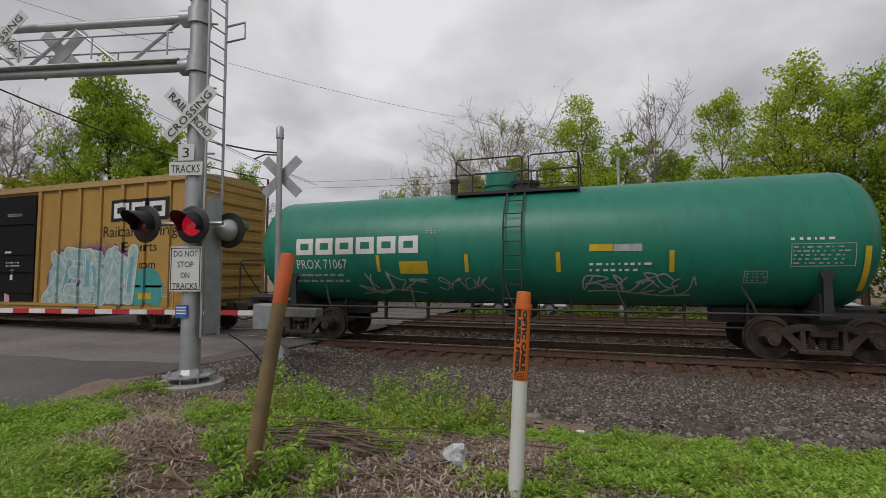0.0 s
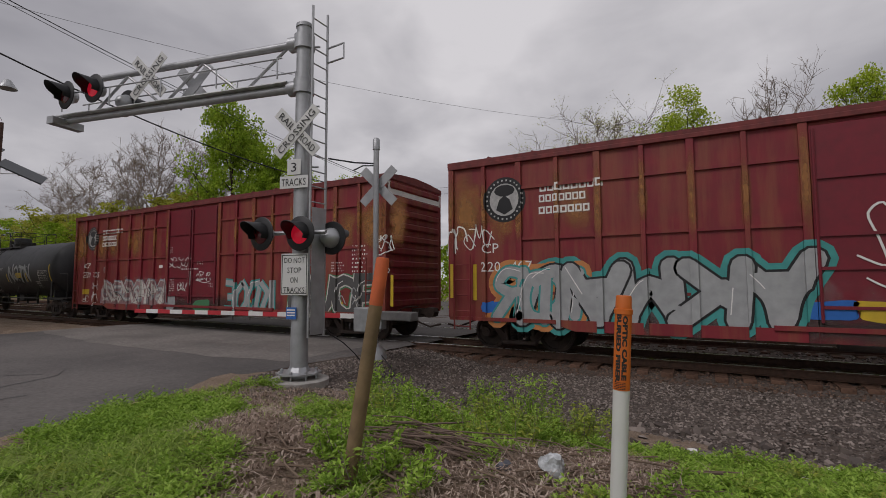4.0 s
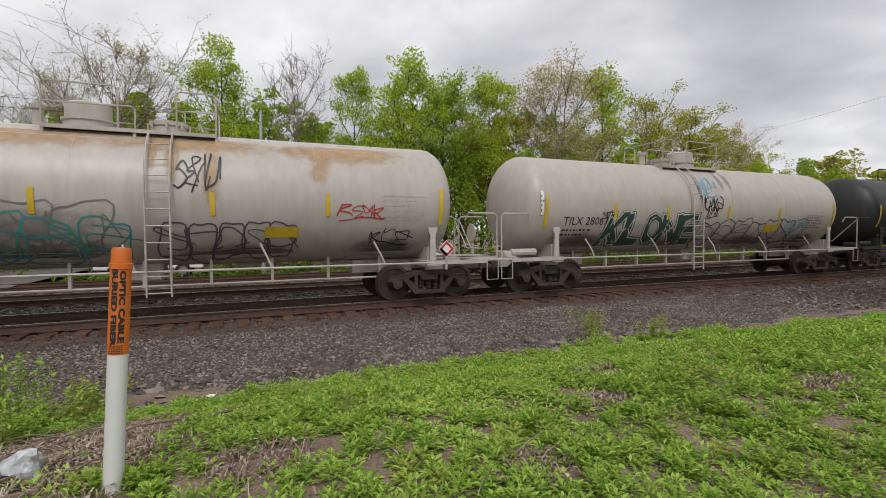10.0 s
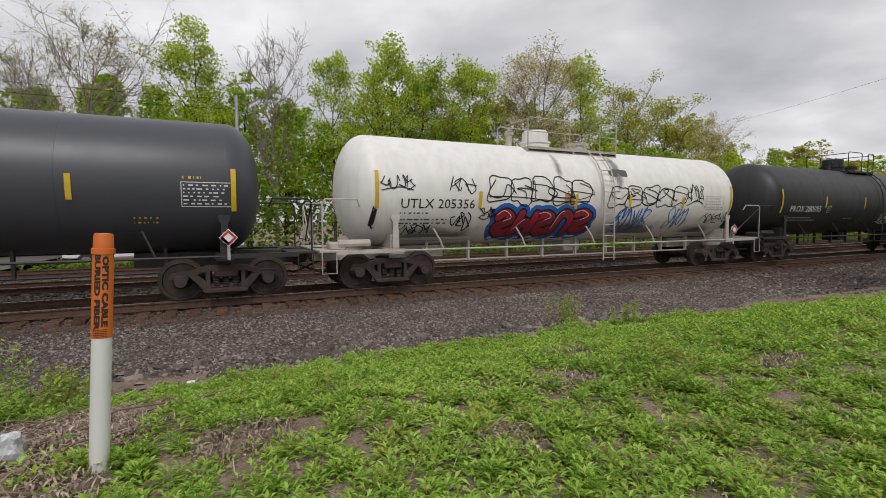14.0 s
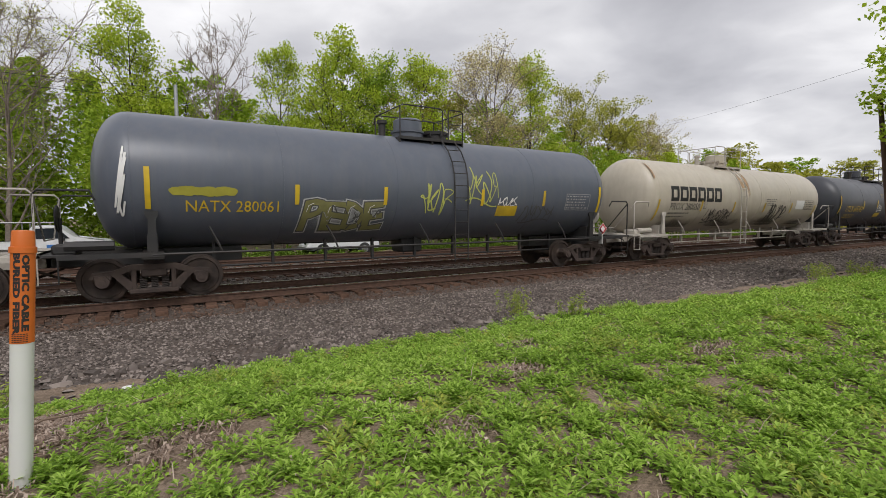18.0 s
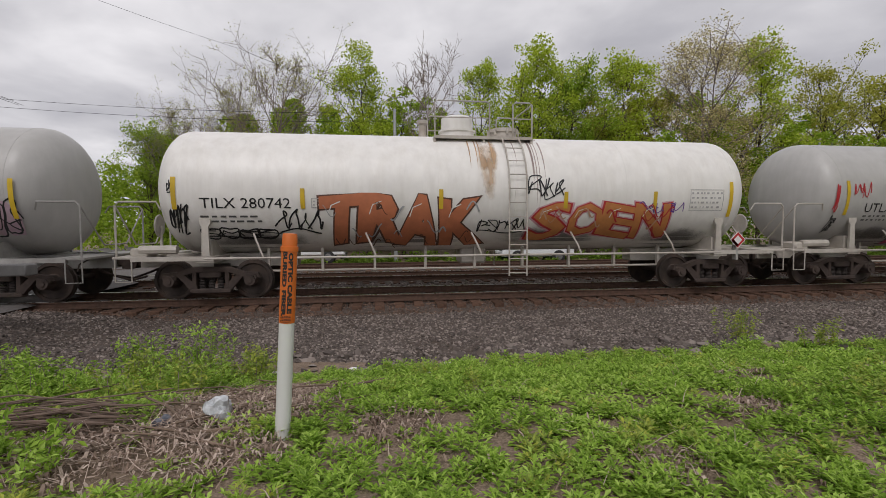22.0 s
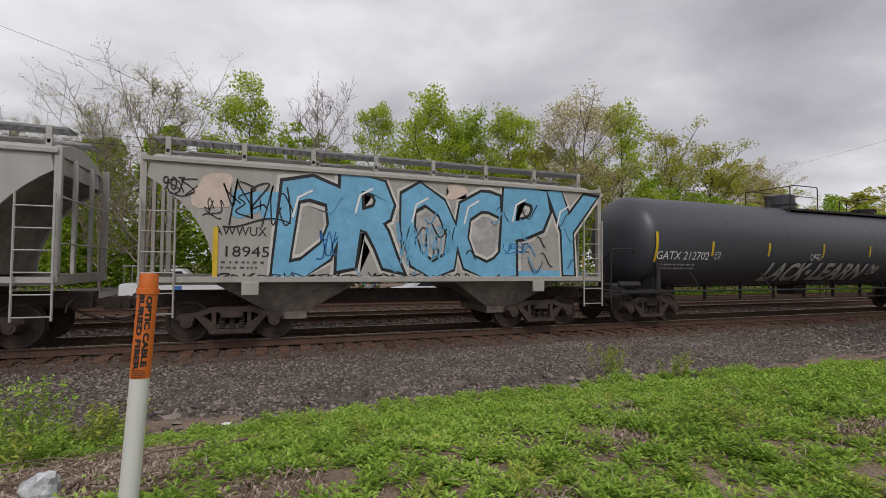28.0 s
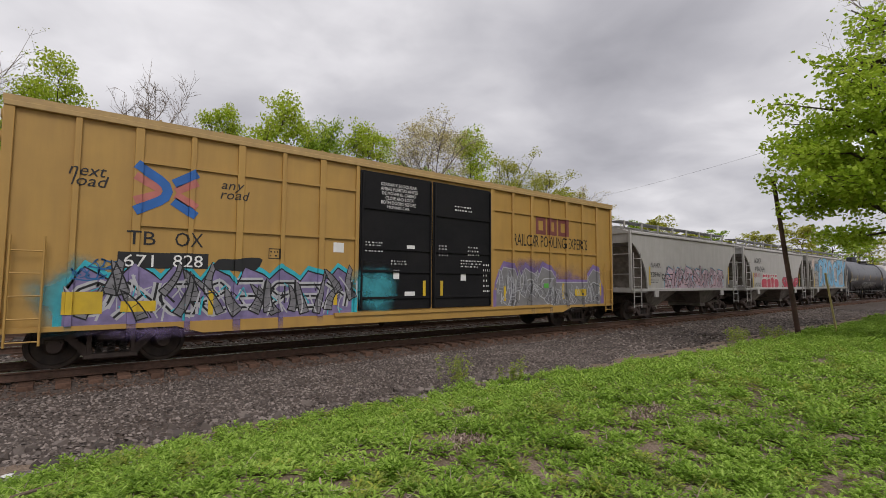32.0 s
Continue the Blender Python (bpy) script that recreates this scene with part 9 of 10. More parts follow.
# kind, x, y, height, width factor
for k, (kind, x, y, h, wd) in enumerate((
        ("sparse", -6.6, 32, 13.2, 1.0), ("bright", -0.8, 33, 13.3, 0.85), ("bare", 3.3, 31, 13.4, 0.72), ("bright2", 7.4, 33, 13.8, 0.75), ("bright", 10.2, 31, 13.7, 0.9),
        ("mid", 14.2, 33, 13.8, 0.75), ("bright2", 18.1, 33, 14.9, 1.0), ("tan", 23.9, 32, 15.2, 1.3), ("bright2", 29.4, 33, 16.6, 0.95), ("olive", 38, 36, 15.1, 0.85), ("olive", 45.8, 38, 14.8, 1.1),
        ("tan", 55.5, 40, 14.6, 1.0), ("olive", 65, 44, 12.6, 1.2), ("sparse", -9.2, 34, 11.8, 0.85), ("sparse", -13.5, 35, 10.5, 0.9), ("farmid", 4.6, 37, 10.5, 1.0), ("farmid", 20, 38, 11.5, 1.1), ("far", 33, 39, 12, 1.0),
        ("mid", -15.5, 35, 9.0, 1.0), ("mid", -18.7, 45, 10.8, 0.9), ("mid", -23.6, 26.5, 9.8, 0.75), ("full", -42, 30.5, 19.0, 0.66), ("full", -38.2, 32, 14.5, 0.72), ("mid", -33.4, 31, 12.5, 1.0), ("bare", -68, 35, 20, 1.0), ("bare", -59, 38, 21, 1.0), ("bare", -105, 40, 21, 1.0), ("bare", -62, 34, 22, 0.95), ("bare", -54, 36, 20, 0.9),
        ("bare", -73, 36, 21, 0.95), ("bare", -84, 36, 21.5, 0.95), ("bare", -95, 38, 20, 1.0), ("olive", -66, 33, 10, 1.5), ("far", -80, 34, 11, 1.6), ("farmid", -100, 34, 14, 1.5), ("far", -120, 34, 15, 1.6), ("farmid", -150, 36, 18, 1.7), ("far", -190, 38, 20, 1.8),
        ("farmid", 2.0, 36, 11.5, 1.0), ("farmid", 12.4, 36, 12.5, 1.0), ("olive", 16.4, 35, 12.0, 1.0), ("far", 21.5, 36, 12.5, 1.0), ("farmid", 26.5, 37, 13.5, 1.0), ("far", 49.5, 40, 13.5, 1.0), ("farmid", 42, 40, 13.0, 1.0), ("far", 60, 43, 13.5, 1.0), ("far", -50, 31, 12.5, 1.1), ("far", -57, 33, 13, 1.1), ("far", -66, 32, 12.5, 1.2), ("farmid", -75, 33, 12, 1.2), ("far", -88, 32, 13, 1.2), ("far", 80, 42, 13, 1.3), ("farmid", 98, 40, 12, 1.4), ("far", 120, 38, 13, 1.5), ("far", 150, 38, 17, 1.5), ("farmid", 185, 40, 18, 1.6), ("farmid", 225, 42, 20, 1.5), ("far", 270, 45, 22, 1.7))):
    tree(kind, x, y, h * (1.035 if x > -10 else 1.02), k * 47, wd)


def thicket(name, spots, leafmat, leaf, seed, label, per=900, low=0.0):
    """Bushes and saplings that run together: stems and a mass of leaves."""
    g = np.random.default_rng(seed)
    cs = []
    for x, y, r, h in spots:
        n = int(per * r * h / 6)
        a, q, u = g.uniform(0, 2 * np.pi, n), np.sqrt(g.uniform(0, 1, n)), g.uniform(low, 1, n) ** 0.8
        bulge = (0.75 + 0.35 * np.sin(a * 3 + x) * np.sin(u * 7 + y)) * np.sqrt(np.clip(1.08 - u ** 2.2, 0.03, 1))
        cs.append(np.stack([x + np.cos(a) * q * r * bulge, y + np.sin(a) * q * r * bulge, ground_z(x, y) + 0.1 + u * h], -1))
    me = leaf_mesh(name, np.concatenate(cs), leaf, g, leafmat)
    return tagged(new(name, me), label, "undergrowth", kind="stuff")


rg = random.Random(21)
# deep shade under the canopy is put into the darker leaf colours low down
thicket("undergrowth", [(x + rg.uniform(-0.8, 0.8), 28.6 + rg.uniform(-0.6, 1.2), rg.uniform(1.5, 2.3), rg.uniform(3.2, 5.6)) for x in range(0, 68, 3) if not 4 < x < 13], L_DARK, 0.24, 38, "brambles at the edge of the wood, coloured dark for canopy shade", 560)
thicket("undergrowth", [(x + rg.uniform(-0.8, 0.8), 44 + rg.uniform(-1, 1), 2.6, rg.uniform(5, 6.5)) for x in range(-24, 2, 2)], L_MID, 0.36, 30, "green hedge behind the parked truck", 520)
thicket("undergrowth", [(x + rg.uniform(-1, 1), 40 + rg.uniform(-1, 2), 3.0, rg.uniform(8, 9.5)) for x in range(0, 76, 4)], L_DARK, 0.42, 39, "growth inside the wood, coloured dark for its shade", 210)
thicket("undergrowth", [(x + rg.uniform(-1, 1), 30.5 + rg.uniform(-1.2, 3), rg.uniform(1.8, 2.6), rg.uniform(7.4, 9.6)) for x in range(-2, 62, 3)], L_MID, 0.22, 31, "tangled green saplings at the foot of the trees", 400, 0.35)
thicket("undergrowth", [(x + rg.uniform(-1, 1), 35 + rg.uniform(0, 3), 2.6, rg.uniform(8, 10.5)) for x in range(-2, 70, 4)], L_BRIGHT, 0.25, 32, "light green saplings behind the trees", 330, 0.4)
thicket("undergrowth", [(x + rg.uniform(-1, 1), 30 + rg.uniform(-1, 1), 2.2, rg.uniform(4, 6)) for x in range(-14, 0, 3) if not -9.5 < x < 0.5], L_MID, 0.17, 35, "green bushes beyond the tracks")
thicket("undergrowth", [(x + rg.uniform(-1, 1), 41 + rg.uniform(-1, 2), 2.6, rg.uniform(8.5, 10) + 2.5 * (x > -13)) for x in range(-18, 2, 2)], L_MID, 0.32, 37, "green trees behind the parked vehicles", 650)
thicket("undergrowth", [(x + rg.uniform(-2, 2), 29 + rg.uniform(-1, 5), 3.6, rg.uniform(6.5, 10.5)) for x in range(-130, -38, 5)], L_MID, 0.36, 33, "green hedge beyond the crossing", 380)
thicket("undergrowth", [(x + rg.uniform(-2, 2), 33 + rg.uniform(-1, 5), 4.0, rg.uniform(10, 14)) for x in range(-200, -45, 7)], L_OLIVE, 0.36, 36, "olive hedge trees beyond the crossing", 210)
thicket("undergrowth", [(x + rg.uniform(-2, 2), 34 + rg.uniform(-1, 4), 5, rg.uniform(7, 10)) for x in range(66, 420, 10)], L_OLIVE, 0.62, 34, "olive-green bushes farther along the line", 170)

# ---------------------------------------------------------------- plants on the bank
def grass_line(x):
    """Where the plants end towards the ballast."""
    return (6.05 if x < -1 else 6.05 + 0.75 * smooth(-1, 3, x) - 1.6 * smooth(6, 15, x)) + 0.35 * noise.noise((x * 0.9, 0, 9)) + 0.18 * noise.noise((x * 2.7, 4, 9))


def near_line(x, y, pts):
    """How far a place lies from a bent line."""
    best = 99.0
    for (ax, ay), (bx, by) in zip(pts, pts[1:]):
        t = min(1.0, max(0.0, ((x - ax) * (bx - ax) + (y - ay) * (by - ay)) / ((bx - ax) ** 2 + (by - ay) ** 2)))
        best = min(best, math.hypot(x - ax - t * (bx - ax), y - ay - t * (by - ay)))
    return best


# centre and radii of patches: dry litter, and thick green
DRY = ((-1.35, 2.78, 0.75, 0.42), (-1.05, 3.7, 0.65, 0.75), (-0.9, 4.5, 0.6, 0.6), (0.12, 2.95, 0.3, 0.22), (-2.3, 3.45, 0.8, 0.4), (2.6, 2.9, 0.26, 0.14), (1.5, 2.2, 0.25, 0.16), (4.6, 2.4, 0.3, 0.16), (3.4, 4.0, 0.26, 0.12))
LUSH = ((-6.15, 3.35, 1.25, 0.85), (-3.6, 2.35, 0.42, 0.28), (-2.1, 2.55, 0.4, 0.24), (-3.0, 5.3, 1.3, 0.7), (0.3, 2.0, 1.2, 0.5))
TRAIL = ((-6.4, 5.1), (-5.6, 4.4), (-4.3, 3.2), (-3.3, 2.9), (-2.5, 2.4), (-2.2, 2.2))


def blob_at(x, y, spots):
    wob = 1 + 0.3 * noise.noise((x * 2.1, y * 2.1, 21))
    return max(smooth(1.25, 0.75, math.hypot((x - cx) / rx, (y - cy) / ry) * wob) for cx, cy, rx, ry in spots)


def brownness(x, y):
    """Where dry stalks and bark litter cover the soil, 0 to 1."""
    if not (-7.2 < x < 6 and 1.5 < y < 6.4):
        return 0.0
    wide = 0.42 + 0.16 * noise.noise((x * 1.6, y * 1.6, 23)) + 0.25 * smooth(3.4, 4.6, y)
    v = max(smooth(wide + 0.2, wide - 0.1, near_line(x, y, TRAIL)), blob_at(x, y, DRY), 0.75 * smooth(-7.0, -6.4, x) * smooth(-3.4, -4.4, x) * smooth(4.3, 4.9, y))
    return v * (1 - 0.9 * blob_at(x, y, LUSH))


def leafy(x, y):
    """How thickly leafy weeds grow at a place, 0 to 1."""
    if y > grass_line(x) or x < road_edge(y) + 0.5:
        return 0
    v = 1.1 + 2.2 * min(0, noise.noise((x * 0.8, y * 0.9, 2)) + 0.32 + 0.3 * smooth(-1, 3, x)) + 0.3 * noise.noise((x * 2.6, y * 2.6, 5))
    v -= 1.25 * brownness(x, y)
    v -= 0.5 * smooth(-2.2, -3.4, x) * smooth(2.5, 1.6, y)
    v += 0.6 * blob_at(x, y, LUSH)
    return max(0, v, 0.7 * smooth(0.2, 1.8, x) * (y < grass_line(x) - 0.25) * (1 - brownness(x, y)))


def weeds(name, n, x0, x1, y0, y1, h0, h1, leaf, leaves, material, seed, label, dens=leafy, lobes=True):
    """Clumps of short shoots with lobed leaves."""
    g = np.random.default_rng(seed)
    per = 6
    cx, cy = g.uniform(x0, x1, n // per), g.uniform(y0, y1, n // per)
    keep = np.array([g.random() < dens(a, b) for a, b in zip(cx, cy)])
    cx, cy = cx[keep], cy[keep]
    k = len(cx) * per
    rad = np.abs(g.normal(0, 0.09, k))
    aa = g.uniform(0, 6.28, k)
    px, py = np.repeat(cx, per) + rad * np.cos(aa), np.repeat(cy, per) + rad * np.sin(aa)
    pz = np.array([max(ground_z(a, b), ballast_z(a, b) if b > 6.2 else -9) for a, b in zip(px, py)])
    tall = np.repeat(g.uniform(h0, h1, len(cx)) * np.array([0.6 + 0.7 * (0.5 + noise.noise((a * 0.8, b * 0.8, 12))) for a, b in zip(cx, cy)]), per)
    hh = tall * np.clip(1.1 - rad * 4, 0.4, 1.1) * g.uniform(0.75, 1.1, k)
    u = (np.arange(leaves)[None] + g.uniform(0, 1, (k, leaves))) / leaves
    a = g.uniform(0, 6.28, (k, 1)) + np.arange(leaves)[None] * 2.4 + g.uniform(-0.3, 0.3, (k, leaves))
    L = leaf * g.uniform(0.7, 1.3, (k, leaves)) * (1.15 - 0.55 * u)
    tilt = 0.1 + 0.7 * u + g.uniform(-0.2, 0.2, (k, leaves))
    d = np.stack([np.cos(a) * np.cos(tilt), np.sin(a) * np.cos(tilt), np.sin(tilt)], -1)
    s = np.stack([-np.sin(a), np.cos(a), np.zeros_like(a)], -1)
    c = np.stack([px[:, None] + np.cos(a) * 0.012, py[:, None] + np.sin(a) * 0.012, pz[:, None] + hh[:, None] * u], -1)
    L3 = L[..., None]
    drop = np.array([0, 0, 1.0])
    m = c + d * L3 * 0.6 + drop * L3 * 0.06
    tip = c + d * L3 - drop * L3 * 0.1
    if lobes:
        v = np.stack([c, m + s * L3 * 0.15, tip, m - s * L3 * 0.15,
                      c + d * L3 * 0.22, c + (d * 0.68 + s * 0.42) * L3, c + (d * 0.5 + s * 0.08) * L3,
                      c + d * L3 * 0.22, c + (d * 0.68 - s * 0.42) * L3, c + (d * 0.5 - s * 0.08) * L3], 2).reshape(-1, 3)
        i = 10 * np.arange(len(v) // 10)[:, None]
        f = np.concatenate([i + np.array([q]) for q in ((0, 1, 2), (0, 2, 3), (4, 5, 6), (7, 9, 8))], 0)
    else:
        v = np.stack([c, m + s * L3 * 0.22, tip, m - s * L3 * 0.22], 2).reshape(-1, 3)
        i = 4 * np.arange(len(v) // 4)[:, None]
        f = np.concatenate([i + np.array([[0, 1, 2]]), i + np.array([[0, 2, 3]])], 0)
    return tagged(new(name, bulk(name, v.tolist(), f.tolist(), material)), label, "weeds", kind="stuff")


def mossy(x, y):
    """Low weeds between the asphalt and the grass."""
    e = x - road_edge(y)
    return 0.8 if 0.1 < e < 1.3 and y < 5.6 else 0


weeds("weeds", 13000, -7.5, 5, 0.4, 6.6, 0.05, 0.17, 0.068, 11, L_GROUND, 41, "dense low bright green leafy weeds")
weeds("weeds", 11000, 5, 15, -1.0, 7.0, 0.05, 0.17, 0.075, 10, L_GROUND, 42, "low green weeds spreading along the bank", leafy, False)
weeds("weeds", 11500, 15, 30, -2, 6.6, 0.07, 0.2, 0.105, 9, L_GROUND, 46, "low green weeds along the bank by the poles", leafy, False)
weeds("weeds", 5000, 30, 75, -6, 6.5, 0.1, 0.3, 0.24, 8, L_GROUND, 43, "green weeds farther along the bank", leafy, False)
weeds("lush_weeds", 2600, -7.4, -4.9, 2.4, 4.3, 0.12, 0.3, 0.075, 11, L_GROUND, 53, "lush bright green weeds in a patch beside the road", lambda a, b: blob_at(a, b, LUSH) * (a > road_edge(b) + 0.3))
weeds("lush_weeds", 1700, -4.3, -1.5, 4.5, 6.1, 0.15, 0.36, 0.07, 11, L_GROUND, 54, "taller green weeds at the foot of the ballast", lambda a, b: 0.2 + 0.8 * blob_at(a, b, LUSH))
weeds("weeds", 2600, 1.5, 9, -1.4, 0.5, 0.05, 0.16, 0.075, 11, L_GROUND, 52, "dense low green weeds by the viewpoint", lambda a, b: 0.95)
weeds("pale_weeds", 4000, -7, 16, 0.6, 7.0, 0.05, 0.16, 0.065, 9, L_PALE, 44, "paler yellow-green weeds among the others")
weeds("moss_weeds", 4000, -8.5, -4.5, -3, 5.6, 0.01, 0.05, 0.04, 8, L_PALE, 47, "low olive weeds along the asphalt edge", mossy)
weeds("rear_weeds", 7000, -7, 24, -9, 0.5, 0.06, 0.22, 0.16, 8, L_GROUND, 50, "low green weeds behind the viewpoint", lambda a, b: 0.9 * (a > road_edge(b) + 0.6), False)
weeds("far_verge", 5000, -22, 75, 25.4, 31, 0.15, 0.5, 0.34, 7, L_DARK, 49, "rough dull green growth beyond the tracks", lambda a, b: 0.25 if -9 < a < -2 and b > 27 else 1.0, False)
weeds("ground_cover", 16000, -7, 15, 0.3, 6.9, 0.01, 0.05, 0.06, 7, L_GROUND, 48, "low green seedlings between the weeds", lambda a, b: 0.8 * (b < grass_line(a)) * (1 - 0.85 * brownness(a, b)), False)
weeds("verge_weeds", 3000, -60, -22.5, -4, 7, 0.06, 0.25, 0.24, 7, L_GROUND, 45, "green verge across the road", lambda a, b: 1.0 if b < 6.4 - 1.8 * (a > -32) and a < -23.5 else 0, False)


def tall_weed(x, y, h, spread, stems, seed, material, label):
    """A clump of upright stems set with narrow leaves."""
    r = random.Random(seed)
    g = np.random.default_rng(seed)
    z = max(ground_z(x, y), ballast_z(x, y) if y > 6.2 else -9)
    t = thing("tall_weed", label, "plant", (x, y, z), group="tall weeds by the ballast")
    bm = bmesh.new()
    c = []
    for i in range(stems):
        bx, by = r.gauss(0, spread * 0.5), r.gauss(0, spread * 0.4)
        tx, ty, tz = bx * 1.4 + r.uniform(-0.1, 0.1), by * 1.3 + r.uniform(-0.1, 0.1), h * r.uniform(0.55, 1.05)
        tube(bm, (bx, by, -0.05), (tx, ty, tz), 0.006, 0.003, n=4, caps=False)
        for k in range(54):
            u = r.uniform(0.2, 1.0)
            c.append((bx + (tx - bx) * u + r.gauss(0, 0.035), by + (ty - by) * u + r.gauss(0, 0.035), tz * u + r.gauss(0, 0.02)))
    tagged(part("stem_tuft", bm, M_TWIG, t), kind="stuff")
    part("leaves", leaf_mesh("weed_leaves", np.array(c), 0.055, g, material, 0.3, 0.2), None, t)
    return t


TALL = ((-4.35, 5.55, 0.72, 0.2, 18, L_GROUND), (-3.95, 5.75, 0.6, 0.2, 16, L_GROUND), (-3.3, 5.2, 0.5, 0.25, 16, L_GROUND), (-2.75, 5.85, 0.66, 0.28, 20, L_GROUND), (-2.1, 5.8, 0.74, 0.25, 20, L_GROUND), (-2.4, 5.2, 0.45, 0.3, 16, L_PALE),
        (-3.6, 4.7, 0.4, 0.3, 16, L_PALE), (-1.5, 5.6, 0.4, 0.3, 14, L_PALE), (-1.45, 6.25, 0.45, 0.22, 10, L_PALE), (6.1, 7.2, 0.62, 0.25, 12, L_PALE), (7.05, 6.5, 0.5, 0.22, 8, L_PALE), (-2.55, 2.75, 0.32, 0.2, 12, L_GROUND), (-1.95, 2.7, 0.28, 0.25, 14, L_GROUND),
        (-2.9, 4.4, 0.34, 0.3, 14, L_GROUND), (-1.9, 4.4, 0.3, 0.35, 12, L_PALE), (15.5, 5.6, 0.5, 0.5, 16, L_PALE), (17.5, 5.4, 0.5, 0.5, 16, L_PALE))
for k, (x, y, h, sp, n, mt) in enumerate(TALL):
    tall_weed(x, y, h, sp, n, 60 + k, mt, "upright green weed clump" if mt is L_GROUND else "upright yellow-green flowering weed clump")


def blades(name, n, region, l0, l1, width, material, seed, label, flat=0.0, dens=None):
    """Thin bent blades or stalks, each of three short pieces."""
    g = np.random.default_rng(seed)
    x0, x1, y0, y1 = region
    px, py = g.uniform(x0, x1, n), g.uniform(y0, y1, n)
    if dens:
        keep = np.array([g.random() < dens(a, b) for a, b in zip(px, py)])
        px, py = px[keep], py[keep]
    k = len(px)
    pz = np.array([ground_z(a, b) for a, b in zip(px, py)])
    a, L = g.uniform(0, 6.28, k), g.uniform(l0, l1, k)
    up = g.uniform(0.5, 1.2, k) * (1 - flat) + flat * g.uniform(0.0, 0.2, k)
    d = np.stack([np.cos(a), np.sin(a)], -1)
    s = np.stack([-np.sin(a), np.cos(a), np.zeros(k)], -1) * (width * g.uniform(0.6, 1.3, k))[:, None]
    rows = []
    for q, wd in ((0, 1), (0.4, 0.9), (0.75, 0.6), (1.0, 0.1)):
        bend = up - q * 0.55 * (1 - flat)
        p = np.stack([px + d[:, 0] * L * q * np.cos(bend), py + d[:, 1] * L * q * np.cos(bend), pz + 0.015 + L * q * np.sin(np.maximum(bend, 0.02)) + 0.05 * flat * g.uniform(0, 1, k)], -1)
        rows += [p + s * wd, p - s * wd]
    v = np.stack(rows, 1).reshape(-1, 3)
    i = 8 * np.arange(k)[:, None]
    f = np.concatenate([i + np.array([[q, q + 1, q + 3, q + 2]]) for q in (0, 2, 4)], 0)
    return tagged(new(name, bulk(name, v.tolist(), f.tolist(), material)), label, "grass", kind="stuff")


blades("straw", 15000, (-7.0, 5.5, 1.6, 6.4), 0.06, 0.32, 0.0026, L_STRAW, 71, "dry brown stalks and straw lying on the soil", 0.9, brownness)
blades("wood_chips", 24000, (-7.0, 5.5, 1.6, 6.4), 0.02, 0.07, 0.009, L_STRAW, 72, "scattered brown bark chips and dead leaves", 1.0, brownness)
blades("grass", 24000, (-7.2, -1.8, -0.5, 4.2), 0.08, 0.27, 0.0045, L_GRASS, 73, "long green grass beside the road", 0.0, lambda a, b: 0.9 * (1 - brownness(a, b)) * smooth(4.2, 2.2, b) * smooth(-1.9, -3.3, a) * smooth(road_edge(b) + 0.3, road_edge(b) + 1.2, a))
blades("grass", 5000, (-7.6, -4.0, 2.5, 5.6), 0.06, 0.18, 0.004, L_GRASS, 74, "short grass on the road verge", 0.0, lambda a, b: 0.8 if road_edge(b) + 0.15 < a < road_edge(b) + 1.2 else 0.1)
blades("wood_chips", 42000, (-1, 12, 0.6, 5.6), 0.02, 0.08, 0.006, L_STRAW, 76, "dead leaves and bits of straw between the weeds", 1.0, lambda a, b: 0.95 if leafy(a, b) < 0.8 else 0.03)
blades("grass", 3500, (-2.5, 18, 1.0, 5.5), 0.08, 0.25, 0.003, L_STRAW, 75, "thin dry stalks among the weeds", 0.4, lambda a, b: 0.35 * leafy(a, b))

# dead stems over the hollow
for k in range(44):
    bm = bmesh.new()
    r = random.Random(300 + k)
    x, y, L = r.uniform(-3.2, -2.3), 3.72 + r.uniform(-0.12, 0.3), r.uniform(0.6, 1.3)
    z = 0.33 + r.uniform(-0.1, 0.06)
    pipe(bm, [(0, 0, 0), (L * 0.5, r.uniform(-0.08, 0.08), r.uniform(0.0, 0.07)), (L, r.uniform(-0.4, 0.4), r.uniform(-0.06, 0.04))], r.uniform(0.005, 0.01), 5)
    tagged(part("stick", bm, mat("dead_stem", (0.15, 0.105, 0.08), 0.9, var=0.3), loc=(x, y, z)), "long dry dead stem over a hollow", "stick", "fallen sticks")

# sticks in a small heap, each by itself
M_STICK = mat("stick", (0.17, 0.12, 0.085), 0.9, var=0.3)
r = random.Random(80)
for k in range(90):
    bm = bmesh.new()
    L, a = r.uniform(0.2, 0.8), r.uniform(-0.7, 0.7) + (math.pi if r.random() < 0.5 else 0)
    x, y = r.choice(((r.gauss(-1.15, 0.4), r.gauss(3.25, 0.25)), (r.gauss(-2.9, 0.5), r.gauss(2.75, 0.2)), (r.gauss(-0.95, 0.3), r.gauss(4.2, 0.4))))
    z = ground_z(x, y)
    bend = r.uniform(-0.08, 0.08)
    p = [(0, 0, 0.02), (L * 0.5 * math.cos(a), L * 0.5 * math.sin(a) + bend, 0.03 + r.uniform(0, 0.05)), (L * math.cos(a), L * math.sin(a), 0.02 + r.uniform(0, 0.08))]
    pipe(bm, p, r.uniform(0.004, 0.011), 5)
    st = part("stick", bm, M_STICK, loc=(x, y, z - 0.01))
    tagged(st, "dry brown fallen stick on the soil", "stick", "fallen sticks")

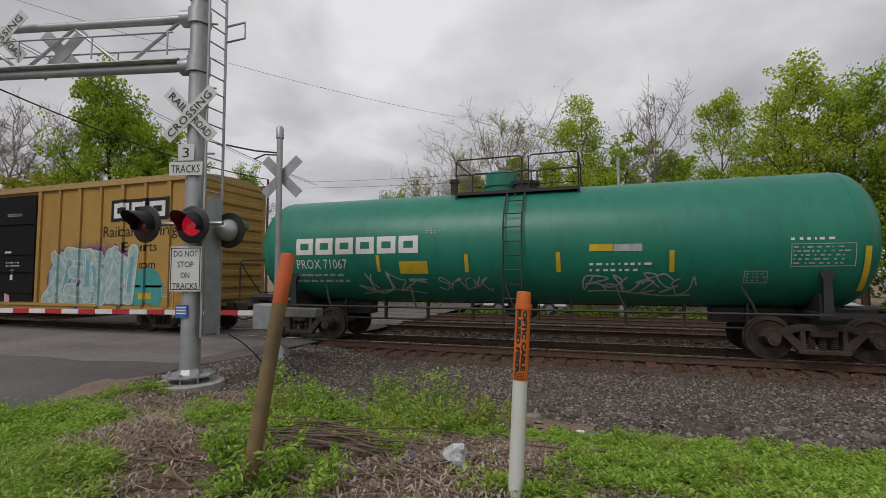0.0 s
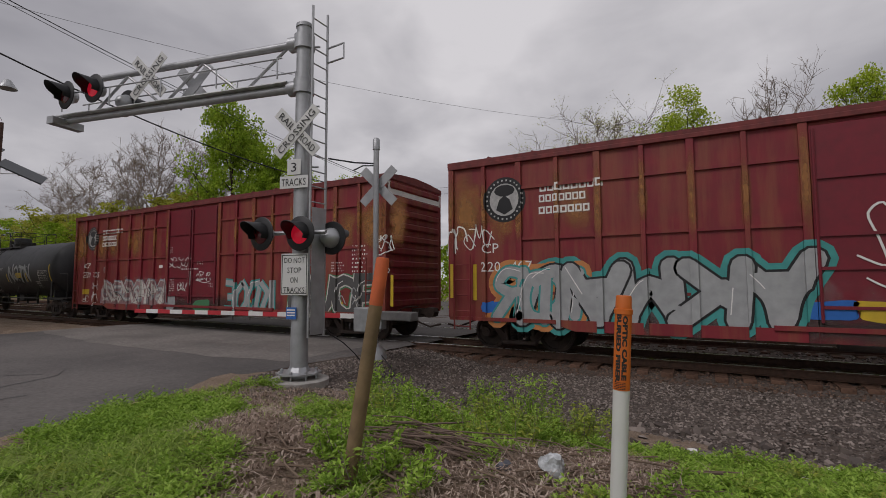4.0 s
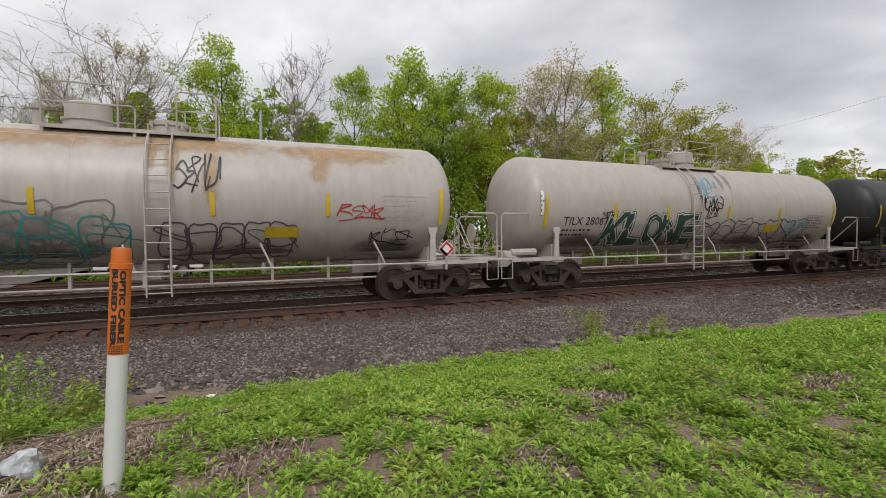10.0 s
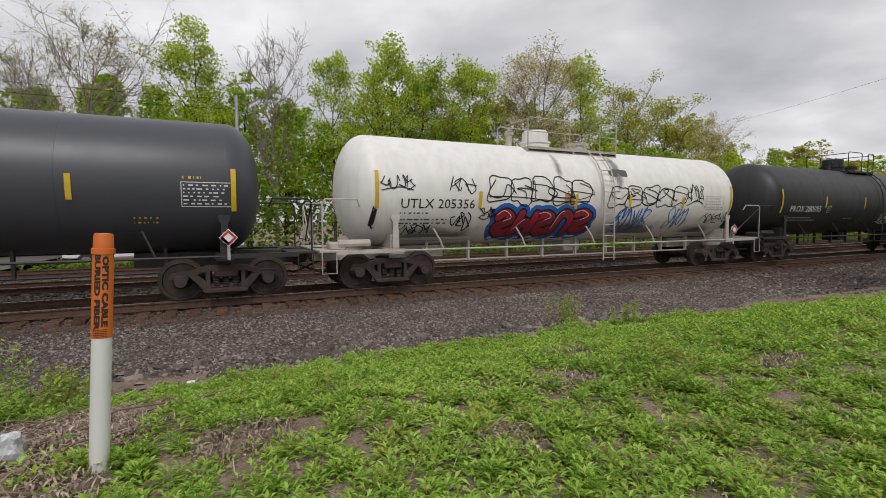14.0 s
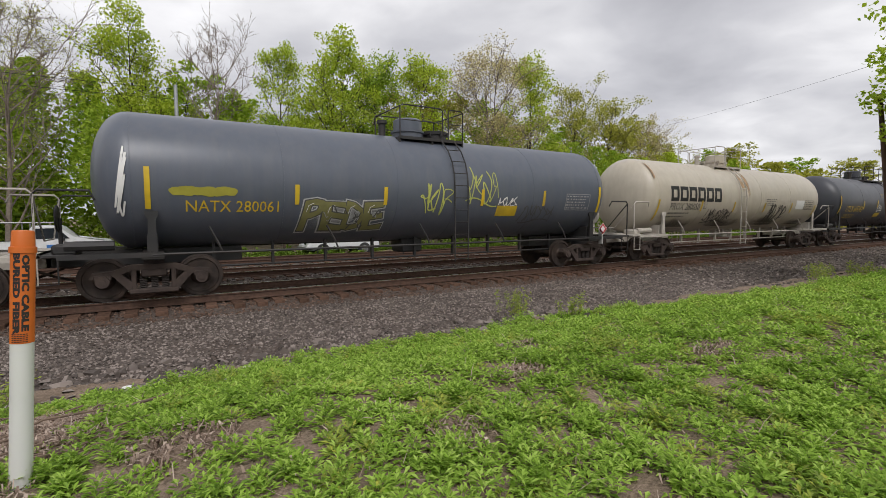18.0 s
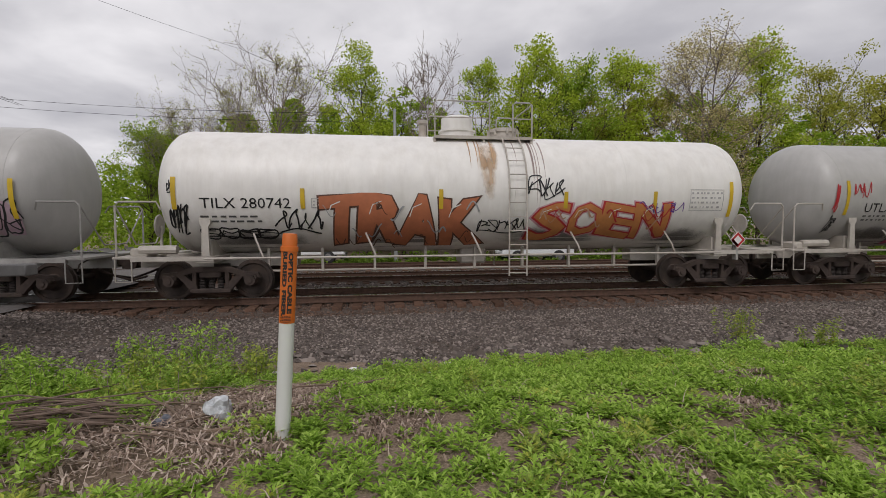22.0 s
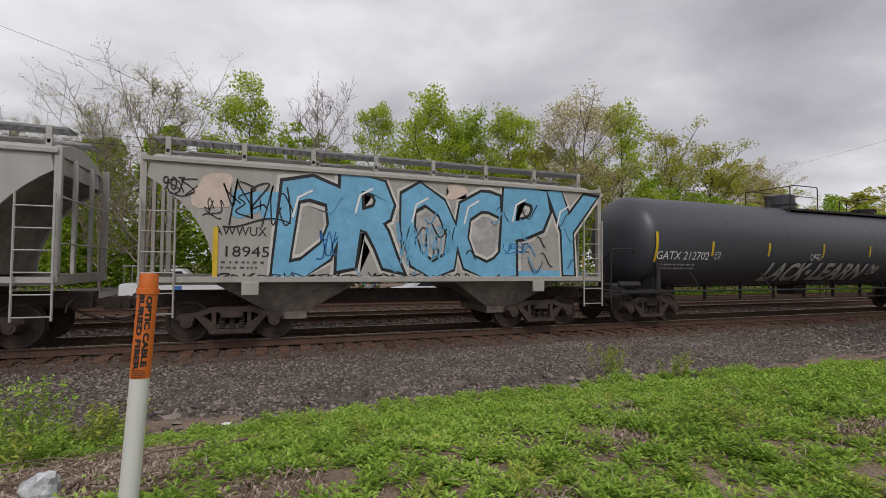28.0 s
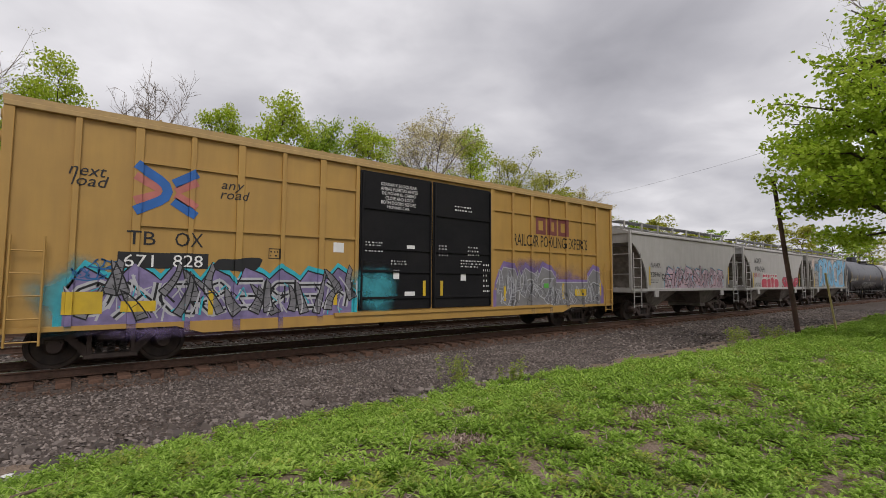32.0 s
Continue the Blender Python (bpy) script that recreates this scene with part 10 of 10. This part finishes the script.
# ---------------------------------------------------------------- the near tree and poles by the line
def near_tree():
    r = random.Random(90)
    bx, by = 18.8, 1.58
    t = thing("maple_tree", "leaning young maple in fresh green leaf", "tree", (bx, by, ground_z(bx, by)))
    bm = bmesh.new()
    # the trunk leans towards the track and the camera's side
    path = [Vector(p) for p in ((0, 0, -0.3), (-0.25, 0.12, 1.2), (-0.75, 0.55, 2.6), (-1.2, 0.8, 4.0), (-1.3, 0.8, 5.6), (-1.1, 0.6, 7.4), (-0.8, 0.4, 9.2))]
    rad = (0.17, 0.13, 0.11, 0.095, 0.075, 0.05, 0.025)
    for i in range(6):
        tube(bm, path[i], path[i + 1], rad[i], rad[i + 1], n=10, caps=False)
    tips = []
    for k in range(70):
        q = 2.3 + 3.5 * k / 70 + r.uniform(-0.2, 0.2)
        i = min(5, int(q))
        p = path[i].lerp(path[i + 1], q - i)
        a = k * 2.39996 + r.uniform(-0.3, 0.3)
        ln = r.uniform(2.0, 4.2) * (1.22 - 0.13 * q) * (1.0 + 0.22 * math.cos(a + 0.8))
        m = p + Vector((math.cos(a), math.sin(a), r.uniform(-0.05, 0.5))) * ln * 0.5
        e = m + Vector((math.cos(a + r.uniform(-.4, .4)), math.sin(a + r.uniform(-.4, .4)), r.uniform(-0.15, 0.45))) * ln * 0.55
        tube(bm, p, m, 0.045, 0.03, n=6, caps=False)
        tube(bm, m, e, 0.03, 0.01, n=5, caps=False)
        tips += [m, m.lerp(e, 0.5), e]
        for _ in range(6):
            s = m.lerp(e, r.uniform(-0.3, 1))
            e2 = s + Vector((r.uniform(-1, 1), r.uniform(-1, 1), r.uniform(-0.3, 0.6))) * ln * 0.28
            tube(bm, s, e2, 0.012, 0.005, n=4, caps=False)
            tips += [e2, s.lerp(e2, 0.6)]
    part("trunk", bm, M_BARK, t)
    g = np.random.default_rng(91)
    tp = np.array([tuple(v) for v in tips])
    # the top is still thin in leaf
    odds = np.where(tp[:, 2] > 7.2, 0.16, np.where(tp[:, 2] > 6.0, 0.3, 1.0))
    idx = g.choice(len(tp), 30000, p=odds / odds.sum())
    d = g.normal(0, 1, (30000, 3))
    d /= np.linalg.norm(d, axis=1)[:, None]
    c = tp[idx] + d * (0.5 * np.cbrt(g.uniform(0, 1, 30000)))[:, None] * np.array([1, 1, 0.7])
    part("crown", leaf_mesh("maple_crown", c, 0.135, g, leaf_mat("maple_leaves", (0.27, 0.40, 0.025), (0.44, 0.58, 0.045), (0.58, 0.70, 0.10), 0.5)), None, t)


near_tree()
tree("sparse", 22.6, 1.6, 14.0, 120, 0.6, "trees by the grass verge")
for x, y, h, kd, rz in ((25.6, -0.4, 9.5, "full", 200), (27.5, -0.6, 11, "dark", 30), (34, -4, 13, "farmid", 80), (31, 1.2, 8, "bright", 10), (44, -2, 13, "mid", 10), (60, -2, 14, "mid", 70)):
    tree(kd, x, y, h, rz, 1.1, "trees by the grass verge")
tree("dark", -33, -1.5, 15, 20, 1.15, "trees across the road")
tree("full", -38, 2.0, 13, 60, 1.1, "trees across the road")
tree("dark", -33.8, -0.6, 15.5, 200, 1.1, "trees across the road")
M_POLE = mat("pole_wood", (0.10, 0.057, 0.043), 0.9, var=0.3, scale=4, bump=0.4, bscale=14, dirt=(0.06, 0.045, 0.035), dscale=1.5)


def wire(label, a, b, sag, r=0.012):
    bm = bmesh.new()
    a, b = Vector(a), Vector(b)
    pts = [a.lerp(b, i / 24) - Vector((0, 0, sag * 4 * (i / 24) * (1 - i / 24))) for i in range(25)]
    pipe(bm, pts, r, 4)
    return tagged(part("overhead_wire", bm, M_LAMPB), label, "wire", "overhead wires")


def pole(label, x, y, z1, r=0.14, top=(0, 0), arms=0, mt=None):
    p = thing("utility_pole", label, "pole", (x, y, ground_z(x, y)))
    bm = bmesh.new()
    tube(bm, (0, 0, -0.5), (top[0], top[1], z1), r, r * 0.7, n=12)
    part("shaft", bm, mt or M_POLE, p)
    for k in range(arms):
        bm = bmesh.new()
        box(bm, top[0] - 1.1, top[0] + 1.1, top[1] - 0.05, top[1] + 0.05, z1 - 0.6 - k * 0.7, z1 - 0.48 - k * 0.7)
        ca = part("crossarm", bm, M_POLE, p)
        for dx in (-1, -0.4, 0.4, 1):
            bm = bmesh.new()
            tube(bm, (top[0] + dx, top[1], z1 - 0.48 - k * 0.7), (top[0] + dx, top[1], z1 - 0.32 - k * 0.7), 0.035, n=6)
            part("insulator", bm, M_GRATE, ca)
    return p


pole("dark weathered leaning wooden utility pole by the ballast", 19.1, 5.0, 5.2, 0.085, (-1.35, 0.2))
brown = pole("tall brown wooden pole with a street lamp", -22.2, 5.15, 13.5, 0.17, (0.5, 0))
bm = bmesh.new()
pipe(bm, [(0.35, 0, 7.4), (0.9, 0.25, 8.2), (1.7, 0.6, 8.55), (2.2, 0.8, 8.5)], 0.035, 8)
part("lamp_arm", bm, M_GALV, brown)
bm = bmesh.new()
lathe(bm, [(8.32, 0.26), (8.36, 0.25), (8.5, 0.16), (8.62, 0.08)], "z", 18, (2.3, 0.85, 0))
part("lamp_head", bm, M_GALV, brown)
p2 = pole("dark pole carrying two flat panels", -25.3, 7.4, 8.6, 0.1, (0.4, 0))
for z, px, py in ((7.75, -0.2, -0.5), (6.6, 1.05, 0.55)):
    bm = bmesh.new()
    box(bm, -0.75, 0.75, -0.5, 0.5, -0.03, 0.03, 0.01)
    pn = part("panel", bm, mat("panel_dark", (0.06, 0.065, 0.07), 0.4, 0.2, var=0.1), p2, "flat dark panel", (px, py, z))
    pn.rotation_euler = (radians(28), radians(24), radians(70))
    for q in (-0.4, 0, 0.4):
        bm = bmesh.new()
        box(bm, q - 0.02, q + 0.02, -0.48, 0.48, -0.07, -0.03)
        part("batten", bm, M_GALV, pn)
    bm = bmesh.new()
    tube(bm, (0.38, 0, z - 0.1), (px, py, z - 0.08), 0.025, n=6)
    part("bracket", bm, M_GALV, p2)
shed = thing("equipment_cabinet", "grey metal signal equipment cabinet by the road", "cabinet", (-33.2, 5.75, -0.1), 68)
M_CAB = mat("cabinet_grey", (0.47, 0.475, 0.47), 0.5, 0.3, var=0.08, dirt=(0.2, 0.2, 0.19), damount=0.4)
bm = bmesh.new()
box(bm, -1.15, 1.15, -0.6, 0.6, 0, 2.5, 0.02)
part("body", bm, M_CAB, shed)
bm = bmesh.new()
prism(bm, [(-1.2, 2.5), (1.2, 2.5), (1.2, 2.58), (0, 2.72), (-1.2, 2.58)], -0.7, 0.7)
part("roof", bm, M_CAB, shed)
bm = bmesh.new()
box(bm, -0.95, 0.95, -0.63, -0.6, 0.2, 2.25, 0.01)
dr = part("door", bm, M_CAB, shed)
bm = bmesh.new()
box(bm, 0.1, 0.2, -0.68, -0.63, 1.0, 1.4, 0.01)
part("handle", bm, M_LAMPB, dr)
for z0 in (0.35, 1.85):
    bm = bmesh.new()
    box(bm, -0.75, -0.25, -0.645, -0.63, z0, z0 + 0.22, 0.005)
    part("vent", bm, M_GRATE, dr, "grey louvred vent")
for hz in (0.4, 2.0):
    bm = bmesh.new()
    box(bm, 0.9, 1.0, -0.66, -0.63, hz, hz + 0.16, 0.005)
    part("hinge", bm, M_GRATE, dr)
far_pole = pole("slim grey pole behind the tracks", 1.05, 27.5, 8.9, 0.12, mt=M_GALV)
bm = bmesh.new()
box(bm, -0.16, 0.16, -0.36, -0.12, 1.0, 1.75, 0.02)
part("meter_box", bm, mat("meter_box", (0.55, 0.56, 0.55), 0.5, var=0.08), far_pole, "pale metal box on the pole")
pole("grey pole with a lamp arm among the trees", 32.5, 31, 8.5, 0.1, mt=M_GALV)
pole("wooden pole beyond the crossing", -21.9, 27, 9.1, 0.1, arms=1)
stk = thing("marker_stake", "thin leaning yellow-white marker stake", "stake", (19.9, 4.2, ground_z(19.9, 4.2)))
bm = bmesh.new()
tube(bm, (0, 0, -0.2), (-1.1, 0, 1.95), 0.03, n=8)
part("rod", bm, mat("stake_paint", (0.55, 0.45, 0.2), 0.6, var=0.1), stk)
wire("thin wire from pole to pole over the tracks", (-21.7, 5.15, 11.6), (-7.5, 28.0, 11.6), 0.6, 0.007)
wire("thin wire high over the line", (-7.5, 28, 11.6), (1.05, 27.5, 8.8), 0.2)
wire("thick black cable over the crossing", (-40, 2, 13.5), (-21.7, 5.15, 10.2), 0.3, 0.03)
wire("thick black cable over the crossing", (-21.7, 5.15, 10.2), (-21.9, 27, 8.6), 0.9, 0.03)
wire("thin wire along the far side", (-21.9, 27, 8.4), (1.05, 27.5, 8.2), 0.3)
wire("thin wire along the far side", (-21.9, 27, 8.0), (1.05, 27.5, 7.7), 0.3)
wire("thin wire high across the line", (24, -12, 10.6), (55, 38, 13), 0.6, 0.008)
for dx, z in ((0, 12.2), (0.3, 11.9), (0.6, 11.9)):
    wire("thin wire along the road", (-21.7 + dx, 5.15, z), (-12 + dx * 2, -30, z), 0.5)
    wire("thin wire along the road", (-21.7 + dx, 5.15, z), (-27 + dx, 40, z - 1), 0.6)

# ---------------------------------------------------------------- litter and stones
bot = thing("crushed_bottle", "crumpled clear plastic jug lying on dry stalks", "litter", (-1.07, 3.36, ground_z(-1.07, 3.36)))
bm = bmesh.new()
bmesh.ops.create_icosphere(bm, subdivisions=3, radius=0.095)
for v in bm.verts:
    c = Vector((round(v.co.x * 22), round(v.co.y * 22), round(v.co.z * 22)))
    q = 1 + 0.3 * noise.noise(v.co * 14) + 0.35 * noise.noise(c * 0.77)
    v.co = Vector((v.co.x * q, v.co.y * q * 0.85, v.co.z * q * 0.95 + 0.08))
for f in bm.faces:
    f.smooth = False
M_JUG = mat("jug_plastic", (0.50, 0.52, 0.53), 0.18, var=0.3, scale=30, dirt=(0.25, 0.24, 0.22), dscale=9, damount=0.7)
part("jug", bm, M_JUG, bot)
bm = bmesh.new()
tube(bm, (0.05, -0.04, 0.05), (0.1, -0.09, 0.035), 0.018, 0.015, n=10)
part("neck", bm, M_JUG, bot)
foam = thing("foam_tray", "broken white foam lid lying in the grass", "litter", (-6.5, 1.72, ground_z(-6.5, 1.72) + 0.03), 60)
bm = bmesh.new()
box(bm, -0.24, 0.24, -0.16, 0.16, 0, 0.05, 0.008)
part("slab", bm, M_WHITE, foam)
for x0, x1, y0, y1 in ((-0.24, 0.24, -0.16, -0.13), (-0.24, 0.24, 0.13, 0.16), (-0.24, -0.21, -0.13, 0.13), (0.21, 0.24, -0.13, 0.13)):
    bm = bmesh.new()
    box(bm, x0, x1, y0, y1, 0.05, 0.085, 0.004)
    part("rim", bm, M_WHITE, foam)
can = thing("crushed_can", "crushed grey can among the dead stems", "litter", (-1.47, 3.43, ground_z(-1.47, 3.43)), 70)
bm = bmesh.new()
lathe(bm, [(-0.06, 0.01), (-0.06, 0.03), (-0.045, 0.038), (0.0, 0.033), (0.045, 0.038), (0.06, 0.03), (0.06, 0.01)], "x", 12, (0, 0, 0.04))
for v in bm.verts:
    v.co += Vector((0, 0.012 * noise.noise(v.co * 40), 0.012 * noise.noise(v.co * 30)))
part("can_body", bm, mat("dull_can", (0.16, 0.17, 0.2), 0.45, 0.5, var=0.3, scale=20), can)
bm = bmesh.new()
bmesh.ops.create_icosphere(bm, subdivisions=3, radius=0.25)
for v in bm.verts:
    v.co = Vector((v.co.x * 1.2, v.co.y * 0.6, v.co.z * 0.22)) * (1 + 0.15 * noise.noise(v.co * 5))
tagged(part("flat_stone", bm, mat("flat_stone", (0.27, 0.24, 0.21), 0.9, var=0.2, bump=0.4), loc=(-0.1, 6.15, -0.2)), "flat pale stone at the ballast edge", "stone")
r = random.Random(95)
for k in range(7):
    bm = bmesh.new()
    bmesh.ops.create_icosphere(bm, subdivisions=2, radius=0.05)
    for v in bm.verts:
        v.co = Vector((v.co.x * 1.3, v.co.y * 0.8, v.co.z * 0.4)) * (1 + 0.4 * noise.noise(v.co * 20 + Vector((k, 0, 0))))
    x, y = r.uniform(-4.5, 1), r.uniform(5.2, 7.5)
    tagged(part("paper_scrap", bm, M_WHITE, loc=(x, y, max(ground_z(x, y), ballast_z(x, y) if y > 6.2 else -9) + 0.03)), "small white scrap of litter", "litter", "scattered scraps")


# ---------------------------------------------------------------- parked vehicles beyond the tracks
M_CARW = mat("car_white", (0.72, 0.73, 0.73), 0.3, var=0.03)
M_GLASS = mat("car_glass", (0.02, 0.025, 0.03), 0.08, var=0.1)
M_TYRE = mat("tyre", (0.02, 0.02, 0.02), 0.8)


def vehicle(label, x, y, rz, shape, length):
    z = ground_z(x, y)
    c = thing("pickup_truck" if shape == "pickup" else "car", label, "vehicle", (x, y, z), rz)
    h = length / 2
    if shape == "pickup":
        body = [(-h, 0.5), (-h, 1.14), (-0.8, 1.16), (-0.72, 1.2), (-0.62, 1.84), (-0.44, 1.92), (0.4, 1.92), (0.98, 1.32), (h - 0.25, 1.2), (h, 1.05), (h, 0.5)]
        glass = [(-0.5, 1.3), (-0.42, 1.78), (0.36, 1.8), (0.82, 1.3)]
    else:
        body = [(-h, 0.4), (-h, 0.9), (-h + 0.6, 1.0), (-0.9, 1.45), (0.4, 1.45), (1.1, 1.0), (h - 0.2, 0.85), (h, 0.6), (h, 0.4)]
        glass = [(-1.2, 1.02), (-0.85, 1.38), (0.35, 1.38), (0.9, 1.02)]
    bm = bmesh.new()
    prism(bm, body, -0.92, 0.92)
    bmesh.ops.bevel(bm, geom=list(bm.edges), offset=0.05, segments=2, affect="EDGES")
    b = part("body", bm, M_CARW, c)
    for s in (-1, 1):
        bm = bmesh.new()
        prism(bm, glass, s * 0.91, s * 0.935)
        part("side_window", bm, M_GLASS, b)
        for wx in (-h + 0.95, h - 0.95):
            bm = bmesh.new()
            lathe(bm, [(s * 0.74, 0.36), (s * 0.76, 0.38), (s * 0.93, 0.38), (s * 0.95, 0.35), (s * 0.95, 0.02)], "y", 20, (wx, 0, 0.38))
            wh = part("wheel", bm, M_TYRE, c)
            bm = bmesh.new()
            lathe(bm, [(s * 0.945, 0.22), (s * 0.965, 0.2), (s * 0.967, 0.02)], "y", 16, (wx, 0, 0.38))
            part("rim", bm, M_GRATE, wh)
    for s in (-0.6, 0.6):
        bm = bmesh.new()
        box(bm, h - 0.03, h + 0.02, s - 0.2, s + 0.2, 0.72, 0.9, 0.02)
        part("headlight", bm, M_GLASS, c)
    for s in (-1, 1):
        bm = bmesh.new()
        box(bm, min(s * h, s * (h + 0.08)), max(s * h, s * (h + 0.08)), -0.9, 0.9, 0.42, 0.58, 0.03)
        part("bumper", bm, M_GRATE, c)
    if shape != "pickup":
        return
    for s in (-1, 1):
        bm = bmesh.new()
        box(bm, -0.05, 0.4, s * 0.915 - 0.012, s * 0.915 + 0.012, 0.8, 1.02)
        part("door_sign", bm, mat("door_sign_blue", (0.05, 0.16, 0.42), 0.4), b, "small blue sign on the door")
        bm = bmesh.new()
        box(bm, 0.5, 0.65, s * 1.0 - 0.06, s * 1.0 + 0.06, 1.2, 1.36, 0.02)
        part("mirror", bm, M_TYRE, b)
        for x in (-h + 0.2, -0.9):
            bm = bmesh.new()
            tube(bm, (x, s * 0.8, 1.05), (x, s * 0.8, 2.05), 0.03, n=6)
            part("rack_post", bm, M_GRATE, c)
        bm = bmesh.new()
        tube(bm, (-h + 0.1, s * 0.8, 2.05), (0.2, s * 0.8, 2.05), 0.03, n=6)
        part("rack_rail", bm, M_GRATE, c)


vehicle("white pickup truck with a ladder rack parked beyond the tracks", -4.4, 29.2, 0, "pickup", 4.9)
vehicle("white car parked beyond the tracks", 9.3, 27.3, 180, "car", 4.4)

for a, b in (((-21.6, 5.15, 11.5), (-25.2, 3.4, 0)), ((-21.5, 5.15, 10.0), (-24.9, 7.4, 8.4))):
    wire("thin guy wire at the brown pole", a, b, 0.05, 0.008)


# ---------------------------------------------------------------- movement
def travelled(t):
    """Metres that the train has gone since the start."""
    return 11.27 * t + 0.0095 * t * t


def motions():
    for car, centre in CARS:
        walk(car, [(t, pose(centre + travelled(t), TRACK_Y[0], 0)) for t in range(0, 33, 2)])
    centres = dict(CARS)
    for w, car, x in WHEELSETS:
        c = centres[car]
        rows = []
        for f in range(0, 961):
            t = f / 30
            if f in (0, 960) or abs(c + travelled(t)) < 45:
                tt = min(max(t, 0), 32)
                rows.append([tt, travelled(t)])
        # out of sight the wheel rests at the angle at which it comes into view
        seen = [r for r in rows if abs(c + r[1]) < 45]
        if not seen:
            rows = [[0, 0.0], [32, 0.0]]
        else:
            if abs(c + rows[0][1]) >= 45:
                rows[0][1] = seen[0][1]
            if abs(c + rows[-1][1]) >= 45:
                rows[-1][1] = seen[-1][1]
        walk(w, [(t, pose(x, 0, 0.46, 0, math.degrees(s / 0.457) % 360, 0)) for t, s in rows])


motions()
